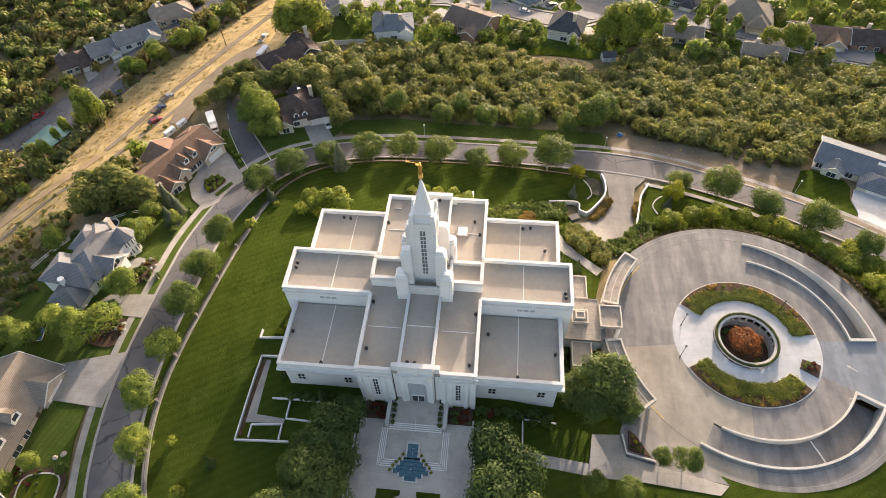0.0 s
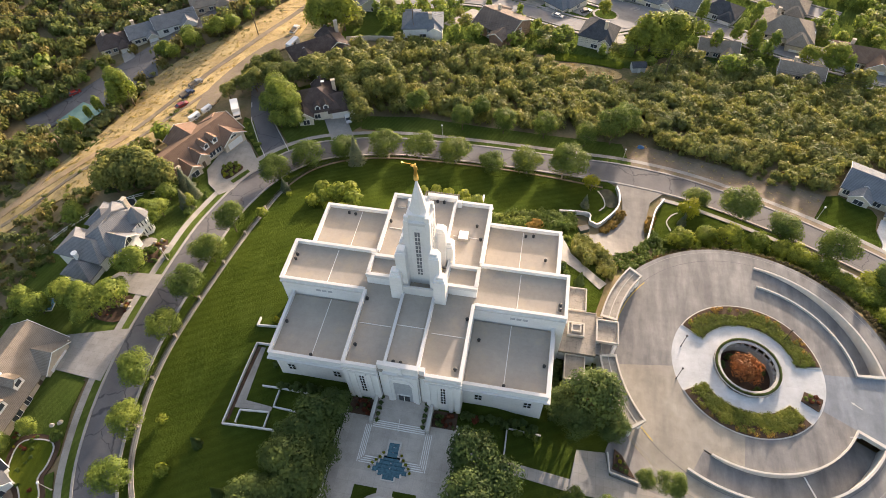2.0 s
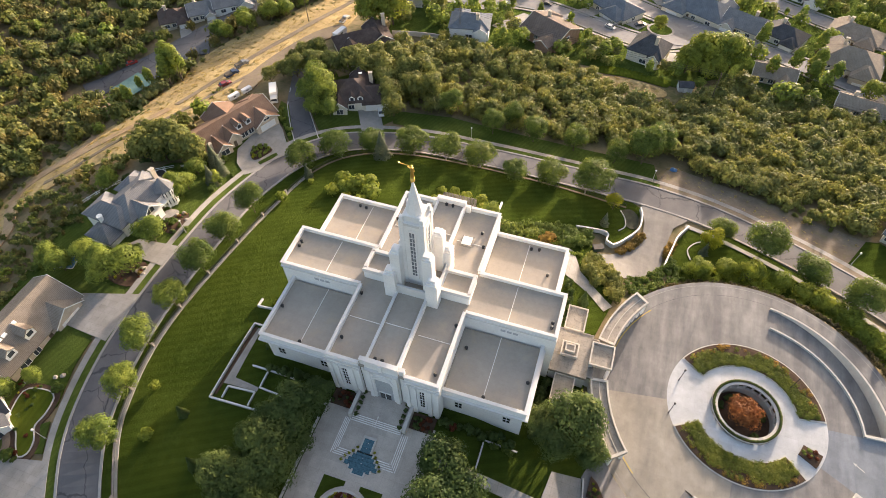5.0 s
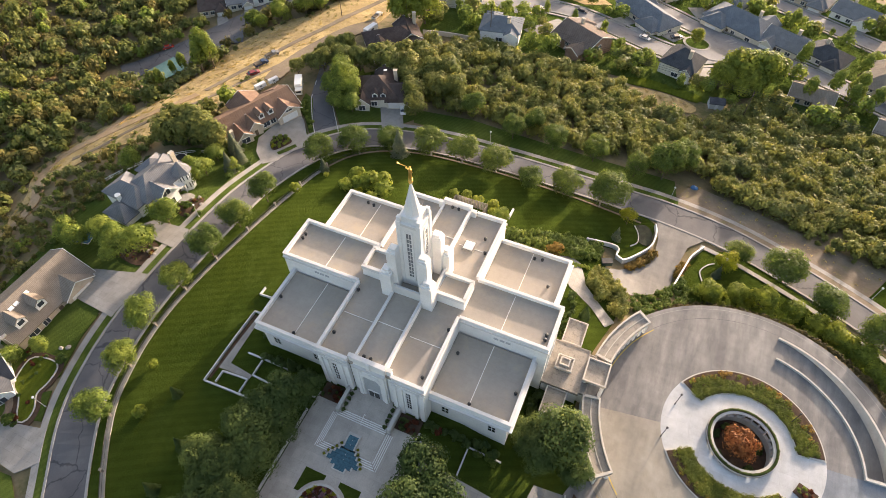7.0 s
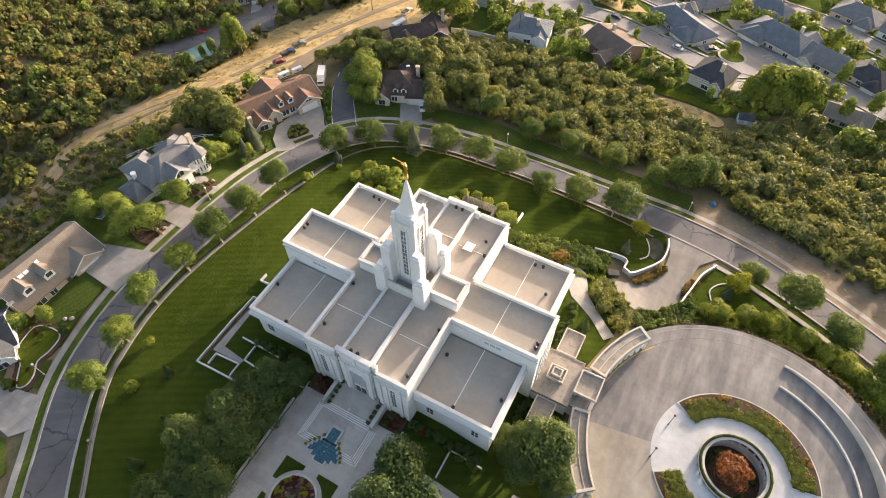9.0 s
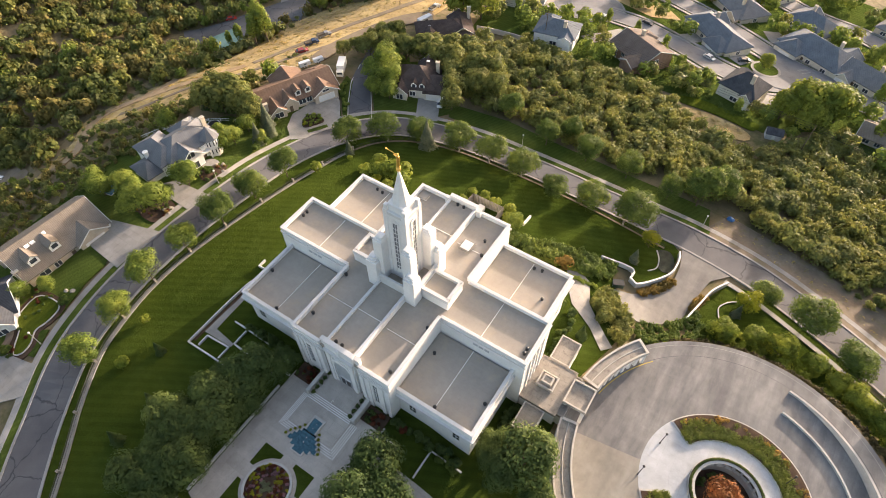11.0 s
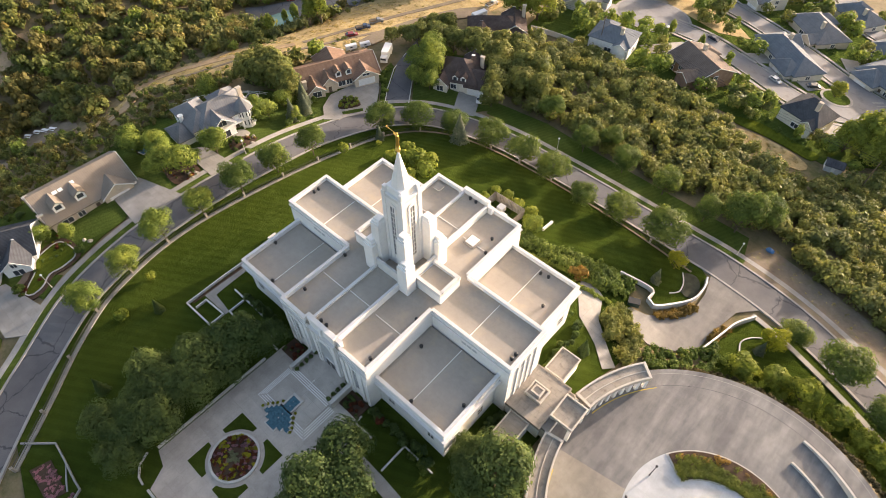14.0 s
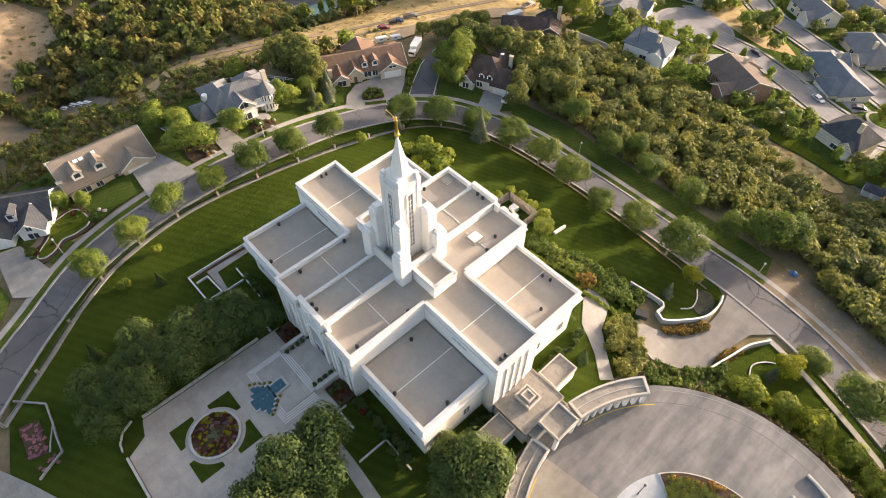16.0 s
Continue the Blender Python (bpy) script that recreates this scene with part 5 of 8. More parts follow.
def house(label, x, y, rot, blocks, roof, wall, windows=(), garages=(), dormers=(), chimneys=(), skylights=(), doors=(), sink=0.0):
    """blocks: centre x, y, length, depth, eave height, ridge axis, pitch, hipped; the front looks to -y."""
    m = pose(x, y, 0, 0, 0, rot)
    corners = [m @ Vector((b[0] + i * b[2] / 2, b[1] + j * b[3] / 2, 0)) for b in blocks[:1] for i in (-1, 1) for j in (-1, 1)]
    z = float(np.mean([gh(c.x, c.y) for c in corners])) + 0.25 - sink
    ob = thing("house", label, "house", pose(x, y, z, 0, 0, rot))
    for b in blocks:
        bm = bmesh.new()
        wall_shell(bm, *b)
        part("wall", bm, wall, ob)
        bm = bmesh.new()
        roof_shell(bm, *b)
        rf = part("roof", bm, roof, ob)
        if not b[7]:
            o = 0.62
            a, c = (b[2] / 2 + o, b[3] / 2 + o) if b[5] == "x" else (b[3] / 2 + o, b[2] / 2 + o)
            top = b[4] + b[6] * (c - o) + 0.2
            for s in (-1, 1):
                for e in (-1, 1):
                    bm = bmesh.new()
                    p0, p1 = (s * a, e * c, b[4] - b[6] * o), (s * a, 0, top)
                    q = [(p0[0], p0[1], p0[2] - 0.2), (p1[0], p1[1], p1[2] - 0.25), (p1[0], p1[1], p1[2]), (p0[0], p0[1], p0[2] + 0.08)]
                    q2 = [(s * (a + 0.08), w[1], w[2]) for w in q]
                    v = [bm.verts.new((b[0] + u[0], b[1] + u[1], u[2]) if b[5] == "x" else (b[0] - u[1], b[1] + u[0], u[2])) for u in q + q2]
                    for f in ((0, 1, 2, 3), (4, 5, 6, 7), (0, 1, 5, 4), (1, 2, 6, 5), (2, 3, 7, 6), (3, 0, 4, 7)):
                        bm.faces.new([v[i] for i in f])
                    bmesh.ops.recalc_face_normals(bm, faces=bm.faces[:])
                    part("bargeboard", bm, FRAME, rf)
    for w in windows:
        house_window(ob, *w)
    for gx, gy, gw, face in garages:
        bm = bmesh.new()
        q = pose(gx, gy, 0, 0, 0, {"s": 0, "e": 90, "n": 180, "w": 270}[face])
        for k in range(4):
            box(bm, -gw / 2, gw / 2, -0.06, 0.1, 0.03 + k * 0.55, 0.55 + k * 0.55, q)
        part("garage_door", bm, DOORWHITE, ob, "white sectional garage door")
    for dx, dy, face in doors:
        bm = bmesh.new()
        q = pose(dx, dy, 0, 0, 0, {"s": 0, "e": 90, "n": 180, "w": 270}[face])
        box(bm, -0.5, 0.5, -0.06, 0.1, 0, 2.1, q)
        part("door", bm, BARK, ob, "dark wooden front door")
    for dx, dy, dz, dw, dl in dormers:
        bm = bmesh.new()
        wall_shell(bm, dx, dy, dw, dl, dz + 1.3, "y", 0.8, False, dz - 0.8)
        dm = part("dormer", bm, FRAME, ob, "white gabled dormer")
        bm = bmesh.new()
        roof_shell(bm, dx, dy, dw, dl, dz + 1.3, "y", 0.8, False, 0.25, 0.15)
        part("roof", bm, roof, dm)
        bm = bmesh.new()
        box(bm, dx - dw * 0.3, dx + dw * 0.3, dy - dl / 2 - 0.06, dy - dl / 2 + 0.02, dz + 0.1, dz + 1.2)
        part("window", bm, PANE, dm)
    for px, py, z0, z1 in chimneys:
        bm = bmesh.new()
        box(bm, px - 0.6, px + 0.6, py - 0.45, py + 0.45, z0, z1)
        box(bm, px - 0.72, px + 0.72, py - 0.57, py + 0.57, z1, z1 + 0.2)
        part("chimney", bm, STUCCO, ob, "tan chimney stack")
    for sx, sy, sz, tilt in skylights:
        bm = bmesh.new()
        box(bm, -0.55, 0.55, -0.4, 0.4, 0, 0.18, pose(sx, sy, sz, tilt, 0, 0))
        part("skylight", bm, FRAME, ob, "pale skylight")
    return ob


house("tan house with a long brown shingle roof and dormers", -80.0, 49.5, 66,
      [(0, 1.4, 25, 12, 3.1, "x", 0.52, False), (-8.5, -4.6, 5.0, 5.0, 3.0, "y", 0.75, False), (7.9, -3.6, 7.8, 5.0, 3.0, "y", 0.58, False), (-3.9, -3.4, 4.2, 4.2, 3.5, "y", 0.85, False), (0.5, 7.2, 10, 7, 2.8, "y", 0.48, False), (9.6, 5.0, 6, 6, 3.0, "y", 0.52, True)], ROOF_BROWN, STUCCO,
      windows=[(-8.5, -7.15, 0.8, 2.6, 1.8, "s"), (7.9, -6.15, 3.3, 2.2, 0.7, "s"), (0.2, -4.65, 0.8, 2.2, 1.7, "s"), (2.6, -4.65, 0.8, 1.6, 1.7, "s"), (-12.55, 0, 1, 1.8, 1.5, "w")],
      garages=[(7.9, -6.15, 5.4, "s")], dormers=[(-0.3, -2.3, 4.0, 1.8, 3.2), (3.0, -2.3, 4.0, 1.8, 3.2)], chimneys=[(-11.4, -5.0, -1, 5.6)], doors=[(-3.9, -5.55, "s")], sink=0.35)
slate_house = house("grey slate-roofed house with white gables and a turret", -84.2, 9.0, 84,
      [(1.5, -0.5, 15, 10, 5.2, "x", 0.62, True), (-4.6, 2.2, 7.6, 12.6, 4.7, "y", 0.62, True), (-10.1, 0.4, 5.2, 7.6, 2.9, "x", 0.5, True), (-1.4, -4.6, 6.4, 6, 4.6, "y", 0.8, False), (5.0, 4.4, 7, 5, 4.8, "y", 0.6, True)], ROOF_GREY, FRAME,
      windows=[(-1.4, -7.65, 4.6, 2.4, 1.6, "s"), (-1.4, -7.65, 0.7, 2.8, 2.0, "s"), (9.05, 1.0, 3.2, 2.0, 1.6, "e"), (9.05, 1, 0.8, 2.0, 1.6, "e"), (-5.6, -4.15, 1.2, 1.6, 1.6, "s")],
      garages=[(-10.1, -3.45, 4.2, "s")], chimneys=[(8.0, -1.6, 3, 9.2)], doors=[(3.2, -5.55, "s")])
bm = bmesh.new()
tube(bm, 6.4, -5.0, -2.5, 5.7, 2.35, 2.35, 8)
turret = part("turret", bm, FRAME, slate_house, "white eight-sided turret")
bm = bmesh.new()
tube(bm, 6.4, -5.0, 5.6, 8.9, 2.95, 0.05, 8)
part("roof", bm, ROOF_GREY, turret)
for k in range(-3, 2):
    a = radians(-67.5 + 45 * k + 22.5)
    for z0 in (0.8, 3.5):
        bm = bmesh.new()
        box(bm, -0.5, 0.5, -0.05, 0.05, 0, 1.6, pose(6.4 + 2.2 * math.cos(a), -5.0 + 2.2 * math.sin(a), z0, 0, 0, math.degrees(a) + 90))
        part("window", bm, PANE, turret)
bm = bmesh.new()
tube(bm, -8.5, 2.2, 2.0, 6.0, 0.62, 0.62, 14)
tube(bm, -8.5, 2.2, 6.0, 6.25, 0.75, 0.75, 14)
part("chimney", bm, FRAME, slate_house, "round white chimney stack")
bm = bmesh.new()
box(bm, 1.6, 4.6, -7.2, -5.3, 2.7, 2.95)
for x in (1.8, 4.4):
    tube(bm, x, -7.0, -0.2, 2.7, 0.16, 0.14, 10)
part("porch", bm, FRAME, slate_house, "white porch on two columns")
house("long tan-roofed house with two white dormers and skylights", -86.2, -30.0, 88,
      [(0, 0, 21.5, 14.0, 3.2, "x", 0.62, False), (6.0, -5.0, 7.5, 6, 3.3, "y", 0.62, False)], ROOF_TAN, STUCCO,
      windows=[(-7, -7.05, 0.8, 2.4, 1.5, "s"), (-3.6, -7.05, 0.8, 1.6, 1.5, "s")], garages=[(6.0, -8.05, 5.2, "s"), (9.8, -7.06, 2.4, "s")], dormers=[(-7.0, -3.6, 4.7, 2.4, 4.2), (-1.6, -3.6, 4.7, 2.4, 4.2)], chimneys=[(-11.2, -4.5, 0, 4.8), (-11.2, 3, 1, 5.5)], skylights=[(-5.6, -1.9, 6.55, 32), (-4.2, -1.9, 6.55, 32), (-1.2, -1.6, 6.7, 32)], doors=[(0.6, -7.05, "s")])
house("charcoal-roofed house with white front gables", -82.5, -53.0, 62,
      [(0, 1.5, 17, 11, 3.4, "x", 0.62, False), (4.8, -4.2, 5.5, 6, 3.6, "y", 0.8, False), (-3.6, -4.8, 8, 7, 3.4, "y", 0.62, False)], ROOF_BLACK, FRAME,
      windows=[(4.8, -7.25, 0.8, 2.2, 1.7, "s"), (4.8, -7.25, 3.4, 1.2, 1.2, "s"), (8.55, 2, 1, 1.8, 1.5, "e")], garages=[(-3.6, -8.35, 5.2, "s")], dormers=[(0.8, -2.0, 4.6, 1.8, 3.2)], doors=[(1.4, -4.05, "s")])
house("dark brown-roofed cream house with dormers under trees", -52.0, 79.0, 24,
      [(-1.5, 1.0, 14, 12, 3.8, "x", 0.75, True), (6.0, -0.5, 8, 10, 3.0, "x", 0.6, False), (-5.8, -4.8, 4.5, 5, 3.6, "y", 0.85, False), (1, 5, 6, 8, 4.2, "y", 0.8, False)], ROOF_DARK, CREAM,
      windows=[(-5.8, -7.35, 0.8, 2.0, 1.8, "s"), (-2.0, -5.05, 0.8, 1.8, 1.6, "s")], garages=[(5.5, -5.55, 5.6, "s")], dormers=[(-1.5, -3.4, 3.9, 1.8, 3.0), (1.2, -3.4, 3.9, 1.8, 3.0)], chimneys=[(5.0, 4.0, 3, 8.0)], skylights=[(1.6, 5.2, 7.2, 0)], doors=[(-3.6, -5.05, "s")])
house("large dark-roofed house with a stone gable", -63.5, 110.0, 40,
      [(0, 2, 19, 11, 3.8, "x", 0.62, True), (-5, -5.0, 8, 9, 3.6, "y", 0.7, False), (7, 4, 8, 12, 3.6, "y", 0.6, False)], ROOF_DARK, STUCCO,
      windows=[(-5, -9.55, 0.8, 2.6, 1.6, "s"), (3, -3.55, 0.8, 2, 1.6, "s")], chimneys=[(10.4, 7, 2, 8.5)], garages=[(1.8, -3.56, 4.4, "s")])
house("slate-blue-roofed ranch house with a double garage", 122.2, 66.4, -27,
      [(0, 1.5, 28, 12, 3.1, "x", 0.42, False), (3.5, -5.0, 10, 8, 3.1, "x", 0.42, True), (-8.8, -4.8, 5.2, 3.6, 3.0, "y", 0.55, False), (13, -5, 8, 9, 3.0, "y", 0.5, True)], ROOF_BLUE, CREAM,
      windows=[(-8.8, -6.65, 0.7, 2.4, 1.6, "s"), (-12.6, -4.55, 0.9, 1.6, 1.5, "s"), (-4.4, -4.55, 0.9, 1.8, 1.5, "s")], garages=[(3.5, -9.05, 5.5, "s"), (12.5, -9.55, 5.0, "s")], skylights=[(1.5, -0.4, 5.7, 26), (2.4, -0.4, 5.7, 26)], chimneys=[(8, 2, 4, 7.2)])


def plain_house(label, x, y, rot, lx, ly, roof, wall, hip, h=3.4, wing=1, pitch=0.55, garage=True):
    blocks = [(0, 0, lx, ly, h, "x", pitch, hip), (wing * lx * 0.27, -ly * 0.42, lx * 0.36, ly * 0.6, h - 0.2, "y", pitch + 0.08, hip)]
    blocks.append((-wing * lx * 0.3, ly * 0.3, lx * 0.3, ly * 0.7, h - 0.3, "y", pitch, not hip))
    f = -ly * 0.72 - 0.05
    wins = [(-wing * lx * 0.3, -ly / 2 - 0.05, 0.9, 2.0, 1.4, "s"), (-wing * lx * 0.05, -ly / 2 - 0.05, 0.9, 1.6, 1.4, "s"), (lx / 2 + 0.05, 0, 1, 1.6, 1.4, "e"), (-lx / 2 - 0.05, 0, 1, 1.6, 1.4, "w"), (0, ly / 2 + 0.05, 1, 2.4, 1.5, "n")]
    if h > 4.5:
        wins += [(-wing * lx * 0.3, -ly / 2 - 0.05, 3.2, 2.0, 1.3, "s"), (-wing * lx * 0.05, -ly / 2 - 0.05, 3.2, 1.6, 1.3, "s"), (lx / 2 + 0.05, 0, 3.2, 1.6, 1.4, "e")]
    if garage:
        m = pose(x, y, 0, 0, 0, rot)
        half = min(3.4, lx * 0.2)
        line = [m @ Vector((wing * lx * 0.27 + u, v, 0)) for u, v in ((-half, f - 0.2), (-half, f - 8.5), (half, f - 8.5), (half, f - 0.2))]
        sheet("driveway", [(q.x, q.y) for q in line], 0.27, WALKWAY, "concrete driveway before a garage", "driveway", 2.5)
    house(label, x, y, rot, blocks, roof, wall, wins, [(wing * lx * 0.27, f, min(5.0, lx * 0.3), "s")] if garage else (), chimneys=[(-wing * lx * 0.2, ly * 0.2, h, h + pitch * ly / 2 + 1.0)], doors=[(wing * lx * 0.05, -ly / 2 - 0.05, "s")])


plain_house("white two-storey house with a blue-grey hip roof", -30.0, 137.0, 190, 15, 11, ROOF_BLUE, FRAME, True, 5.2)
plain_house("brick house with a broad brown roof", 0.0, 145.5, -28, 17, 15, ROOF_UMBER, BRICK, False, 5.0, garage=False, pitch=0.4)
plain_house("white house with a steep charcoal roof and large windows", 38.0, 146.5, 165, 13, 11, ROOF_BLACK, CREAM, True, 5.4, pitch=0.8)
plain_house("long house with a slate-blue hip roof", 19.0, 184.0, -38, 27, 12, ROOF_BLUE, CREAM, True)
plain_house("brick house with a broad grey roof", 20.0, 217.0, 140, 22, 14, ROOF_GREY, STUCCO, True)
plain_house("large slate-blue hip-roofed house with a double garage", 56.0, 196.0, -27, 27, 15, ROOF_BLUE, CREAM, True, 3.6, wing=-1)
plain_house("slate-roofed house among trees", 50.0, 221.0, -30, 20, 13, ROOF_BLUE, SIDING, True)
plain_house("grey house at the head of the cul-de-sac", -56.0, 160.0, 100, 16, 12, ROOF_GREY, SIDING, False)
plain_house("brown-roofed house at the cul-de-sac", -48.0, 199.0, 200, 17, 12, ROOF_DARK, STUCCO, True)
plain_house("grey-roofed house with a steep gable", -8.0, 229.0, -30, 17, 12, ROOF_GREY, CREAM, False, 4.8)
plain_house("grey-roofed house with a wide concrete drive", 74.0, 188.0, -25, 15, 12, ROOF_GREY, CREAM, False, wing=-1)
plain_house("dark grey house beside the lower street", 90.0, 184.0, -28, 15, 11, ROOF_BLACK, SIDING, True)
plain_house("grey-roofed house on the upper street", 84.0, 241.0, -20, 19, 13, ROOF_GREY, STUCCO, True)
plain_house("pale grey house on the upper street", 103.0, 231.0, -25, 18, 12, ROOF_GREY, FRAME, False)
plain_house("tan hip-roofed house with stucco walls", 112.0, 169.0, -15, 22, 16, ROOF_TAN, STUCCO, True, 4.6)
plain_house("low house with an orange-brown roof", 137.0, 154.0, -10, 21, 11, ROOF_BROWN, STUCCO, False)
plain_house("low brick house with a grey-brown roof", 159.0, 152.0, -4, 21, 11, ROOF_DARK, BRICK, False)
plain_house("small house with a weathered tan roof", 112.0, 138.0, -12, 15, 8, ROOF_TAN, STUCCO, False, 3.0, garage=False)
plain_house("small tan house below the woods", 84.0, 150.0, -5, 14, 9, ROOF_TAN, STUCCO, False, 3.0, garage=False)
plain_house("slate-roofed house far down the street", 3.0, 258.0, -35, 20, 12, ROOF_GREY, SIDING, True)
plain_house("blue-grey house far down the street", 28.0, 246.0, 150, 19, 12, ROOF_BLUE, CREAM, True)
plain_house("tan-roofed house above the lower street", 118.0, 196.0, -20, 19, 12, ROOF_TAN, STUCCO, True)
plain_house("white house with a low grey roof on the lower street", -139.5, 138.5, 40, 17, 10, ROOF_GREY, FRAME, False)
plain_house("dark-roofed house on the lower street", -160.0, 122.5, 40, 12, 10, ROOF_DARK, STUCCO, True)
plain_house("grey-roofed cream house on the lower street", -150.5, 130.0, 40, 11, 10, ROOF_GREY, CREAM, False)
plain_house("grey-roofed house on the lower street", -131.0, 156.0, 35, 17, 11, ROOF_TAN, STUCCO, True)

# ---- yards, drives, far streets ----
sheet("driveway", [(-67.6, 33.2), (-72.5, 37.0), (-75.5, 42.5), (-74.6, 52.5), (-72.6, 59.4), (-68.0, 56.4), (-64.2, 51.6), (-60.6, 47.4), (-63.0, 43.5), (-64.5, 41.0), (-64.8, 36.5)], 0.34, WALKWAY, "curved concrete driveway", "driveway", 2.0)
ISLAND = spline([(-68.6, 40.0), (-71.2, 42.4), (-71.4, 45.4), (-69.4, 47.2), (-66.0, 46.4), (-66.7, 43.3)], 1.0, True)
sheet("bed", ISLAND, 0.5, MULCH, "planted island in a driveway", "bed", 1.5)
sheet("verge", [(-67.0, 39.6), (-65.7, 43.0), (-64.4, 45.6), (-63.4, 45.0), (-64.6, 41.8), (-65.9, 39.0)], 0.46, YARD, "grass strip between a driveway and the street", "verge", 1.0)
sheet("yard", [(-60.4, 50.6), (-64.0, 52.6), (-68.4, 57.6), (-72.4, 60.4), (-74.4, 68.0), (-71.0, 66.8), (-65.6, 58.0)], 0.24, YARD, "grass strip beside a lane", "lawn", 1.5)
sheet("yard", [(-54.2, 56.6), (-64.0, 68.0), (-70.0, 80.6), (-76.4, 92.0), (-66.0, 92.0), (-54.0, 76.0), (-45.5, 66.0), (-47.0, 62.6)], 0.16, YARD, "shaded grass beside a lane", "lawn", 2.0)
band("edging", [(-60.6, 51.0), (-65.8, 57.8), (-71.3, 66.3), (-75.6, 76.4)], -0.12, 0.12, 0.34, KERB, "pale concrete lane edge", "edging", 0.4)
band("edging", [(-55.6, 56.6), (-64.3, 67.7), (-70.3, 80.2)], -0.12, 0.12, 0.34, KERB, "pale concrete lane edge", "edging", 0.4)
sheet("lane", [(-60.0, 49.0), (-66.0, 57.5), (-71.5, 66.0), (-77.0, 79.0), (-82, 90), (-77, 92), (-70.5, 80), (-64.5, 67.5), (-55.0, 56.0)], 0.2, ASPHALT, "narrow asphalt lane climbing past the houses", "road", 2.0)
sheet("driveway", [(-79.6, -26.1), (-80.4, -18.0), (-66.9, -14.0), (-66.5, -27.0)], 0.34, WALKWAY, "wide concrete driveway", "driveway", 2.0)
sheet("driveway", [(-81.5, -4.5), (-77.5, 0.5), (-66.8, 1.8), (-66.8, -5.0)], 0.34, WALKWAY, "concrete driveway", "driveway", 2.0)
sheet("driveway", [(-75.6, -61.0), (-74.0, -55.8), (-60.5, -52.8), (-56.8, -58.5), (-60, -62)], 0.34, WALKWAY, "concrete driveway", "driveway", 2.0)
sheet("driveway", [(-50.2, 74.6), (-43.6, 77.6), (-38.4, 68.2), (-44.4, 64.6)], 0.34, WALKWAY, "concrete driveway", "driveway", 2.0)
sheet("driveway", [(116.4, 59.2), (125.6, 54.6), (124.4, 50.0), (117.4, 39.4), (111.4, 43.6), (113.4, 48.5), (113.6, 54.0)], 0.22, PALE, "pale concrete driveway", "driveway", 2.0)
sheet("yard", [(103.8, 66.6), (107.4, 67.6), (110.6, 65.2), (115.0, 63.0), (115.6, 60.0), (113.4, 54.4), (113.2, 48.6), (111.2, 45.8), (109.4, 46.4), (97.6, 55.4)], 0.16, LAWN, "green front lawn", "lawn", 2.0)
for pts in ([(-70.5, -8), (-74, -3), (-76, 4), (-72, 20), (-76, 30), (-70.4, 31), (-70.3, 5)], [(-70, -27.5), (-78, -27.5), (-79, -42), (-75, -50), (-66.8, -43), (-69.4, -34)], [(-63, -52), (-66, -46), (-73, -51), (-73, -54.5)], [(-60.4, -62.6), (-70, -63.5), (-66, -72), (-55, -71), (-54, -67)], [(-76, 18), (-70.5, 30), (-79, 31), (-86.7, 29), (-92, 25), (-98, 20), (-103, 13), (-107, 6), (-106, -4), (-98, -8), (-95, 0)]):
    sheet("yard", pts, 0.14, YARD, "green house yard", "lawn", 2.0)
sheet("verge", [(-37, 72.6), (-39, 79), (-20, 81.5), (0, 80), (20, 79.5), (46, 80), (47.5, 73), (20, 72.9), (0, 73), (-20, 72.8)], 0.1, YARD, "shaded grass strip below the woods", "lawn", 2.5)
sheet("lawn", [(54.6, 49), (57.6, 55.6), (66, 57.2), (80, 50), (100, 38), (113, 27), (106, 12), (103, 6), (100, 20), (86, 34), (70, 37), (57, 33.5), (52.6, 38)], 0.08, LAWN, "mown lawn on the bank between drive and street", "lawn", 2.0)
sheet("bare_slope", [(47.5, 73), (51, 81), (70, 77), (88, 71.5), (104.2, 66.6), (97.4, 55.2), (80, 64.5), (64, 70.4)], 0.1, DIRT, "bare brown earth slope above the street", "ground", 3.0)
sheet("yard", [(-60, 124), (-48, 131), (-20, 129), (20, 132), (50, 130), (64, 142), (100, 134), (170, 128), (190, 240), (60, 270), (-60, 240), (-66, 150)], 0.05, YARD, "patchwork of garden lawns round the lower houses", "lawn", 5.0)
sheet("dry_bank", spline([(20, 124), (29, 128), (40, 128), (47, 125), (46, 121), (40, 119.5), (30, 120), (23, 118)], 2.0, True), 0.16, STRAW, "dry straw-coloured bank below the woods", "ground", 3.0)
sheet("dry_bank", spline([(55, 128.5), (56, 133), (67.5, 133.5), (67, 129)], 2.0, True), 0.16, STRAW, "small straw-coloured bank beside a shed", "ground", 2.0)
sheet("yard", spline([(19, 131), (28, 135), (43, 134), (48, 133), (47, 128.5), (40, 129), (32, 129.4), (22, 128.6)], 2.0, True), 0.2, LIMELAWN, "bright yellow-green lawn strip below the woods", "lawn", 2.0)
sheet("dry_bank", [(-40, 194), (-30, 190), (-8, 184), (3, 190), (-6, 198), (-22, 206), (-42, 222), (-48, 216)], 0.16, STRAW, "dry straw-coloured bank", "ground", 3.0)
LOWER = spline([(-24, 174), (-8, 173.6), (10, 167.4), (27, 161), (38, 159.6), (47, 164), (54, 172), (60, 179)], 3.0)
CROSS = spline([(-60, 262), (-38, 232), (-20, 215), (-3, 208), (14, 201), (28, 193.5), (38, 187.8), (50, 182.5), (63, 178.5), (80, 172.5), (95, 165.5), (112, 157), (130, 149), (155, 140)], 3.0)
FAR_STREET = spline([(18, 268), (34, 244), (52, 235), (70, 231), (90, 219.5), (112, 207), (140, 192)], 3.0)
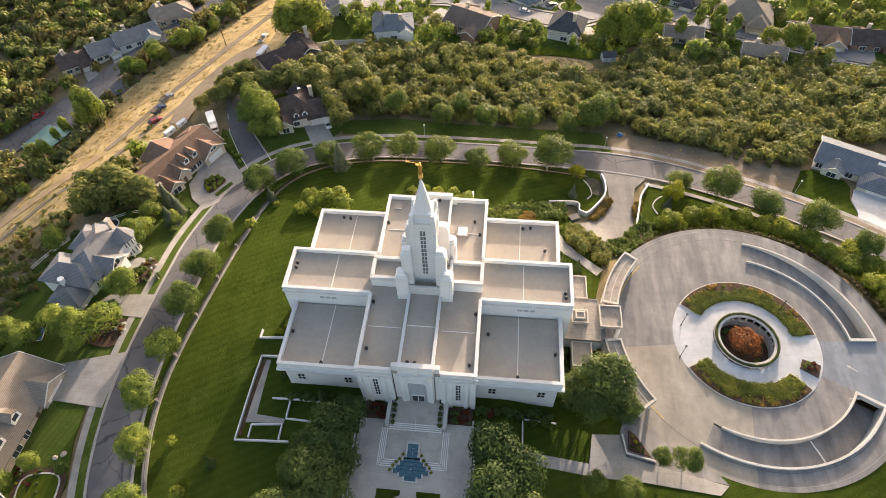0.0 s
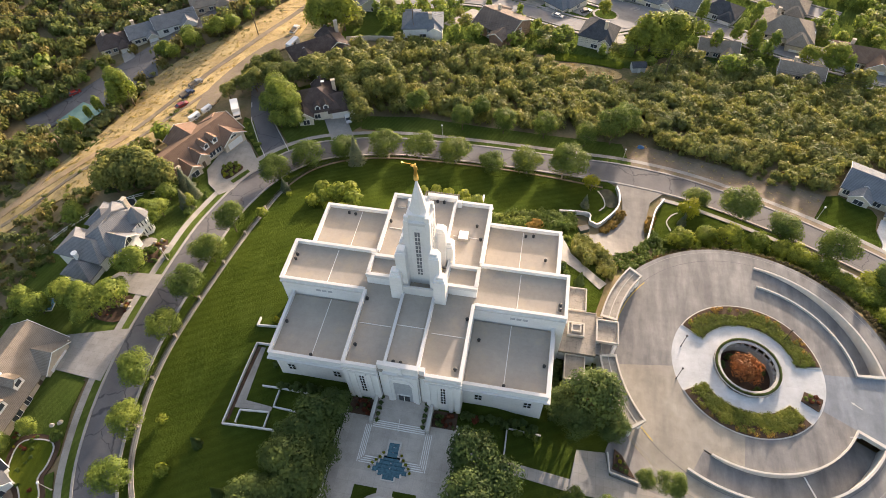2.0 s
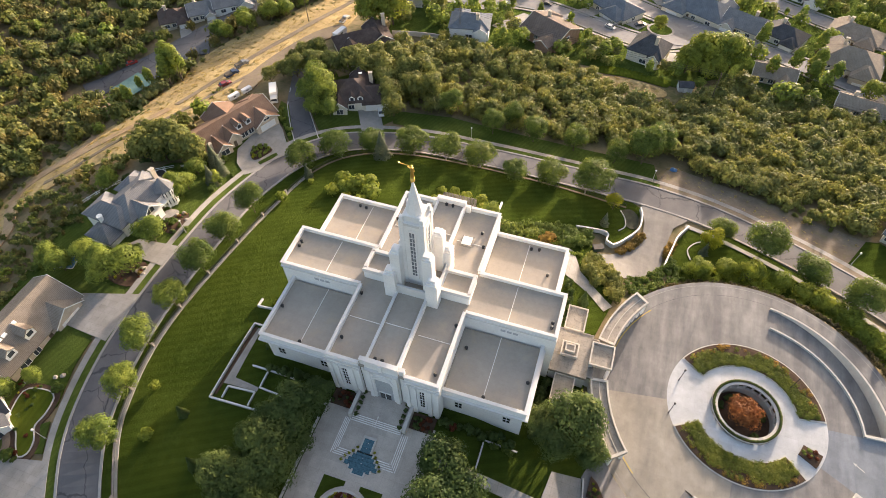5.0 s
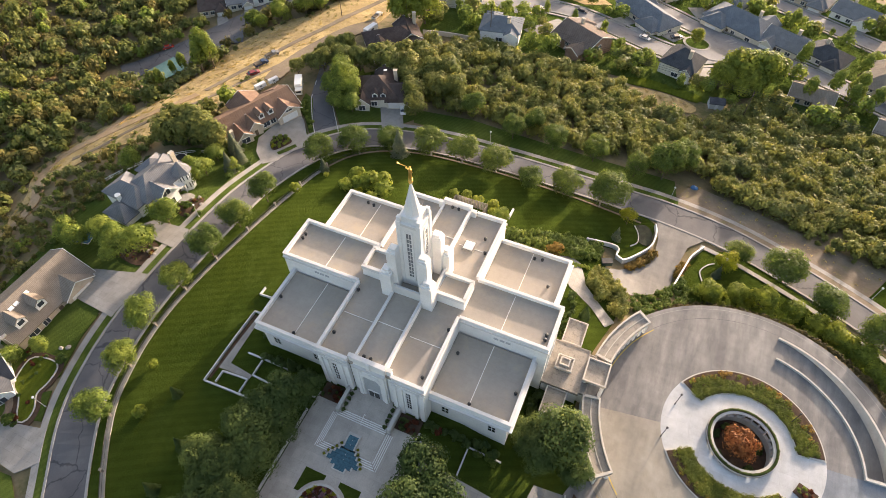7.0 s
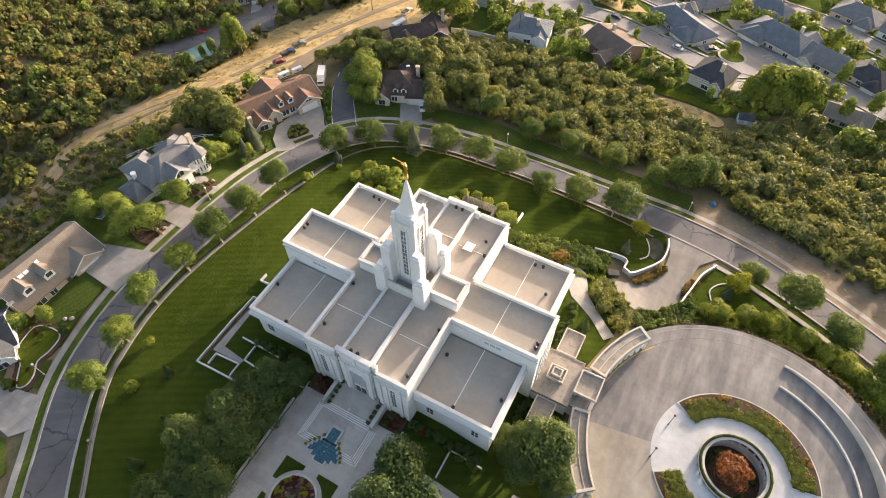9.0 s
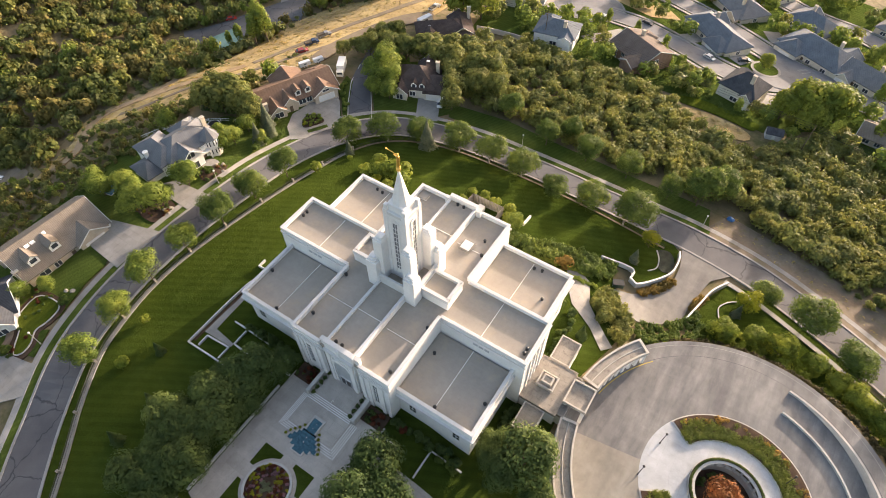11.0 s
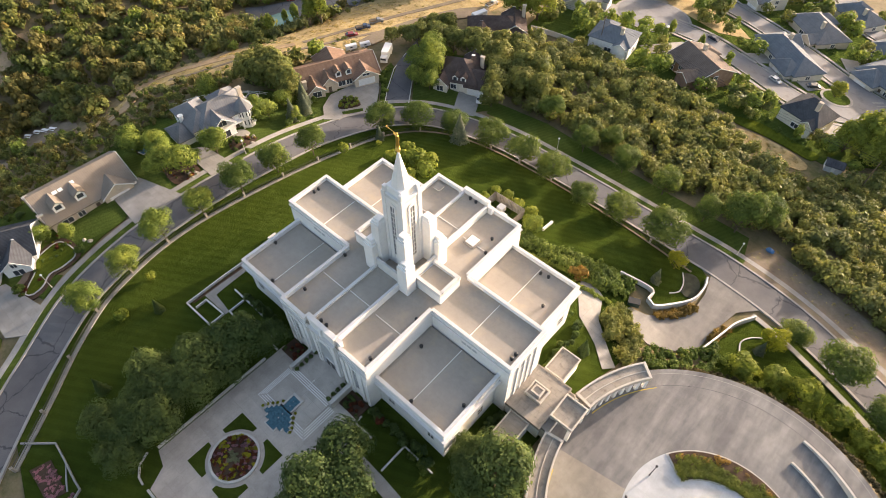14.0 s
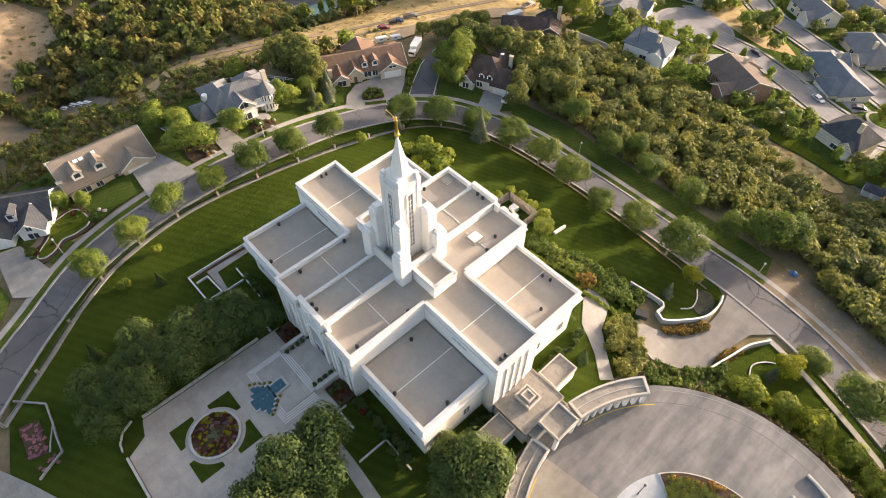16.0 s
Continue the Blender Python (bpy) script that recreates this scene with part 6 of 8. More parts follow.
for line in (LOWER, CROSS, FAR_STREET):
    band("road", line, -4.6, 4.6, 0.30 if line is LOWER else 0.325, OLD_ASPHALT, "grey asphalt street between the lower houses", "road", 0.5)
    for d0, d1 in ((4.6, 5.1), (-5.1, -4.6), (6.2, 7.5), (-7.5, -6.2)):
        band("pavement", line, d0, d1, 0.37 if line is LOWER else 0.39, WALKWAY, "concrete kerb and pavement of a lower street", "pavement", 0.5)
sheet("cul_de_sac", arc(-33, 175.5, 14.5, 0, 345, 15), 0.36, OLD_ASPHALT, "round asphalt end of the lower street", "road", 3.0)
sheet("cul_de_sac_kerb", arc(-33, 175.5, 15.6, 0, 345, 15), 0.25, WALKWAY, "concrete kerb round the end of the lower street", "kerb", 3.0)
sheet("cul_de_sac", arc(47, 171.5, 10.0, 0, 345, 15), 0.42, OLD_ASPHALT, "small asphalt turning loop", "road", 3.0)
sheet("loop_island", arc(41.5, 172.5, 5.6, 0, 345, 15), 0.50, WALKWAY, "concrete kerb of a planted loop island", "kerb", 2.0)
sheet("loop_island", arc(41.5, 172.5, 4.6, 0, 345, 15), 0.56, YARD, "planted island in a turning loop", "lawn", 2.0)
for x, y, r, lx, ly in ((-16.5, 154, 62, 6, 20), (10, 176, 50, 7, 12), (46, 151, 20, 7, 8), (40, 203, 30, 10, 9), (124, 158, 80, 7, 12), (136, 140, 80, 5, 12), (-48, 166, 10, 10, 7), (-40, 190, 60, 8, 10), (150, 143, 80, 5, 10), (66, 183.5, 62, 9, 8), (32, 174, 60, 6, 8)):
    c, s = math.cos(radians(r)), math.sin(radians(r))
    sheet("driveway", [(x + c * u - s * v, y + s * u + c * v) for u, v in ((-ly / 2, -lx / 2), (ly / 2, -lx / 2), (ly / 2, lx / 2), (-ly / 2, lx / 2))], 0.24, WALKWAY, "concrete driveway", "driveway", 3.0)
# dry trail over the hill
TRAIL = spline([(-125.8, -14), (-128, -2), (-137, 7), (-141, 14.5), (-138, 22.5), (-131, 31.5), (-122, 42), (-115, 52.5), (-110.7, 64), (-106, 84), (-102, 100), (-96, 116), (-91, 132), (-86, 150), (-83, 170), (-78, 215)], 3.0)
TRAIL2 = spline([(-136, 26), (-133, 33), (-133, 41), (-143.7, 54.6), (-152, 66)], 3.0)
TRAIL3 = spline([(-133, 18), (-126, 24.5), (-119, 36), (-111, 46), (-105, 58), (-99, 73), (-95, 84)], 3.0)
SLOPE = spline([(-145, 10), (-142, 24), (-137, 37), (-131, 48), (-128, 60), (-127.5, 70), (-126.5, 87), (-127, 99), (-119, 117), (-111, 124), (-104, 143), (-91, 170), (-84, 215), (-70, 215), (-80, 168), (-78, 135), (-79, 119), (-86.5, 105), (-91, 83), (-90, 73), (-95, 58), (-98, 45), (-106, 34), (-116, 26), (-126, 18), (-132, 8), (-130, -6), (-124, -16), (-129, -17), (-137, 2)], 4.0, True)
sheet("dry_slope", SLOPE, 0.12, STRAW, "straw-coloured dry grass slope along a hillside track", "ground", 3.0)
band("track", [p for p in TRAIL if p[1] > 58], -1.3, 1.3, 0.24, DIRT, "bare dirt track along the hill", "track", 0.5)
band("track", [p for p in TRAIL if p[1] < 60.5], -1.9, 1.9, 0.24, TAN, "wide eroded track down the hill", "track", 0.5)
band("track", TRAIL2, -1.7, 1.7, 0.24, TAN, "bare dirt track down to the valley", "track", 0.5)
band("track", TRAIL3, -0.9, 0.9, 0.24, DIRT, "narrow bare rut along the hill", "track", 0.5)
for pts in ([(-230, -34), (-216, -18), (-201, -9), (-191, -13), (-184, -27), (-177, -38), (-185, -50), (-225, -64)], [(-207, -3), (-207, 15), (-195, 15), (-195, 1)]):
    sheet("eroded_slope", spline(pts, 3.0, True), 0.15, TAN, "eroded tan earth slope with sparse grass", "ground", 3.0)
sheet("stream_bed", spline([(-166, -46), (-152, -38), (-138, -35), (-134, -42), (-140, -50), (-152, -53)], 3.0, True), 0.15, DIRT, "stony dry stream bed", "ground", 3.0)
sheet("picnic_ground", spline([(-163, -27), (-160, -19), (-148, -13), (-138, -15), (-142, -23), (-152, -29)], 3.0, True), 0.2, DIRT, "gravel picnic ground below the hill", "ground", 2.0)
sheet("parking_lot", [(-154, 88), (-142, 79), (-135, 81.5), (-133.6, 98), (-126.5, 99.5), (-135, 112), (-142, 114), (-152, 102)], 0.22, ASPHALT, "asphalt parking lot in the valley", "road", 3.0)
sheet("dirt_lot", spline([(-93.5, 71), (-96, 84), (-94, 101), (-88, 118), (-80, 127), (-77, 121), (-81, 113), (-87, 103), (-88.5, 84), (-88, 71)], 3.0, True), 0.3, DIRT, "bare dirt lot beside the track", "ground", 3.0)
WESTROAD = spline([(-168, 72), (-160, 84), (-149, 102), (-141, 117), (-131, 135), (-119, 163), (-110, 200)], 4.0)
band("road", WESTROAD, -5.5, 5.5, 0.25, ASPHALT, "asphalt road in the valley beyond the hill", "road", 0.5)
TEAL = surface("court_teal", (0.10, 0.20, 0.19), (0.16, 0.27, 0.25), 0.3, 4, 0.8)
sheet("court", [(-160, 76), (-154, 87), (-139, 80), (-144, 69)], 0.5, TEAL, "faded teal sports court", "court", 3.0)
sheet("yard", [(-152, 66), (-145, 67), (-122, 58), (-124, 51), (-138, 56)], 0.12, YARD, "green yard by the court", "lawn", 3.0)

# yards of the hillside houses
MAT_BLUE = surface("blue_mat", (0.035, 0.10, 0.16), (0.055, 0.14, 0.21), 0.8, 6.0, 0.6, bumps=0.1)
mat = thing("play_mat", "blue rectangular play mat on a low frame in a yard", "play mat", pose(-91.5, -11.0, gh(-91.5, -11.0) + 0.1, 0, 0, 12))
part_box("mat", -2.6, 2.6, -1.7, 1.7, 0.5, 0.56, MAT_BLUE, mat)
for sx in (-1, 1):
    part_box("rail", *sorted((sx * 2.6, sx * 2.75)), -1.85, 1.85, 0.44, 0.6, KERB, mat)
    part_box("rail", -2.6, 2.6, *sorted((sx * 1.7, sx * 1.85)), 0.44, 0.6, KERB, mat)
    for sy in (-1, 1):
        part_box("leg", sx * 2.6 - 0.05, sx * 2.6 + 0.05, sy * 1.75 - 0.05, sy * 1.75 + 0.05, -0.4, 0.45, KERB, mat)
ROCK = surface("pale_rock", (0.30, 0.27, 0.23), (0.46, 0.42, 0.37), 0.8, 4.0, 0.9, bumps=0.5, distance=0.05)
for x, y, size in ((-70.9, -7.2, 0.8), (-71.8, -8.3, 0.6), (-69.9, -8.6, 0.5), (-70.6, 10.6, 0.55), (-72.6, 12.4, 0.6), (-74.0, 11.2, 0.5), (-77.6, -40.2, 0.6), (-76.4, -39.2, 0.5), (-70.2, -36.8, 0.6), (-71.6, -37.6, 0.5)):
    bm = bmesh.new()
    bmesh.ops.create_icosphere(bm, subdivisions=2, radius=size, matrix=Matrix.Diagonal((1.2, 0.9, 0.7, 1)))
    for v in bm.verts:
        v.co += 0.3 * size * noise.noise_vector(v.co * 1.7 / size + Vector((x, y, 0)))
    rock = finish("boulder", bm, ROCK)
    rock.matrix_basis = pose(x, y, gh(x, y) + 0.25 * size, 0, 0, x * 40)
    tagged(rock, "pale weathered boulder in a front yard bed", "boulder", "yard boulders")
sheet("patio", arc(-75.2, 10.4, 2.3, 0, 345, 15), 0.12, WALKWAY, "round paved patio before a house", "patio", 1.0)
def rail_fence(label, line, mat, height, gap, group=""):
    ob = thing("rail_fence", label, "fence", group=group)
    pts = spline(line, gap)
    for p, q in zip(pts, pts[1:]):
        a, b = Vector((*p, gh(*p))), Vector((*q, gh(*q)))
        part_box("post", a.x - 0.09, a.x + 0.09, a.y - 0.09, a.y + 0.09, a.z - 0.4, a.z + height + 0.1, mat, ob)
        for k in (0.4, 0.9):
            bm = bmesh.new()
            d = b - a
            box(bm, 0, d.length, -0.04, 0.04, -0.09, 0.09, Matrix.Translation(a + Vector((0, 0, height * k))) @ d.to_track_quat("X", "Z").to_matrix().to_4x4())
            part("rail", bm, mat, ob)
rail_fence("white rail fence round a back garden", [(-107, 6), (-103, 13), (-98, 19.5), (-92, 24.5), (-86.7, 28.5), (-80, 30.5)], FRAME, 1.2, 2.6)
for line in ([(-58, 125), (-50, 127), (-40, 128), (-36.5, 126.5)], [(-37, 126.4), (-28, 126), (-19, 125.6)]):
    band("garden_wall", spline(line, 2.0), -0.18, 0.18, 1.7, KERB, "pale concrete garden wall above the woods", "wall", 2.4)
for x, y, r in ((-158.8, -22.5, 30), (-155.6, -20.6, 30), (-152.6, -18.8, 30), (-160.5, -25.4, 30)):
    t = thing("picnic_table", "pale picnic table on gravel", "table", pose(x, y, gh(x, y) + 0.2, 0, 0, r), group="picnic tables")
    part_box("tabletop", -1.2, 1.2, -0.42, 0.42, 0.68, 0.75, FRAME, t, bevel=0.02)
    for s in (-1, 1):
        part_box("bench", -1.2, 1.2, *sorted((s * 0.62, s * 0.9)), 0.4, 0.45, FRAME, t)
        part_box("leg", s * 0.8 - 0.05, s * 0.8 + 0.05, -0.8, 0.8, 0.3, 0.4, KERB, t)
        part_box("leg", s * 0.8 - 0.06, s * 0.8 + 0.06, -0.1, 0.1, -0.1, 0.7, KERB, t)
tramp = thing("trampoline", "round black trampoline on a lawn", "trampoline", pose(-88.6, 23.6, gh(-88.6, 23.6) + 0.1))
bm = bmesh.new()
tube(bm, 0, 0, 0.78, 0.83, 1.6, 1.6, 24)
part("mat", bm, BLACK, tramp)
for k in range(6):
    bm = bmesh.new()
    tube(bm, 1.75 * math.cos(k * math.tau / 6), 1.75 * math.sin(k * math.tau / 6), -0.2, 0.85, 0.04, 0.04, 6)
    part("leg", bm, KERB, tramp)
bm = bmesh.new()
for k in range(24):
    a, b = math.tau * k / 24, math.tau * (k + 1) / 24
    v = [bm.verts.new((r * math.cos(t), r * math.sin(t), z)) for t in (a, b) for r, z in ((1.6, 0.88), (1.95, 0.88), (1.95, 0.8), (1.6, 0.8))]
    for i in range(4):
        bm.faces.new((v[i], v[(i + 1) % 4], v[(i + 1) % 4 + 4], v[i + 4]))
part("rim", bm, KERB, tramp, "grey padded rim")
sheet("yard", [(-70.6, -62), (-70.6, 33), (-78, 34), (-90, 30), (-104, 10), (-102, -30), (-98, -62)], 0.05, YARD, "shaded garden ground round the hillside houses", "lawn", 3.0)
for pts in ([(-70.6, 31), (-65, 36), (-62, 44), (-64, 52), (-72, 60), (-80, 60), (-90, 44), (-82, 33)], [(-45, 63), (-58, 64), (-66, 74), (-70, 84), (-58, 96), (-40, 88), (-37.5, 74)]):
    sheet("yard", pts, 0.05, YARD, "green garden ground under the trees", "lawn", 3.0)
# stone edging and paths in the front yards
_loop = spline([(-75.1, -48.0), (-76.4, -43.7), (-75.5, -41.5), (-71.0, -40.6), (-68.6, -41.6), (-68.0, -45.1), (-68.4, -47.8), (-66.4, -50.4), (-66.0, -52.9), (-67.4, -54.0), (-69.4, -52.3), (-71.6, -49.9)], 0.8, True)
sheet("bed", spline([(-76.2, -48.4), (-77.6, -43.4), (-76.0, -40.3), (-70.4, -39.6), (-67.6, -40.8), (-67.0, -45.2), (-67.4, -47.4), (-65.2, -50.2), (-64.8, -53.6), (-67.2, -55.3), (-70.4, -53.6), (-72.8, -50.8)], 1.0, True), 0.2, MULCH, "planted mulch bed round a small front lawn", "bed", 1.0)
sheet("yard", _loop, 0.3, LIMELAWN, "small kidney-shaped front lawn", "lawn", 1.2)
band("edging", _loop + _loop[:1], -0.13, 0.13, 0.42, KERB, "pale stone edging round a front lawn", "edging", 0.5)
PAVER = surface("brown_pavers", (0.17, 0.13, 0.10), (0.25, 0.20, 0.155), 0.5, 5.0, 0.85, grain=0.2, blocks=(0.5, 0.25, True), joint=0.8)
band("path", spline([(-71.2, -56.4), (-71.3, -53.4), (-73.2, -51.2), (-76.2, -50.6)], 0.8), -0.8, 0.8, 0.3, PAVER, "curved brown paver path to a front door", "path", 0.5)
for pts in ([(-70.4, -12.6), (-78, -12), (-77, -6), (-70.2, -6)], [(-70.5, 5), (-74.5, 5.5), (-75, 9), (-71.5, 13), (-70.3, 11)]):
    sheet("bed", spline(pts, 1.5, True), 0.22, MULCH, "planted mulch bed in a front yard", "bed", 1.5)
for line in ([(38.6, 55.5), (40.1, 53), (40.6, 49.8), (39.1, 47.5)], [(58.4, 43.8), (57.5, 47), (59, 49.9), (60.7, 51.2)]):
    band("edging", spline(line, 0.8), -0.14, 0.14, 0.3, KERB, "pale curved lawn edging", "edging", 0.5)
sheet("bed", spline([(38.9, 55.5), (40.5, 53), (40.9, 50), (43.6, 50), (43.8, 54.5), (41.5, 57)], 1.0, True), 0.2, DARKBED, "dark planted bed inside the garden wall, shade painted into its soil", "bed", 1.0)
band("garden_wall", spline([(6.9, 40), (6.9, 44.3)], 1.0), -0.25, 0.25, 0.9, COPING, "short white garden wall behind the temple", "wall", 1.6)

shed = thing("shed", "small dark grey garden shed below the woods", "shed", pose(53, 129.6, gh(53, 129.6), 0, 0, 12))
part_box("wall", -2.4, 2.4, -1.8, 1.8, -1, 2.3, SIDING, shed)
bm = bmesh.new()
roof_shell(bm, 0, 0, 4.8, 3.6, 2.3, "x", 0.5, False, 0.3, 0.15)
part("roof", bm, ROOF_BLACK, shed)
part_box("door", -0.5, 0.5, -1.86, -1.78, 0, 2.0, FRAME, shed)

# ---- plants ----
RNG = np.random.default_rng(7)


def unit(n):
    v = RNG.normal(size=(n, 3))
    return v / np.linalg.norm(v, axis=1)[:, None]


def cards(points, normals, size):
    """Leaf clumps: small quads at points, turned roughly to their normals."""
    n = len(points)
    nr = normals + 0.24 * unit(n)
    nr /= np.linalg.norm(nr, axis=1)[:, None]
    t = np.cross(nr, unit(n))
    t /= np.linalg.norm(t, axis=1)[:, None] + 1e-9
    b = np.cross(nr, t)
    s = (size * RNG.uniform(0.55, 1.3, n))[:, None]
    k = RNG.uniform(0.55, 1.0, n)[:, None]
    return np.stack([points - t * s - b * s * k, points + t * s * 0.7 - b * s * k * 0.8, points + t * s + b * s * k, points - t * s * 0.8 + b * s * k * 0.9], 1)


def lobed(lobes, n, size, inner=0.12):
    """Clumps over a set of ellipsoid lobes (centre, radii), with some inside."""
    lobes = np.array(lobes, float)
    w = (lobes[:, 3] * lobes[:, 5])
    pick = RNG.choice(len(lobes), n, p=w / w.sum())
    u = unit(n)
    u[:, 2] = np.where(u[:, 2] < -0.45, -u[:, 2], u[:, 2])
    r = RNG.uniform(0.74, 1.14, n)
    r = np.where(RNG.random(n) < inner, r * 0.6, r)
    return cards(lobes[pick, :3] + u * lobes[pick, 3:] * r[:, None], u, size)


def crown_lobes(radius, z0, z1, count, spread=0.62):
    h = z1 - z0
    out = [(0, 0, z0 + h * 0.52, radius * 0.72, radius * 0.72, h * 0.46)]
    for _ in range(count):
        a, e = RNG.uniform(0, math.tau), RNG.uniform(-0.5, 1.0)
        rr = radius * spread * math.sqrt(max(0.05, 1 - e * e * 0.75)) * RNG.uniform(0.8, 1.1)
        s = radius * RNG.uniform(0.3, 0.46)
        out.append((rr * math.cos(a), rr * math.sin(a), z0 + h * (0.5 + 0.34 * e), s, s, s * RNG.uniform(0.75, 1.0)))
    return out


def limb(bm, p, q, r0, r1, n=6):
    p, q = Vector(p), Vector(q)
    d = q - p
    m = Matrix.Translation(p) @ d.to_track_quat("Z", "Y").to_matrix().to_4x4()
    lo = [bm.verts.new(m @ Vector((r0 * math.cos(math.tau * i / n), r0 * math.sin(math.tau * i / n), 0))) for i in range(n)]
    hi = [bm.verts.new(m @ Vector((r1 * math.cos(math.tau * i / n), r1 * math.sin(math.tau * i / n), d.length))) for i in range(n)]
    bm.faces.new(lo[::-1]), bm.faces.new(hi)
    for i in range(n):
        bm.faces.new((lo[i], lo[(i + 1) % n], hi[(i + 1) % n], hi[i]))


def make_tree(name, label, category, group, radius, z0, z1, leaf, n, size, trunk=0.18, lobes=11, cone=False):
    ob = thing(name, label, category, group=group)
    bm = bmesh.new()
    top = z1 * 0.6 if not cone else z1 * 0.95
    limb(bm, (0, 0, -0.6), (0.05, 0.03, top), trunk, trunk * 0.35, 8)
    if not cone:
        for i in range(5):
            a = math.tau * (i + RNG.uniform(-0.2, 0.2)) / 5
            h = z0 + (z1 - z0) * RNG.uniform(0.0, 0.2)
            limb(bm, (0, 0, h - 0.4), (radius * 0.6 * math.cos(a), radius * 0.6 * math.sin(a), h + radius * 0.6), trunk * 0.45, trunk * 0.12)
    part("trunk", bm, BARK, ob)
    if cone:
        t = RNG.random(n) ** 1.5
        a = RNG.uniform(0, math.tau, n)
        tier = 0.82 + 0.18 * np.sin(t * 46)
        r = radius * (1 - t) * tier * RNG.uniform(0.7, 1.08, n) * (1 + 0.13 * np.sin(a * 5 + t * 20)) + 0.04
        p = np.stack([r * np.cos(a), r * np.sin(a), z0 + (z1 - z0) * t - 0.12 * r], 1)
        q = cards(p, np.stack([np.cos(a), np.sin(a), 0.7 + 0 * a], 1), size)
    else:
        q = lobed(crown_lobes(radius, z0, z1, lobes), n, size)
    me = mesh_quads("crown", q, leaf)
    cr = new("crown", me)
    cr.parent = ob
    return ob


class Kind:
    """A few trees of a kind, copied in turn at new places, sizes and turns."""

    def __init__(self, *args, variants=3, **kw):
        self.args, self.kw, self.k, self.made, self.variants = args, kw, 0, [], variants

    def at(self, x, y, s=1.0, z=None, tall=1.0):
        h = gh(x, y) if z is None else z
        m = pose(x, y, h, 0, 0, RNG.uniform(0, 360)) @ Matrix.Diagonal((s, s, s * tall, 1))
        if len(self.made) < self.variants:
            ob = make_tree(*self.args, **self.kw)
            ob.matrix_basis = m
            self.made.append((ob, m))
        else:
            ob = self.made[self.k % self.variants][0]
            self.k += 1
            c = copy_thing(ob, Matrix.Identity(4))
            c.matrix_basis = m
            c.scale = c.scale


STREET_TREE = Kind("tree", "round-crowned green street tree beside the road", "tree", "street trees", 4.4, 1.7, 8.8, LEAF, 5600, 0.15, 0.18, 16)
YOUNG_STREET_TREE = Kind("tree", "bright yellow-green street tree beside the road", "tree", "street trees", 4.3, 1.7, 8.2, LEAF_HEDGE, 5400, 0.15, 0.17, 15)
SHADE_TREE = Kind("tree", "large dark green shade tree in the temple garden", "tree", "garden trees", 4.6, 1.8, 9.0, LEAF_DARK, 6000, 0.155, 0.26, 18)
YARD_TREE = Kind("tree", "leafy green tree in a house yard", "tree", "yard trees", 4.4, 1.0, 9.0, LEAF_HEDGE, 3400, 0.205, 0.2, 13)
OLIVE_TREE = Kind("tree", "olive-green broad tree on the hillside", "tree", "hillside trees", 5.0, 0.8, 9.5, LEAF_OLIVE, 2300, 0.285, 0.24, 12)
TALL_TREE = Kind("tree", "tall narrow poplar tree with green leaves", "tree", "poplars", 2.4, 0.8, 11.0, LEAF_HEDGE, 1500, 0.24, 0.2, 12)
BRIGHT_TREE = Kind("tree", "broad yellow-green tree below the woods", "tree", "bright trees", 4.6, 0.6, 9.4, LEAF_BRIGHT, 3000, 0.26, 0.26, 16)
LIME_TREE = Kind("tree", "yellow-green young tree in the lawn", "tree", "lime-coloured trees", 2.9, 0.8, 6.0, LEAF_LIME, 2200, 0.14, 0.12, 10)
SPRUCE = Kind("conifer", "blue-green spruce with a pointed crown", "conifer", "spruces", 2.2, 0.3, 7.5, LEAF_BLUE, 3200, 0.14, cone=True, variants=2)
CEDAR = Kind("conifer", "narrow dark green cedar on the lawn", "conifer", "cedars", 1.5, 0.2, 5.5, LEAF_DARK, 1500, 0.15, cone=True, variants=2)
SHRUB = Kind("shrub", "rounded green shrub beside the building", "shrub", "garden shrubs", 1.2, 0.0, 1.7, LEAF, 300, 0.185, 0.05, 7)
SHRUB_GREEN = Kind("shrub", "loose bright green shrub in a front yard", "shrub", "yard shrubs", 1.2, 0.0, 1.6, LEAF_HEDGE, 300, 0.185, 0.05, 7)
SHRUB_DARK = Kind("shrub", "dark green clipped garden shrub", "shrub", "garden shrubs", 1.2, 0.0, 1.6, LEAF_DARK, 300, 0.185, 0.05, 7)
SHRUB_RUST = Kind("shrub", "rust-coloured shrub in autumn leaf", "shrub", "autumn shrubs", 1.3, 0.0, 1.8, LEAF_RUST, 300, 0.195, 0.05, 7)
SHRUB_RED = Kind("shrub", "dark red-leaved shrub in a bed", "shrub", "red shrubs", 1.3, 0.0, 1.6, LEAF_RED, 300, 0.195, 0.05, 7)
SHRUB_OLIVE = Kind("shrub", "loose olive-green shrub on the lawn", "shrub", "lawn shrubs", 1.8, 0.0, 2.6, LEAF_BANK, 520, 0.2, 0.06, 9)
HEDGE_TREE = Kind("tree", "bushy bright green tree on the drive bank", "tree", "bank trees", 3.5, 0.2, 5.6, LEAF_BANK, 2600, 0.175, 0.14, 13)
SHRUB_LIME = Kind("shrub", "small yellow-green shrub in a bed", "shrub", "yellow shrubs", 1.1, 0.0, 1.5, LEAF_LIME, 300, 0.185, 0.05, 6)

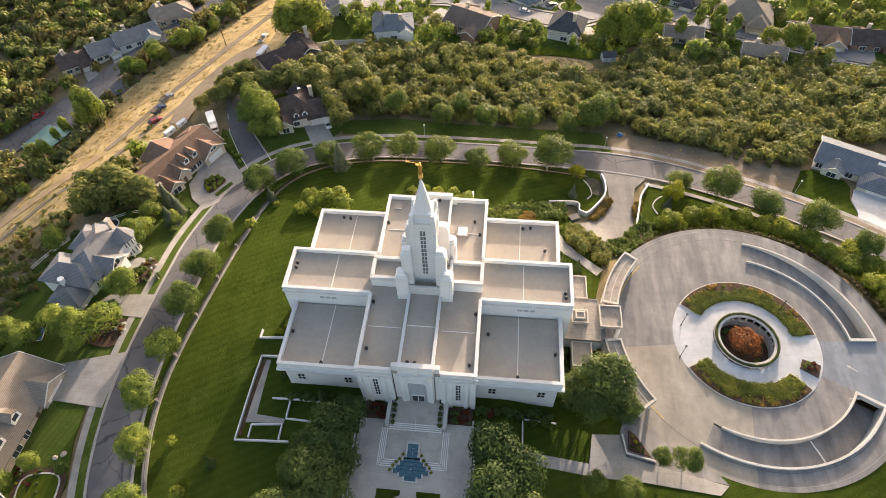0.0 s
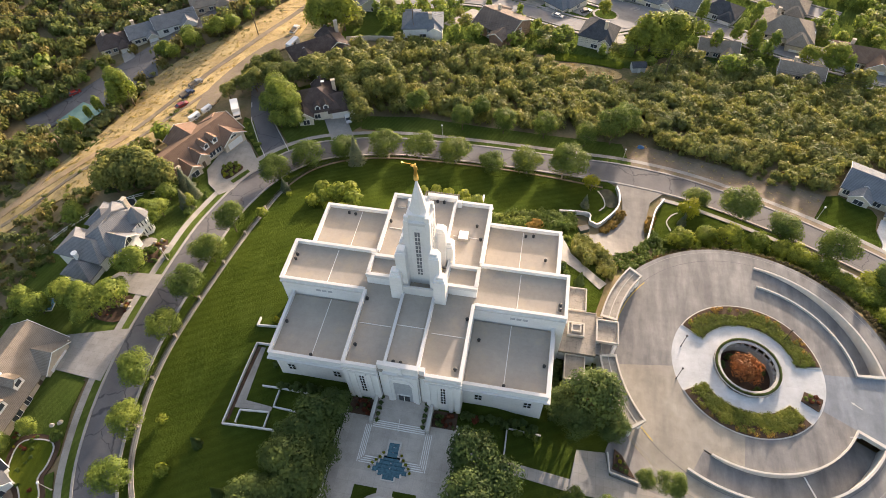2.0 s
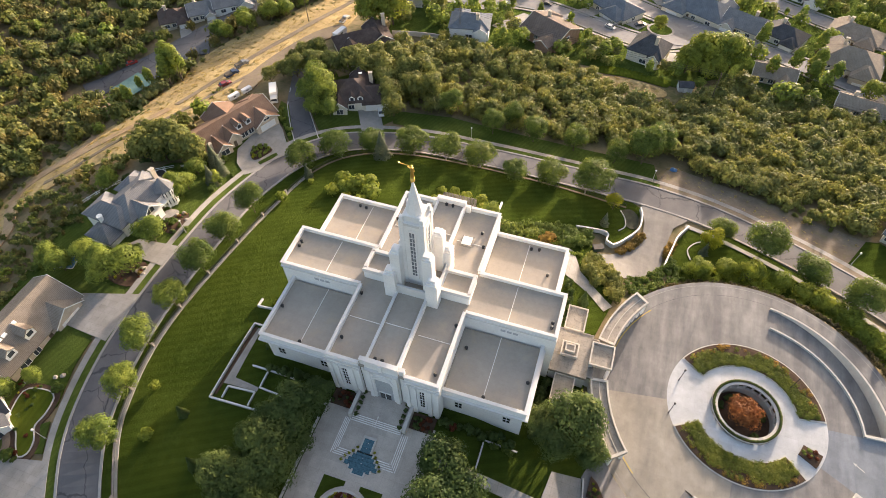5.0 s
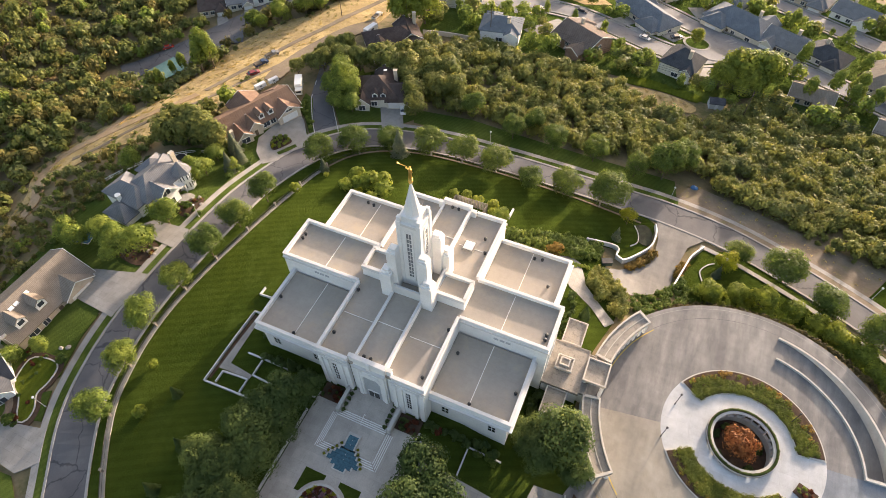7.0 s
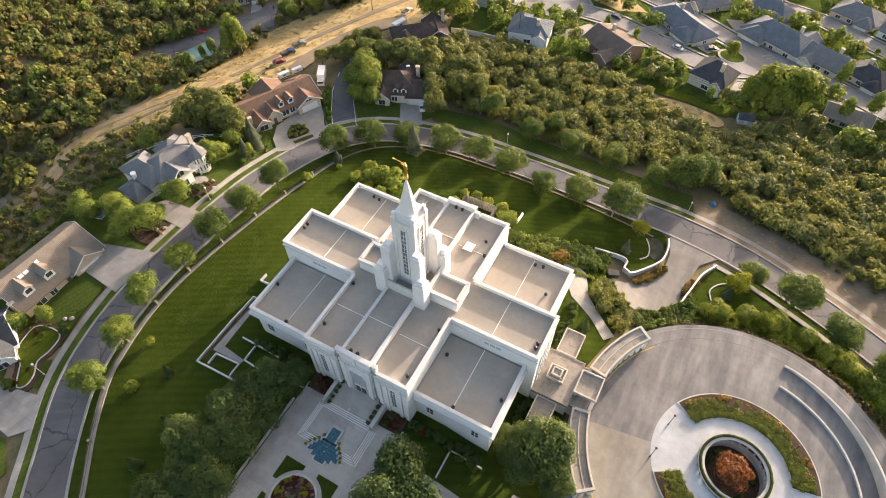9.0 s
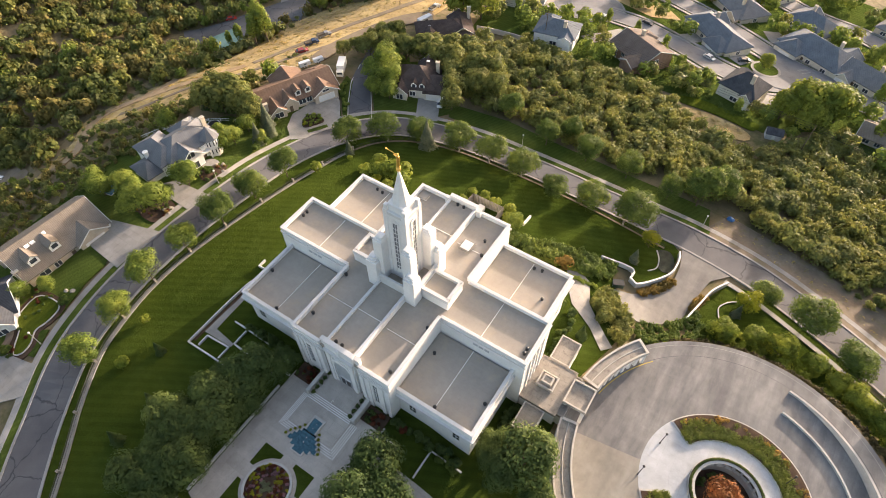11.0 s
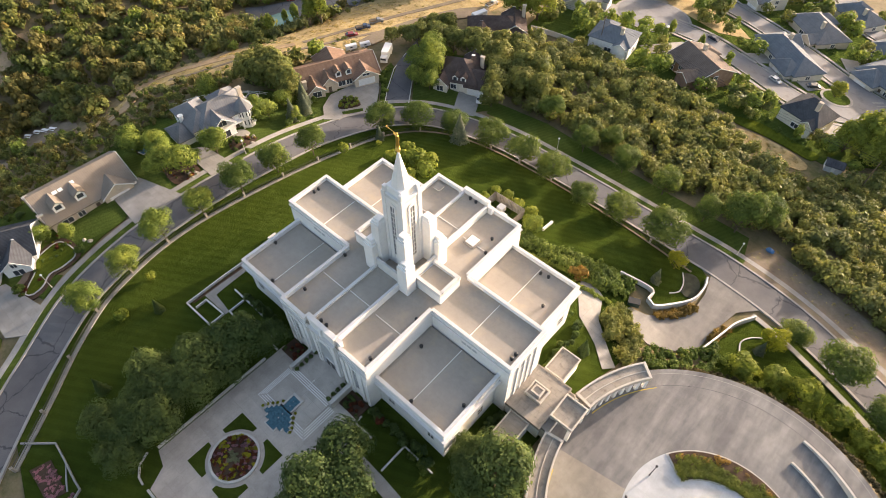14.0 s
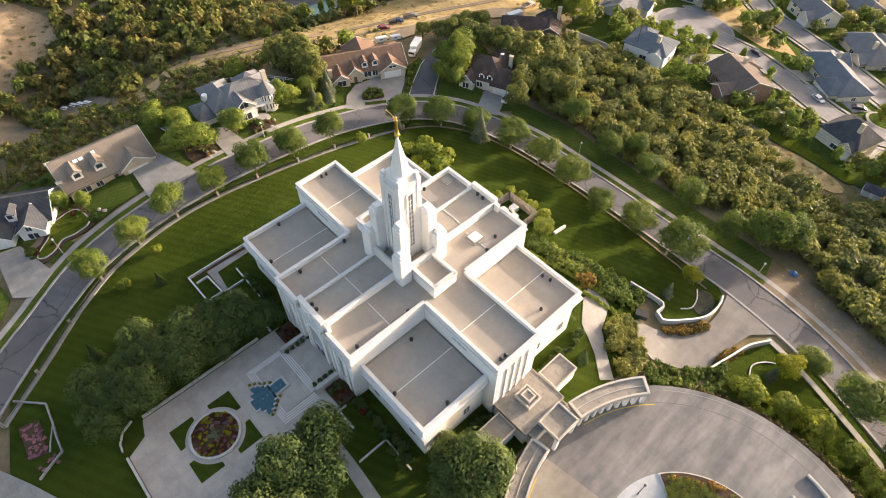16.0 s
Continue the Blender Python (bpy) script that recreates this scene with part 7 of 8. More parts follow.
for x, y, s in ((-51.1, -45.7, 0.95), (-53.9, -35.0, 0.95), (-56.3, -24.7, 1.05), (-56.6, -14.0, 0.95), (-55.8, -3.1, 1.12), (-55.9, 8.0, 1.10), (-55.6, 19.5, 1.05), (-54.1, 43.5, 1.05), (-47.4, 52.0, 1.05), (-38.3, 58.4, 0.95), (-25.9, 60.6, 1.12), (-15.0, 61.6, 1.10), (-4.2, 60.6, 1.08), (7.6, 57.5, 0.85), (17.6, 60.2, 1.02), (29.6, 61.0, 1.30), (76.2, 52.8, 1.24), (87.1, 46.6, 1.05), (96.6, 38.6, 1.26), (106.7, 31.4, 0.95), (65.9, 56.3, 0.80)):
    (YOUNG_STREET_TREE if y < -8 else STREET_TREE).at(x, y, s * (1.16 if y > 40 else 1.0), gh(x, y) - (1.5 if y > 40 else 0.0), 0.82 if y > 40 else 1.0)
for x, y, s in ((-20.0, 82.5, 1.05), (-4.6, 77.4, 0.95), (-0.1, 84.6, 0.90), (8.5, 77.6, 1.05), (21.3, 77.6, 1.05), (34.1, 76.2, 0.95), (42.1, 79.1, 1.45), (45.8, 84.6, 1.30)):
    STREET_TREE.at(x, y, s)
for x, y, s in ((-24.0, -45.8, 1.10), (-17.8, -38.6, 1.22), (-17.8, -30.9, 1.22), (-14.9, -49.9, 1.10), (-15.1, -26.3, 0.85), (-15.1, -57.5, 0.92), (-21.0, -38.2, 1.04), (-20.0, -50.6, 0.98), (15.4, -31.4, 1.16), (15.5, -38.8, 1.22), (20.2, -35.9, 1.16), (17.2, -45.4, 1.16), (20.7, -42.4, 1.10), (36.3, -16.6, 1.45), (33.6, -19.5, 0.98), (40.9, -19.7, 0.8), (30.4, -17.0, 0.85), (17.5, -54.2, 1.10), (24.3, -50.4, 0.98), (-15.6, -34.2, 1.05), (-16.4, -42.3, 1.12), (-19.4, -45.6, 1.1), (-16.2, -53.8, 1.0), (-21.5, -56.4, 1.0), (-20.4, -34.4, 0.95)):
    SHADE_TREE.at(x + (2.2 if x < -10 else 0), y, s)
for x, y, s in ((33.8, -34.6, 0.6), (39.8, -35.6, 0.7), (47.4, -28.2, 0.5), (51.8, -28.4, 0.72)):
    STREET_TREE.at(x, y, s)
for x, y, s in ((36.4, 55.0, 1.0), (63.0, 49.7, 1.15)):
    LIME_TREE.at(x, y, s)
for x, y, s in ((-33.2, 55.0, 1.35), (-49.6, 38.5, 0.7), (34.9, 48.0, 0.65), (61.5, 47, 0.6), (-77.0, 33.6, 1.15), (-73.8, 31.4, 0.95), (-73.2, 26.2, 1.0)):
    SPRUCE.at(x, y, s)
for x, y, s in ((-38.9, -36.6, 0.8), (-30.4, -45.0, 0.9), (-30.0, -53.8, 0.95), (-19.5, -22.5, 0.8), (34.0, -12.8, 1.1), (31.6, -14.2, 0.9), (33.6, 16.5, 0.9), (22.0, -22.0, 0.6), (30.8, 12.9, 0.7)):
    CEDAR.at(x, y, s)
for i in range(9):
    CEDAR.at(-99.5 + i * 1.9 + RNG.uniform(-0.4, 0.4), 30.5 + i * 0.75 + RNG.uniform(-0.6, 0.6), RNG.uniform(1.25, 1.6))
for x, y, s in ((-48.2, -33.0, 1.0), (-43.3, -42.8, 1.1), (-51.0, 26.5, 1.4), (-47.3, 36.1, 0.7)):
    SHRUB_OLIVE.at(x, y, s * 0.8)
for x, y, s in ((-38.8, 32.9, 1.0), (-38.3, 38.4, 1.2), (-33.5, 36.8, 1.4), (-30.1, 38.5, 1.3), (-34.1, 31.3, 1.2), (-27.3, 34.3, 1.3), (-29.1, 29.5, 1.0), (-36, 35, 1.1), (21.5, 33.2, 1.7)):
    (SHRUB_RUST if y < 33.5 and x > 0 else SHRUB_OLIVE if RNG.random() < 0.75 else SHRUB_LIME).at(x, y, s * (1.3 if x < 0 else 1.0))
for x, y, s in ((-31.0, -5.5, 1.2), (-33.0, -7.4, 0.9), (-30.8, 8.0, 1.0)):
    SHRUB_LIME.at(x, y, s)
for x, y in ((42.2, -26.0), (43.2, -26.4), (44.2, -26.8), (43.0, -25.0), (42.6, -24.0), (43.8, -25.4)):
    (SHRUB_LIME if RNG.random() < 0.4 else SHRUB_DARK).at(x, y, RNG.uniform(0.3, 0.45), gh(x, y) + 0.4)
# foundation planting
for i in range(46):
    x = -26 + i * 1.16
    if abs(x) > 11.8:
        (SHRUB_DARK if RNG.random() < 0.9 else SHRUB_RED).at(x + RNG.uniform(-0.3, 0.3), -21.8 + RNG.uniform(-1.2, 0.3), RNG.uniform(0.6, 1.0))
for i in range(22):
    SHRUB_DARK.at(29.4 + RNG.uniform(-0.4, 0.8), -19 + i * 0.62, RNG.uniform(0.6, 1.0))
for i in range(20):
    (SHRUB_DARK if RNG.random() < 0.6 else SHRUB).at(-29.2 + RNG.uniform(-1.2, 0.4), -18 + i * 1.9, RNG.uniform(0.7, 1.15))
for i in range(26):
    (SHRUB_DARK if RNG.random() < 0.5 else SHRUB).at(-26 + i * 2.1, 22.2 + RNG.uniform(-0.6, 1.6), RNG.uniform(0.7, 1.2))
for i in range(14):
    (SHRUB_DARK if RNG.random() < 0.6 else SHRUB).at(29.3 + RNG.uniform(-0.3, 1.4), 6.5 + i * 1.1, RNG.uniform(0.6, 1.0))
for sx in (-1, 1):
    for i in range(16):
        (SHRUB_RED if RNG.random() < 0.55 else SHRUB_DARK).at(sx * RNG.uniform(6.4, 10.6), RNG.uniform(-25.3, -22.6), RNG.uniform(0.3, 0.5), PLAZA_Z + 0.35)
    for y in (-21.8, -23.0, -24.2, -25.4, -26.6):
        SHRUB_DARK.at(sx * 4.6, y, 0.45, PLAZA_Z + 1.3)
MAPLE = Kind("tree", "rust-red spreading maple in the sunken planter", "tree", "", 3.4, 0.8, 4.6, LEAF_MAPLE, 3200, 0.15, 0.12, 16, variants=1)
MAPLE.at(CX - 0.2, CY - 0.3, 1.12, -3.0)
for i in range(16):
    a = RNG.uniform(0, math.tau)
    SHRUB_DARK.at(CX + 4.4 * math.cos(a), CY + 4.4 * math.sin(a), RNG.uniform(0.5, 0.8), -3.2)
for _ in range(8):
    (SHRUB_RED if RNG.random() < 0.3 else SHRUB_GREEN).at(CX + 13.3 * math.cos(radians(-25)) + RNG.uniform(-1.4, 1.4), CY + 13.3 * math.sin(radians(-25)) + RNG.uniform(-1, 1), RNG.uniform(0.3, 0.5), 0.2)
for s in (-1, 1):
    for x, y in ((1.75, -32.4), (2.3, -33.2), (2.9, -33.9), (3.5, -34.6), (3.9, -35.4)):
        SHRUB_LIME.at(s * x, y, 0.3, PZ + 0.4)


def bush_templates(count, n, size, radius=2.2, height=3.2, rings=2):
    out = []
    for _ in range(count):
        lobes = [(0, 0, height * 0.45, radius * 0.7, radius * 0.7, height * 0.5)]
        for _ in range(7):
            a, rr = RNG.uniform(0, math.tau), radius * RNG.uniform(0.35, 0.8)
            s = radius * RNG.uniform(0.32, 0.55)
            lobes.append((rr * math.cos(a), rr * math.sin(a), height * RNG.uniform(0.3, 0.75), s, s, s * 0.9))
        q = lobed(lobes, n, size, 0.05)
        core = []
        for lx, ly, lz, ra, rb, rc in lobes[:5]:
            m = 5
            for i in range(m):
                for j in range(rings):
                    ring = []
                    for ii, jj in ((i, j), (i + 1, j), (i + 1, j + 1), (i, j + 1)):
                        t, p = math.tau * ii / m, math.pi * (jj / rings - 0.5)
                        ring.append((lx + 0.8 * ra * math.cos(t) * math.cos(p), ly + 0.8 * rb * math.sin(t) * math.cos(p), lz + 0.8 * rc * math.sin(p)))
                    core.append(ring)
        out.append(np.concatenate([q, np.array(core)]))
    return out


BUSHES = bush_templates(8, 310, 0.195)
FAR_BUSHES = bush_templates(6, 112, 0.33)
LOW_BUSHES = bush_templates(6, 130, 0.3)
COVER = [lobed([(0, 0, 0.25, 0.9, 0.9, 0.5), (0.5, 0.3, 0.2, 0.5, 0.5, 0.4)], 48, 0.13) for _ in range(6)]
TUFTS = [lobed([(0, 0, 0.25, 0.9, 0.9, 0.55), (0.5, 0.3, 0.2, 0.5, 0.5, 0.4)], 36, 0.2) for _ in range(6)]


def scrub(name, label, places, leaf, flat=1.0, shapes=None, level=None):
    """One mass of bushes at places (x, y, size)."""
    quads = []
    for i, (x, y, s) in enumerate(places):
        q = (shapes or BUSHES)[i % 6]
        a = RNG.uniform(0, math.tau)
        c, d = math.cos(a) * s, math.sin(a) * s
        z = (gh(x, y) if level is None else level) - 0.25 * s
        quads.append(np.stack([q[..., 0] * c - q[..., 1] * d + x, q[..., 0] * d + q[..., 1] * c + y, q[..., 2] * s * flat * RNG.uniform(0.8, 1.2) + z], -1))
    tagged(new(name, mesh_quads(name, np.concatenate(quads), leaf)), label, "scrub", kind="stuff")


def scatter(poly, spacing, low, high, keep=None, chance=1.0):
    xs, ys = [p[0] for p in poly], [p[1] for p in poly]
    gx, gy = np.meshgrid(np.arange(min(xs), max(xs), spacing), np.arange(min(ys), max(ys), spacing))
    gx, gy = gx + RNG.uniform(-0.7, 0.7, gx.shape) * spacing, gy + RNG.uniform(-0.7, 0.7, gy.shape) * spacing
    ok = inside(gx, gy, poly) & (RNG.random(gx.shape) < chance)
    if keep is not None:
        ok &= keep(gx, gy)
    return [(float(x), float(y), float(RNG.uniform(low, high))) for x, y in zip(gx[ok], gy[ok])]


def far_from(lines, d):
    pts = np.array([p for line in lines for p in line])

    def test(gx, gy):
        out = np.ones(gx.shape, bool)
        for (px, py) in pts:
            out &= np.hypot(gx - px, gy - py) > d
        return out
    return test


NORTH = [(-38, 82), (-20, 83), (0, 82), (22, 82), (48, 84), (54, 81), (72, 77), (90, 71), (104, 67.5), (110, 80), (126, 84), (160, 80), (190, 120), (160, 128), (104, 132), (66, 138), (52, 116), (40, 114), (26, 120), (16, 128), (-18, 126), (-42, 126), (-52, 120), (-50, 100), (-42, 92)]
NORTH_PLACES = scatter(NORTH, 3.15, 0.85, 1.7, chance=0.98)
scrub("scrub", "dense olive-green scrub oak wood on the slope", [p for p in NORTH_PLACES if p[2] < 1.6], LEAF_OLIVE, 1.08)
scrub("scrub", "grey-green bushes among the scrub oak", [p for p in NORTH_PLACES if p[2] >= 1.6], LEAF_SAGE, 1.0)
scrub("scrub", "thin scrub on the bare slope", scatter([(47, 80), (54, 84), (72, 81), (104, 68), (96, 62), (70, 74)], 4.0, 0.35, 0.7, chance=0.4), LEAF_OLIVE)
_open = [SLOPE, [(-230, -34), (-216, -18), (-201, -9), (-191, -13), (-184, -27), (-177, -38), (-185, -50), (-225, -64)], [(-166, -46), (-152, -38), (-138, -35), (-134, -42), (-140, -50), (-152, -53)], [(-163, -27), (-160, -19), (-148, -13), (-138, -15), (-142, -23), (-152, -29)], [(-154, 88), (-142, 79), (-135, 81.5), (-133.6, 98), (-126.5, 99.5), (-135, 112), (-142, 114), (-152, 102)]]


def _clear(gx, gy):
    out = np.ones(gx.shape, bool)
    for poly in _open:
        out &= ~inside(gx, gy, poly)
    return out


_road = far_from([WESTROAD], 6.5)
_houses = far_from([[(-139.5, 138.5), (-160, 122.5), (-150.5, 130), (-131, 156)]], 11)
_court = far_from([[(-156, 79), (-148, 78), (-142, 76)]], 9)
_ok = lambda gx, gy: _clear(gx, gy) & _road(gx, gy) & _houses(gx, gy) & _court(gx, gy)
WESTSIDE = [(-101, -60), (-99, -10), (-104, 18), (-100, 34), (-92, 40), (-94, 60), (-104, 60), (-112, 100), (-100, 140), (-92, 170), (-90, 215), (-160, 215), (-250, 185), (-256, -40), (-200, -72), (-110, -72)]
_places = [(x, y, s * (0.5 if x > -142 and y < 36 else 1.0)) for x, y, s in scatter(WESTSIDE, 4.25, 0.75, 1.9, _ok)]
_places += [(x, y, s) for x, y, s in scatter([(-140, -62), (-140, -18), (-132, -20), (-122, -18), (-122, 14), (-108, 26), (-99, 10), (-98, -20), (-100, -62)], 2.7, 0.28, 0.62, chance=0.85) if _clear(np.array([x]), np.array([y]))[0]]
_lot = RNG.random(len(_places))
scrub("scrub", "olive-green scrub covering the valley side", [p for p, r in zip(_places, _lot) if r < 0.52], LEAF_OLIVE, 1.15, FAR_BUSHES)
scrub("scrub", "brownish-green bushes on the valley side", [p for p, r in zip(_places, _lot) if 0.52 <= r < 0.76], LEAF_VALLEY, 1.25, FAR_BUSHES)
scrub("scrub", "grey-green sage bushes on the valley side", [p for p, r in zip(_places, _lot) if 0.76 <= r < 0.93], LEAF_SAGE, 1.0, FAR_BUSHES)
scrub("scrub", "bright yellow-green bushes on the valley side", [p for p, r in zip(_places, _lot) if r >= 0.93], LEAF_HEDGE, 1.2, FAR_BUSHES)
_fringe = [(x + RNG.uniform(-3, 3), y + RNG.uniform(-3, 3), RNG.uniform(0.3, 0.75)) for x, y in SLOPE for _ in range(2) if RNG.random() < 0.6]
scrub("scrub", "ragged brush along the edge of the dry slope", [p for p in _fringe if not -96 < p[0] < -60], LEAF_SAGE, 1.0, FAR_BUSHES)
_lot_poly = [(-94, 71), (-97, 84), (-95, 101), (-89, 119), (-80, 128), (-76, 121), (-80, 112), (-86, 103), (-87, 84), (-87, 71)]
_tracks = far_from([TRAIL, TRAIL2, TRAIL3], 2.3)
_off_track = lambda gx, gy: _tracks(gx, gy) & ~inside(gx, gy, _lot_poly)
scrub("dry_tufts", "tufts on the dry bank below the woods", scatter([(20, 124), (29, 128), (40, 128), (47, 125), (46, 121), (40, 119.5), (30, 120), (23, 118)], 1.5, 0.4, 1.2, chance=0.7), LEAF_STRAW, 0.7, TUFTS)
scrub("dry_tufts", "straw-coloured grass tufts on the dry slope", scatter(SLOPE, 1.6, 0.5, 1.3, _off_track, chance=0.7), LEAF_STRAW, 0.6, TUFTS)
scrub("dry_tufts", "olive tufts on the dry and eroded slopes", scatter(SLOPE, 4.4, 0.3, 1.5, _off_track, chance=0.13) + scatter(_open[1], 3.4, 0.5, 1.6, chance=0.6), LEAF_OLIVE, 0.8, TUFTS)
scrub("dry_tufts", "dry tufts on the bare bank above the street", scatter([(47.5, 73), (51, 81), (70, 77), (88, 71.5), (104.2, 66.6), (97.4, 57), (80, 65.5), (64, 71)], 1.8, 0.4, 0.9, chance=0.5), LEAF_STRAW, 0.6, TUFTS)
scrub("dry_tufts", "stones and grey tufts in the stream bed", scatter(_open[2], 2.0, 0.4, 0.9, chance=0.6), LEAF_SAGE, 0.6, TUFTS)
scrub("scrub", "low dry brush beside the track", scatter([(-118, 15), (-108, 28), (-98, 42), (-95, 58), (-92, 70), (-100, 76), (-110, 50), (-124, 30)], 3.2, 0.25, 0.6, chance=0.45), LEAF_OLIVE, 0.7, LOW_BUSHES)
# hedges and garden masses
HEDGE1 = [(31.0, 32.5), (32.0, 33.6), (36.0, 33.2), (38.4, 30.2), (42.0, 28.6), (43.0, 25.0), (40.2, 20.5), (36.0, 23.6), (31.5, 27.2)]
scrub("hedge", "clipped olive hedge mass beside the path", scatter(HEDGE1, 1.5, 0.6, 0.95), LEAF_OLIVE, 1.1)
_rim = [(CX + r * math.cos(radians(a)), CY + r * math.sin(radians(a))) for a in range(12, 128, 2) for r in (33.4, 34.7)]
scrub("hedge", "band of low brownish shrubs round the drive", [(x + RNG.uniform(-0.4, 0.4), y + RNG.uniform(-0.4, 0.4), RNG.uniform(0.26, 0.42)) for x, y in _rim], LEAF_BROWN, 1.0, LOW_BUSHES)
scrub("hedge", "low dark hedge on the planter ring", [(CX + 6.5 * math.cos(radians(a)), CY + 6.5 * math.sin(radians(a)), 0.14) for a in range(0, 360, 3)], LEAF_DARK, 0.9, LOW_BUSHES, 0.8)
_rim2 = [(CX + r * math.cos(radians(a)), CY + r * math.sin(radians(a))) for a in range(14, 112, 7) for r in (37.6, 40.4)]
scrub("hedge", "leafy green trees and shrubs along the drive bank", [(x + RNG.uniform(-1, 1), y + RNG.uniform(-1, 1), RNG.uniform(0.6, 0.95)) for x, y in _rim2 if not (x < 57 and y > 33)], LEAF_BANK, 1.0)
for x, y in ((66.4, 41), (72.3, 41.4), (79.4, 41), (84.5, 38.8), (91.2, 35.2), (96.3, 30), (100.8, 25.4), (103.4, 19), (59.5, 38.4), (88, 37), (93.8, 33), (98.6, 27.8), (104.8, 14), (102.6, 30.4), (106.0, 25.6), (108.4, 20.0)):
    HEDGE_TREE.at(x, y, RNG.uniform(0.85, 1.1))
scrub("hedge", "yellow-green hedge below the temple wall", scatter([(21.2, -24.2), (27.2, -24.2), (27.4, -21.8), (21.2, -21.8)], 1.2, 0.3, 0.45), LEAF, 1.0, LOW_BUSHES)
scrub("hedge", "low green hedge beside the service drive", scatter([(42.5, 29.5), (47.5, 33), (51.6, 38), (53, 42.5), (57.5, 38), (56, 33.5), (51, 28.5), (46, 24), (43.6, 25)], 1.3, 0.35, 0.6), LEAF, 1.0, LOW_BUSHES)
scrub("hedge", "rust-red hedge inside the garden wall", scatter([(39.2, 38.8), (41, 39.4), (44.2, 43.5), (46.2, 48.4), (44.8, 48.8), (42.6, 44.4), (40, 40.8)], 0.62, 0.3, 0.42) + scatter([(51.4, 42), (53, 42.4), (54.4, 47.6), (52.4, 48)], 0.62, 0.3, 0.42), LEAF_RUST, 1.0, LOW_BUSHES)
scrub("hedge", "green hedge along the back of the temple", scatter([(5, 31.5), (5, 35), (14, 37.2), (23.6, 40.3), (30, 42.2), (33.5, 41), (30.5, 35.5), (22, 34), (14, 32)], 1.4, 0.5, 0.8), LEAF, 1.0, LOW_BUSHES)
scrub("hedge", "clipped yellow-green hedge rows along the back path", [(x, 26.2 + (x - 6) * 0.24 + RNG.uniform(-0.25, 0.25), RNG.uniform(0.28, 0.36)) for x in np.arange(6, 31, 0.7)] + [(x, 29.2 + (x - 6) * 0.24 + RNG.uniform(-0.25, 0.25), RNG.uniform(0.28, 0.36)) for x in np.arange(6, 29, 0.7)], LEAF_HEDGE, 1.0, LOW_BUSHES)
for a0, a1 in ((11, 146), (210, 315)):
    pts = []
    for _ in range(800):
        a, r = RNG.uniform(a0, a1), RNG.uniform(10.7, 14.6)
        if r > 13.6 + 0.8 * math.sin(a * 0.11) and RNG.random() < 0.85:
            continue
        pts.append((CX + r * math.cos(radians(a)), CY + r * math.sin(radians(a)), RNG.uniform(0.5, 0.9)))
    scrub("planting", "green ground-cover planting in the drive island", pts, LEAF_COVER, 0.8, COVER, 0.3)
    pts = [(CX + r * math.cos(radians(a)), CY + r * math.sin(radians(a)), RNG.uniform(0.4, 0.8)) for a, r in zip(RNG.uniform(a0 + 4, a1 - 4, 20), RNG.uniform(13.6, 15.0, 20))]
    scrub("planting", "sparse russet shrubs at the rim of the drive island", pts, LEAF_RUST, 0.8, TUFTS, 0.3)
_in = lambda r0, r1, n, lo, hi: [(FX + r * math.cos(a), FY + r * math.sin(a), RNG.uniform(lo, hi)) for r, a in ((math.sqrt(RNG.uniform(r0 * r0, r1 * r1)), RNG.uniform(0, math.tau)) for _ in range(n))]
scrub("bedding_plants", "dark red bedding plants in the flower circle", _in(1.4, 3.8, 60, 0.15, 0.24), LEAF_RED, 0.6, LOW_BUSHES, PZ + 0.34)
scrub("bedding_plants", "yellow-green bedding plants in the flower circle", _in(1.6, 3.9, 40, 0.16, 0.24), LEAF_LIME, 0.6, LOW_BUSHES, PZ + 0.34)
scrub("bedding_plants", "purple-pink bedding flowers in the flower circle", _in(1.2, 3.8, 48, 0.14, 0.2), LEAF_PINK, 0.6, LOW_BUSHES, PZ + 0.34)
scrub("bedding_plants", "grey-green plants in the middle of the flower circle", _in(0.0, 1.3, 16, 0.16, 0.24), LEAF_BLUE, 0.6, LOW_BUSHES, PZ + 0.34)
scrub("bedding_plants", "pink flowers in the corner garden bed", [(RNG.uniform(-25, -17.4), RNG.uniform(-70, -67.2), RNG.uniform(0.14, 0.22)) for _ in range(60)] + [(RNG.uniform(-15.6, -13.6), RNG.uniform(-69.5, -66.5), RNG.uniform(0.14, 0.22)) for _ in range(9)], LEAF_PINK, 0.6, LOW_BUSHES)
_rim3 = [(CX + r * math.cos(radians(a)), CY + r * math.sin(radians(a))) for a in range(20, 100, 6) for r in (43.5,)]
scrub("hedge", "leafy shrubs on the lawn bank", [(x + RNG.uniform(-1.5, 1.5), y + RNG.uniform(-1.5, 1.5), RNG.uniform(0.6, 1.0)) for x, y in _rim3 if RNG.random() < 0.45 and not (x < 66)], LEAF_HEDGE, 0.8, LOW_BUSHES)
for x, y, k in scatter(ISLAND, 1.0, 0.4, 0.62):
    (SHRUB_LIME if RNG.random() < 0.25 else SHRUB_GREEN).at(x, y, k, gh(x, y) + 0.5)
for x, y, k in scatter([(-63.2, 52.8), (-68.2, 58.2), (-72.6, 61.6), (-73.6, 65.2), (-71.6, 65.0), (-64.8, 56.2)], 1.3, 0.5, 0.85):
    SHRUB_GREEN.at(x, y, k, gh(x, y) + 0.2)
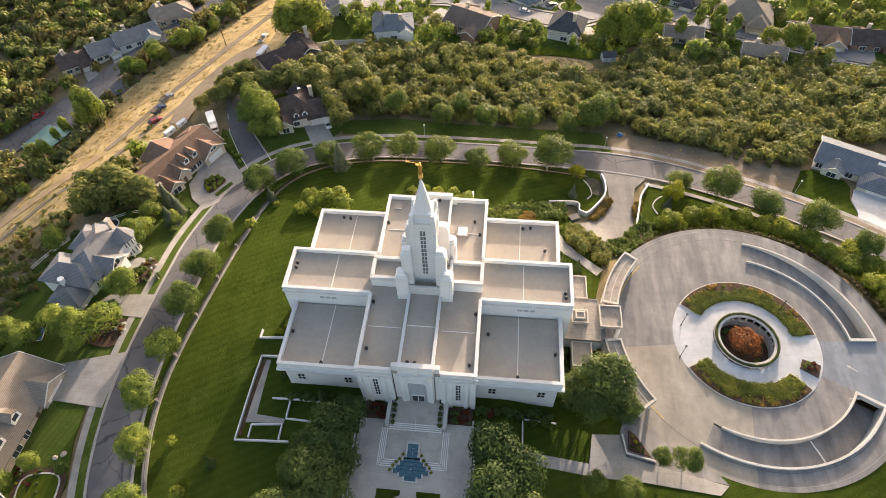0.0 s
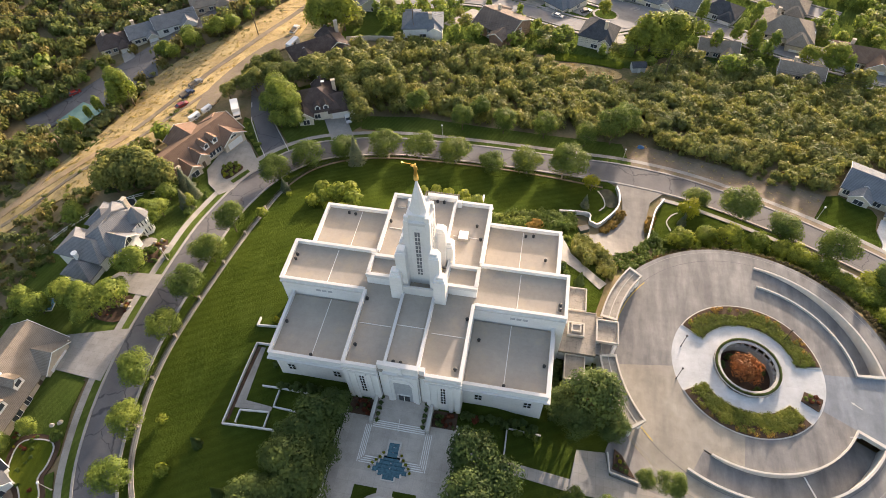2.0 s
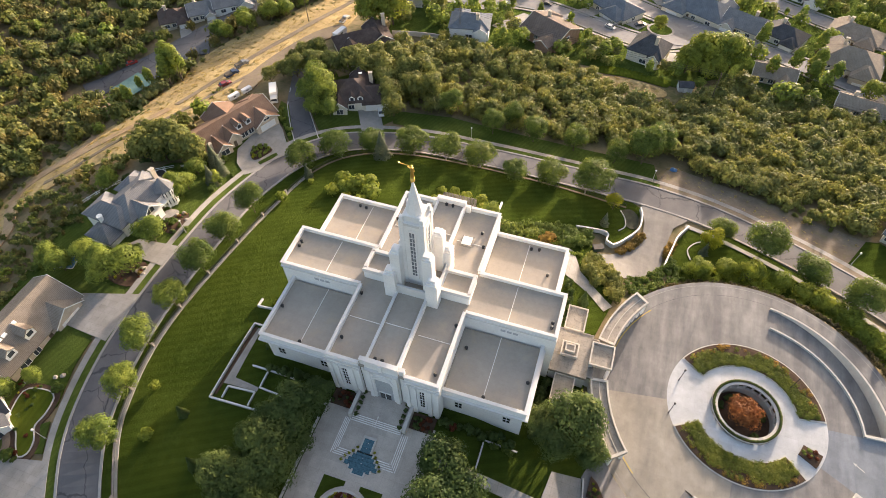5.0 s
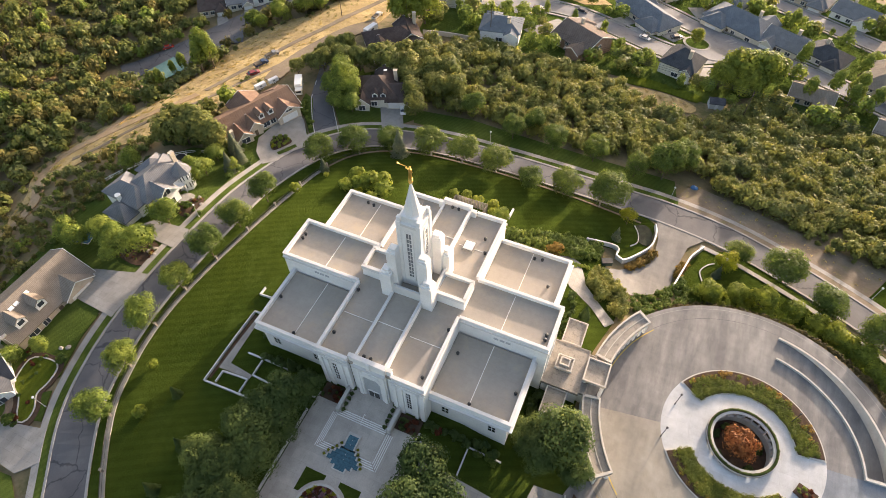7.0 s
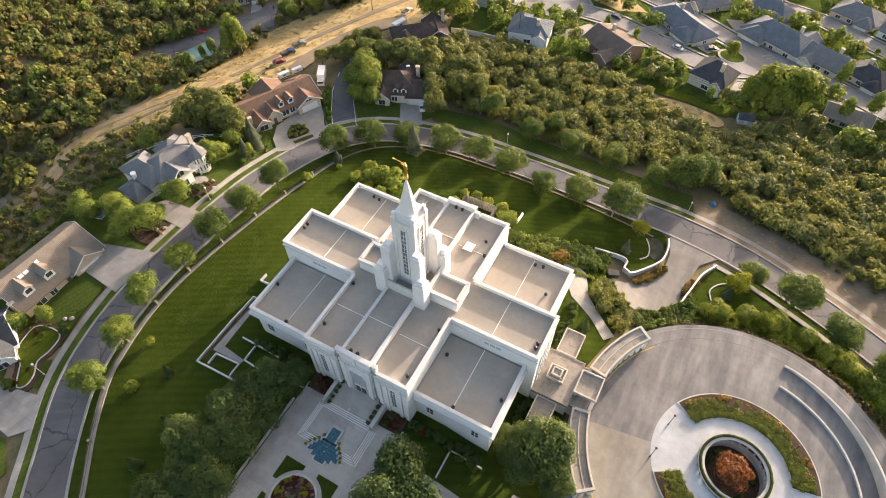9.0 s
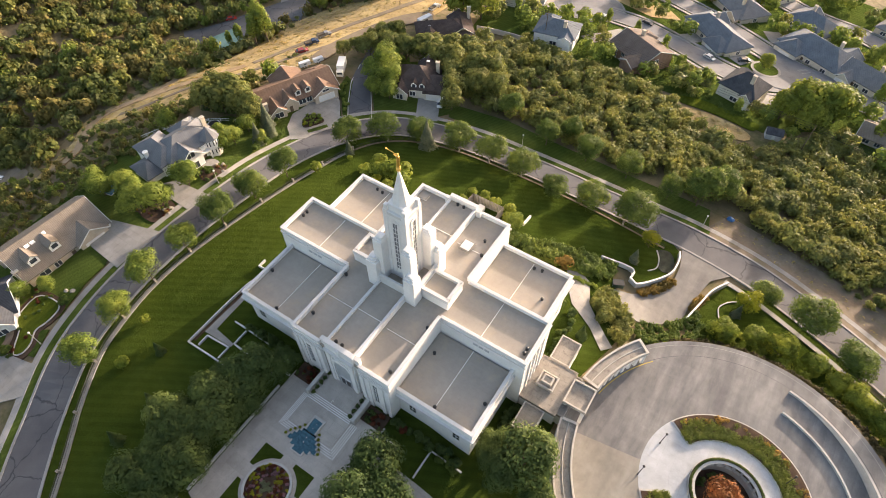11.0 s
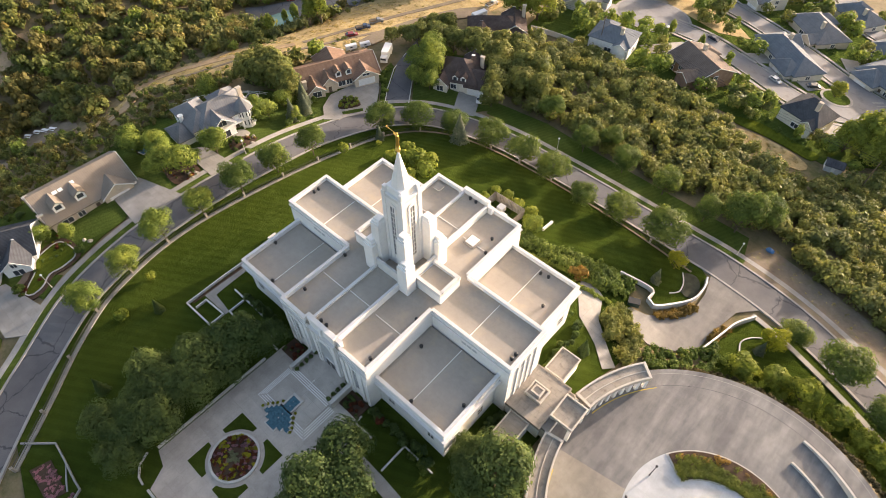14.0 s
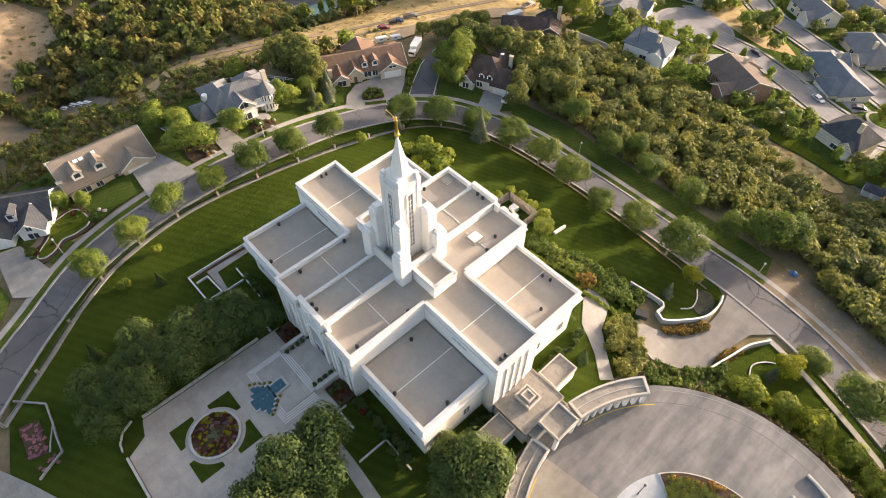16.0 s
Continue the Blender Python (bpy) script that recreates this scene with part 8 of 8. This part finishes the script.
# trees round the houses
for x, y, s in ((-130, 113, 0.8), (-124, 110, 0.8), (-119.5, 118, 0.9), (-112, 125, 1.0), (-107, 129, 0.9), (-125, 124, 0.8), (-102, 151, 0.8), (-104, 140, 0.7), (5.2, 37.7, 0.6), (-73, 1.2, 0.95), (-78, 18.5, 0.85), (-72.5, -9, 1.0), (-75.5, -12.5, 1.0), (-79, -10, 0.9), (-84, -9, 0.9), (-73.0, -6.0, 0.7), (-90, -13, 0.8), (-77, 21, 0.7), (-79, -44, 0.6), (-75, -39, 0.5), (-95, -12, 0.8), (-79, 28, 0.7), (-72.5, 27, 0.5), (-100, 16, 0.8), (-66, 72, 0.95), (-61.5, 66.5, 0.8), (-60, 73, 1.1), (-64, 77, 1.2), (-68, 82, 1.1), (-57, 68, 0.8)):
    YARD_TREE.at(x, y, s)
for x, y, s in ((-72, 88, 1.0), (-77, 84, 0.9), (-66, 90, 1.0), (-60, 92, 1.1), (-54, 92, 1.1), (-48, 94, 1.1), (-45, 88, 1.0), (-41, 82, 1.0), (-38, 76, 0.9), (-80, 95, 0.8), (-76, 98, 0.9), (-48, 103, 1.0), (-53, 100, 1.0), (-58, 99, 0.9), (-92, 31, 1.15), (-88.5, 33.5, 1.2), (-96, 29, 1.1), (-84.5, 32.5, 1.1), (-99, 36, 1.0), (-95, 35, 1.15), (-81.2, 31.8, 0.8), (-44, 99, 1.0), (-40, 93, 1.1), (-36, 88, 1.0), (-36, 98, 1.1), (-30, 90, 1.0), (-84, 78, 0.65), (-82, 83, 0.65), (-82, 91, 0.65), (-79, 97, 0.7), (-78, 88, 0.7)):
    OLIVE_TREE.at(x, y, s)
for x, y, s in ((52.5, 141.5, 1.15), (58.0, 145.0, 1.6), (64.0, 147.5, 1.65), (69.0, 152.5, 1.35), (60.5, 140.5, 1.2), (123.4, 143.9, 1.25), (116, 146, 0.9), (98, 157, 0.9), (40.5, 172.5, 0.7), (-66, 128, 1.7), (-61, 133, 1.8), (-70, 134, 1.6)):
    BRIGHT_TREE.at(x, y, s)
for x, y, s in ((91, 156, 1.1), (98, 156, 1.2), (82, 148, 1.0), (80, 172, 1.1), (101, 174, 1.1), (75, 197, 1.2), (-131, 81, 0.9), (-124, 79, 1.4), (-128, 80, 1.5), (-126, 75, 1.2), (-135.4, 75, 0.85), (-138, 72, 0.7), (-134.9, 62.4, 0.8), (-140, 66, 0.7), (-19.0, 161.5, 0.75), (-7.5, 163.5, 0.6), (96, 150, 1.0), (104, 152, 1.0), (128, 140, 0.9), (8, 150, 0.6), (14, 148, 0.6), (18, 143, 0.6), (24, 146, 0.6)):
    TALL_TREE.at(x, y, s)
FAR_PLACES = [[], [], []]
for _ in range(760):
    x, y = RNG.uniform(-60, 190), RNG.uniform(132, 262)
    ok = min(math.hypot(x - p[0], y - p[1]) for p in LOWER + CROSS + FAR_STREET) > 8.5 and math.hypot(x + 33, y - 175) > 18 and math.hypot(x - 46, y - 172) > 13
    ok &= all(math.hypot(x - a, y - b) > 10.5 for a, b in ((-30, 137), (0, 145.5), (38, 146.5), (19, 184), (20, 217), (56, 196), (50, 221), (-56, 160), (-48, 199), (-8, 229), (74, 188), (90, 184), (84, 241), (103, 231), (112, 169), (137, 154), (159, 152), (112, 138), (84, 150), (3, 258), (28, 246), (118, 196), (12, 190), (28, 178)))
    if ok:
        FAR_PLACES[RNG.choice(3, p=(0.5, 0.3, 0.2))].append((x, y, RNG.uniform(0.42, 0.95)))
FAR_SHAPES = [lobed(crown_lobes(4.4, 0.6, 8.5, 12), 270, 0.56) for _ in range(6)]
TALL_SHAPES = [lobed(crown_lobes(2.2, 0.4, 10.0, 10), 190, 0.5) for _ in range(6)]
_drives = [(-18, 149), (-20, 144), (-15, 154), (10, 175), (12, 170), (62, 192), (46, 151), (124, 158), (136, 140), (-47, 166), (-28, 184), (150, 143)]
_homes = list(((-30, 137), (0, 145.5), (38, 146.5), (19, 184), (20, 217), (56, 196), (50, 221), (-56, 160), (-48, 199), (-8, 229), (74, 188), (90, 184), (84, 241), (103, 231), (112, 169), (137, 154), (159, 152), (112, 138), (84, 150), (3, 258), (28, 246), (118, 196), (12, 190), (28, 178))[:22])
_garden = [(hx + r * math.cos(a), hy + r * math.sin(a), RNG.uniform(0.7, 1.7)) for hx, hy in _homes for r, a in zip(RNG.uniform(10.5, 15, 34), RNG.uniform(0, math.tau, 34))]
_garden = [p for p in _garden if min(math.hypot(p[0] - q[0], p[1] - q[1]) for q in LOWER + CROSS + FAR_STREET) > 7.5 and min(math.hypot(p[0] - q[0], p[1] - q[1]) for q in _drives) > 7 and math.hypot(p[0] + 33, p[1] - 175) > 18 and math.hypot(p[0] - 46, p[1] - 172) > 12 and min(math.hypot(p[0] - q[0], p[1] - q[1]) for q in _homes) > 9.5]
scrub("garden_shrubs", "clipped shrubs round the lower houses", _garden, LEAF, 1.3, TUFTS)
scrub("lower_trees", "leafy green trees between the lower houses", FAR_PLACES[0], LEAF_HEDGE, 1.0, FAR_SHAPES)
scrub("lower_trees", "olive-green trees between the lower houses", FAR_PLACES[1], LEAF_OLIVE, 1.0, FAR_SHAPES)
scrub("lower_trees", "tall narrow trees between the lower houses", FAR_PLACES[2], LEAF_HEDGE, 1.0, TALL_SHAPES)
for _ in range(60):
    x, y = RNG.uniform(-100, -68), RNG.uniform(-70, 40)
    if math.hypot(x + 87, y - 8) > 13 and abs(x + 86) + abs(y + 30) > 22 and math.hypot(x + 82, y + 53) > 12 and not (-82 < x and -28 < y < -12) and not (x > -83 and -6 < y < 3):
        (SHRUB if RNG.random() < 0.7 else SHRUB_DARK).at(x, y, RNG.uniform(0.7, 1.5))

for pts, n in (([(-72.6, -40.4), (-74.2, -44.2), (-72.2, -49.8), (-67.4, -55.2)], 16), ([(-73, -39.4), (-78, -40), (-77.6, -43), (-75, -43.4)], 14), ([(-70.8, 5.4), (-74.4, 6), (-74.6, 9), (-71.5, 12.6)], 22), ([(-70.6, -12), (-77, -11.6), (-76, -7), (-70.6, -7)], 24), ([(-70, 31.5), (-73, 29), (-75, 32), (-72, 33.5)], 8)):
    for _ in range(n):
        a, b = pts[RNG.integers(len(pts) - 1)], pts[RNG.integers(1, len(pts))]
        k = RNG.random()
        (SHRUB, SHRUB_RUST, SHRUB_RED, SHRUB_DARK, SHRUB_LIME)[RNG.choice(5, p=(0.5, 0.1, 0.1, 0.2, 0.1))].at(a[0] + (b[0] - a[0]) * k + RNG.uniform(-0.4, 0.4), a[1] + (b[1] - a[1]) * k + RNG.uniform(-0.4, 0.4), RNG.uniform(0.25, 0.55))

# ---- vehicles ----
TYRE = surface("rubber", (0.012, 0.012, 0.012), (0.02, 0.02, 0.02), 2, 10, 0.8)
PAINTS = {}


def paint(colour):
    if colour not in PAINTS:
        m, nt, b = material("car_paint", 0.25)
        b.inputs["Base Color"].default_value = (*colour, 1)
        b.inputs["Coat Weight"].default_value = 0.5
        PAINTS[colour] = m
    return PAINTS[colour]


def wheels(ob, xs, w, r=0.33):
    for x in xs:
        for s in (-1, 1):
            bm = bmesh.new()
            limb(bm, (x, s * (w - 0.22), r), (x, s * w, r), r, r, 12)
            wh = part("wheel", bm, TYRE, ob)
            bm = bmesh.new()
            limb(bm, (x, s * (w - 0.02), r), (x, s * (w + 0.02), r), r * 0.55, r * 0.55, 8)
            part("rim", bm, JOINT, wh)


def car(label, x, y, rot, colour, kind="car", k=1.0):
    z = gh(x, y) + 0.2
    if kind == "car":
        ob = thing("car", label, "car", pose(x, y, z, 0, 0, rot))
        bm = bmesh.new()
        prof = [(-2.3, 0.35), (2.3, 0.35), (2.35, 0.7), (1.4, 0.92), (0.7, 1.4), (-1.2, 1.42), (-1.9, 0.98), (-2.3, 0.92)]
        lo = [bm.verts.new((px, -0.9, pz)) for px, pz in prof]
        hi = [bm.verts.new((px, 0.9, pz)) for px, pz in prof]
        bm.faces.new(lo), bm.faces.new(hi[::-1])
        for i in range(len(prof)):
            bm.faces.new((lo[i], hi[i], hi[(i + 1) % len(prof)], lo[(i + 1) % len(prof)]))
        bmesh.ops.recalc_face_normals(bm, faces=bm.faces[:])
        part("body", bm, paint(colour), ob, bevel=0.06)
        for s in (-1, 1):
            part_box("side_window", -1.25, 0.75, *sorted((s * 0.86, s * 0.915)), 0.98, 1.32, PANE, ob)
        bm = bmesh.new()
        box(bm, -0.42, 0.42, -0.76, 0.76, -0.02, 0.02, pose(1.07, 0, 1.18, 0, 34, 0))
        part("windscreen", bm, PANE, ob)
        bm = bmesh.new()
        box(bm, -0.4, 0.4, -0.76, 0.76, -0.02, 0.02, pose(-1.6, 0, 1.21, 0, -33, 0))
        part("rear_window", bm, PANE, ob)
        wheels(ob, (-1.4, 1.4), 0.9)
    elif kind == "truck":
        ob = thing("box_truck", label, "truck", pose(x, y, z, 0, 0, rot))
        part_box("cargo_box", -4.0, 1.6, -1.2, 1.2, 0.9, 3.4, paint(colour), ob, "white cargo box", 0.04)
        part_box("cab", 1.75, 3.6, -1.1, 1.1, 0.5, 2.5, paint(colour), ob, bevel=0.12)
        part_box("windscreen", 3.3, 3.63, -0.9, 0.9, 1.5, 2.2, PANE, ob)
        wheels(ob, (-2.6, 2.7), 1.1, 0.45)
    elif kind == "trailer":
        ob = thing("camping_trailer", label, "trailer", pose(x, y, z, 0, 0, rot))
        part_box("body", -3.0 * k, 3.0 * k, -1.15 * k, 1.15 * k, 0.55, 0.55 + 2.3 * k, paint(colour), ob, bevel=0.12)
        part_box("window", -0.8 * k, 0.6 * k, -1.18 * k, 1.18 * k, 0.5 + 1.1 * k, 0.5 + 1.7 * k, PANE, ob)
        part_box("drawbar", 2.9 * k, 4.2 * k, -0.08, 0.08, 0.5, 0.65, BLACK, ob)
        wheels(ob, (-0.5 * k - 0.1, 0.4 * k + 0.1), 1.1 * k)
    else:
        ob = thing("pickup_truck", label, "truck", pose(x, y, z, 0, 0, rot))
        part_box("bed", -2.7, 0.1, -0.95, 0.95, 0.5, 1.05, paint(colour), ob, bevel=0.05)
        part_box("load", -2.5, 0.0, -0.8, 0.8, 1.05, 1.5, DIRT, ob, "mixed load in the bed")
        part_box("cab", 0.1, 1.7, -0.92, 0.92, 0.5, 1.8, paint(colour), ob, bevel=0.15)
        part_box("windscreen", 1.45, 1.74, -0.75, 0.75, 1.15, 1.6, PANE, ob)
        part_box("bonnet", 1.65, 2.8, -0.92, 0.92, 0.5, 1.15, paint(colour), ob, bevel=0.1)
        wheels(ob, (-1.7, 1.9), 0.95, 0.4)


car("white box truck parked on the lane", -77.0, 68.5, -60, (0.72, 0.72, 0.70), "truck")
car("small white trailer beside the house", -90.0, 64.6, 66, (0.75, 0.75, 0.74), "trailer", 0.66)
car("small white trailer near the track", -88.0, 69.2, 66, (0.70, 0.70, 0.70), "trailer", 0.6)
car("dark red car parked in dry grass", -100.4, 73.8, 60, (0.25, 0.03, 0.03))
car("dark blue pickup on the hillside", -102.6, 81.2, 62, (0.03, 0.05, 0.10), "pickup")
car("grey pickup with a loaded bed", -103.4, 88.9, 62, (0.25, 0.25, 0.25), "pickup")
car("white pickup on the dirt lot", -80.8, 130.0, 80, (0.65, 0.63, 0.60), "pickup")
car("white camping trailer beside a dark-roofed house", -76.5, 117.0, 75, (0.75, 0.75, 0.74), "trailer")
car("white car parked on a driveway", -42.6, 76.0, -60, (0.72, 0.72, 0.72))
car("white flatbed truck in the cul-de-sac", -24.0, 168.0, -8, (0.70, 0.70, 0.69), "pickup")
car("silver car parked on the lower street", 21.5, 165.6, -20, (0.55, 0.57, 0.58))
car("dark car parked on the lower street", -7.0, 176.4, -12, (0.05, 0.05, 0.055))
car("dark car on a driveway", 33.0, 173.0, 30, (0.06, 0.06, 0.065))
car("red car on the valley road", -161, 92, 52, (0.35, 0.04, 0.03))
car("white car on a driveway", 137, 141, 80, (0.7, 0.7, 0.7))

# ---- lamps and fence ----
LAMP, _nt, _b = material("lamp_globe", 0.3)
_b.inputs["Base Color"].default_value = (0.85, 0.85, 0.83, 1)
lamp0 = thing("street_lamp", "slim pale street lamp with a white globe", "street lamp", group="street lamps")
bm = bmesh.new()
limb(bm, (0, 0, -0.3), (0, 0, 4.6), 0.09, 0.06, 8)
part("pole", bm, KERB, lamp0)
bm = bmesh.new()
bmesh.ops.create_uvsphere(bm, u_segments=10, v_segments=8, radius=0.28, matrix=pose(0, 0, 4.8))
part("globe", bm, LAMP, lamp0)
bm = bmesh.new()
tube(bm, 0, 0, -0.3, 0.4, 0.22, 0.16, 8)
part("base", bm, KERB, lamp0)
_lamps = [(-10.2, 72.2), (46.0, 71.3), (-68.0, 6.5), (-64.6, -49.2), (98.6, 55.9)]
lamp0.matrix_basis = pose(*_lamps[0], gh(*_lamps[0]))
for x, y in _lamps[1:]:
    copy_thing(lamp0, pose(x, y, gh(x, y)))
for x, y in ((55.0, -4.6), (56.4, 3.4), (78.6, 8.6)):
    lamp = thing("drive_lamp", "slim black lamp post on the round drive", "lamp post", pose(x, y, 0.0), group="drive lamps")
    bm = bmesh.new()
    limb(bm, (0, 0, -0.2), (0, 0, 4.2), 0.08, 0.055, 8)
    part("pole", bm, BLACK, lamp)
    bm = bmesh.new()
    tube(bm, 0, 0, -0.2, 0.35, 0.2, 0.13, 8)
    part("base", bm, BLACK, lamp)
    bm = bmesh.new()
    tube(bm, 0, 0, 4.2, 4.7, 0.1, 0.22, 8), tube(bm, 0, 0, 4.7, 4.85, 0.26, 0.05, 8)
    part("lantern", bm, BLACK, lamp)
fence = thing("lawn_fence", "dark iron picket fence with stone pillars along the lawn", "fence")
_line = [p for p in WALL_LINE]
pickets = bmesh.new()
for i, (p, q) in enumerate(zip(_line, _line[1:])):
    bm = bmesh.new()
    a, b = Vector((*p, gh(*p) + 0.3)), Vector((*q, gh(*q) + 0.3))
    bm.free()
    for h in (0.2, 1.15):
        bm = bmesh.new()
        limb(bm, a + Vector((0, 0, h)), b + Vector((0, 0, h)), 0.045, 0.045, 4)
        part("rail", bm, BLACK, fence)
    n = max(2, int((b - a).length / 0.32))
    for k in range(n):
        c = a.lerp(b, (k + 0.5) / n)
        box(pickets, c.x - 0.025, c.x + 0.025, c.y - 0.025, c.y + 0.025, c.z, c.z + 1.3)
    if i % 5 == 0:
        bm = bmesh.new()
        box(bm, a.x - 0.22, a.x + 0.22, a.y - 0.22, a.y + 0.22, a.z - 0.4, a.z + 1.25)
        box(bm, a.x - 0.27, a.x + 0.27, a.y - 0.27, a.y + 0.27, a.z + 1.25, a.z + 1.36)
        part("pillar", bm, BUFF, fence, "buff stone pillar")
tagged(part("picket_infill", pickets, BLACK, fence), "thin dark iron pickets", kind="stuff")
for x, y, s in ((-10, 42.4, 1.0), (-6.5, 42.8, 1.1), (-3, 42.6, 1.0), (1.6, 42.2, 1.1), (2.6, 39.6, 1.0), (-10.6, 38.6, 0.9)):
    SHRUB_OLIVE.at(x, y, s)
# slatted enclosure behind the temple
yard = thing("slat_enclosure", "wooden slat enclosure with cooling units", "enclosure")
for x0, y0, x1, y1 in ((-8.5, 40.5, 0.5, 40.5), (0.5, 40.5, 0.5, 33.5), (-8.5, 40.5, -8.5, 33.5)):
    n = int(math.hypot(x1 - x0, y1 - y0) / 0.45)
    for i in range(n):
        x, y = x0 + (x1 - x0) * i / n, y0 + (y1 - y0) * i / n
        part_box("slat", x - 0.16, x + 0.16, y - 0.06, y + 0.06, gh(-4, 38) - 1.2, gh(-4, 38) + 2.7, BUFF, yard)
for x, y in ((-6, 36), (-3, 36.4), (-5, 38.5)):
    part_box("cooling_unit", x - 0.9, x + 0.9, y - 0.9, y + 0.9, gh(-4, 38) - 0.6, gh(-4, 38) + 1.3, JOINT, yard, "grey cooling unit", 0.05)
# power line across the hill and the woods
_poles = [(-240, 108), (-95, 126), (-32.7, 132), (62, 124), (170, 112)]
_tops = []
for x, y in _poles:
    pole = thing("utility_pole", "weathered wooden utility pole with a crossarm", "pole", pose(x, y, gh(x, y), 0, 0, 90), group="utility poles")
    bm = bmesh.new()
    limb(bm, (0, 0, -0.5), (0, 0, 12.5), 0.17, 0.12, 8)
    part("post", bm, BARK, pole)
    part_box("crossarm", -1.4, 1.4, -0.08, 0.08, 11.6, 11.8, BARK, pole)
    _tops.append(Vector((x, y, gh(x, y) + 11.85)))
for a, b in zip(_tops, _tops[1:]):
    line = thing("power_line", "three thin dark wires between utility poles", "cable")
    for k in (-1.2, 0.0, 1.2):
        bm = bmesh.new()
        pts = [a.lerp(b, i / 14) + Vector((0, k, -0.012 * (b - a).length * 4 * (i / 14) * (1 - i / 14))) for i in range(15)]
        rings = [[bm.verts.new(p + Vector((0, 0.04 * math.cos(j * math.tau / 4), 0.04 * math.sin(j * math.tau / 4)))) for j in range(4)] for p in pts]
        for g, h in zip(rings, rings[1:]):
            for j in range(4):
                bm.faces.new((g[j], g[(j + 1) % 4], h[(j + 1) % 4], h[j]))
        part("wire", bm, BLACK, line)
tarp = thing("tarp", "crumpled blue tarpaulin on the bare slope", "tarp", pose(51.8, 79.5, gh(51.8, 79.5)))
BLUE = surface("blue_tarp", (0.03, 0.12, 0.28), (0.05, 0.17, 0.36), 1.5, 6, 0.5, bumps=0.6, distance=0.1)
bm = bmesh.new()
bmesh.ops.create_icosphere(bm, subdivisions=2, radius=1.0, matrix=pose(0, 0, 0.3) @ Matrix.Diagonal((1.1, 0.8, 0.7, 1)))
for v in bm.verts:
    v.co += 0.18 * noise.noise_vector(v.co * 2.3)
part("cover", bm, BLUE, tarp)
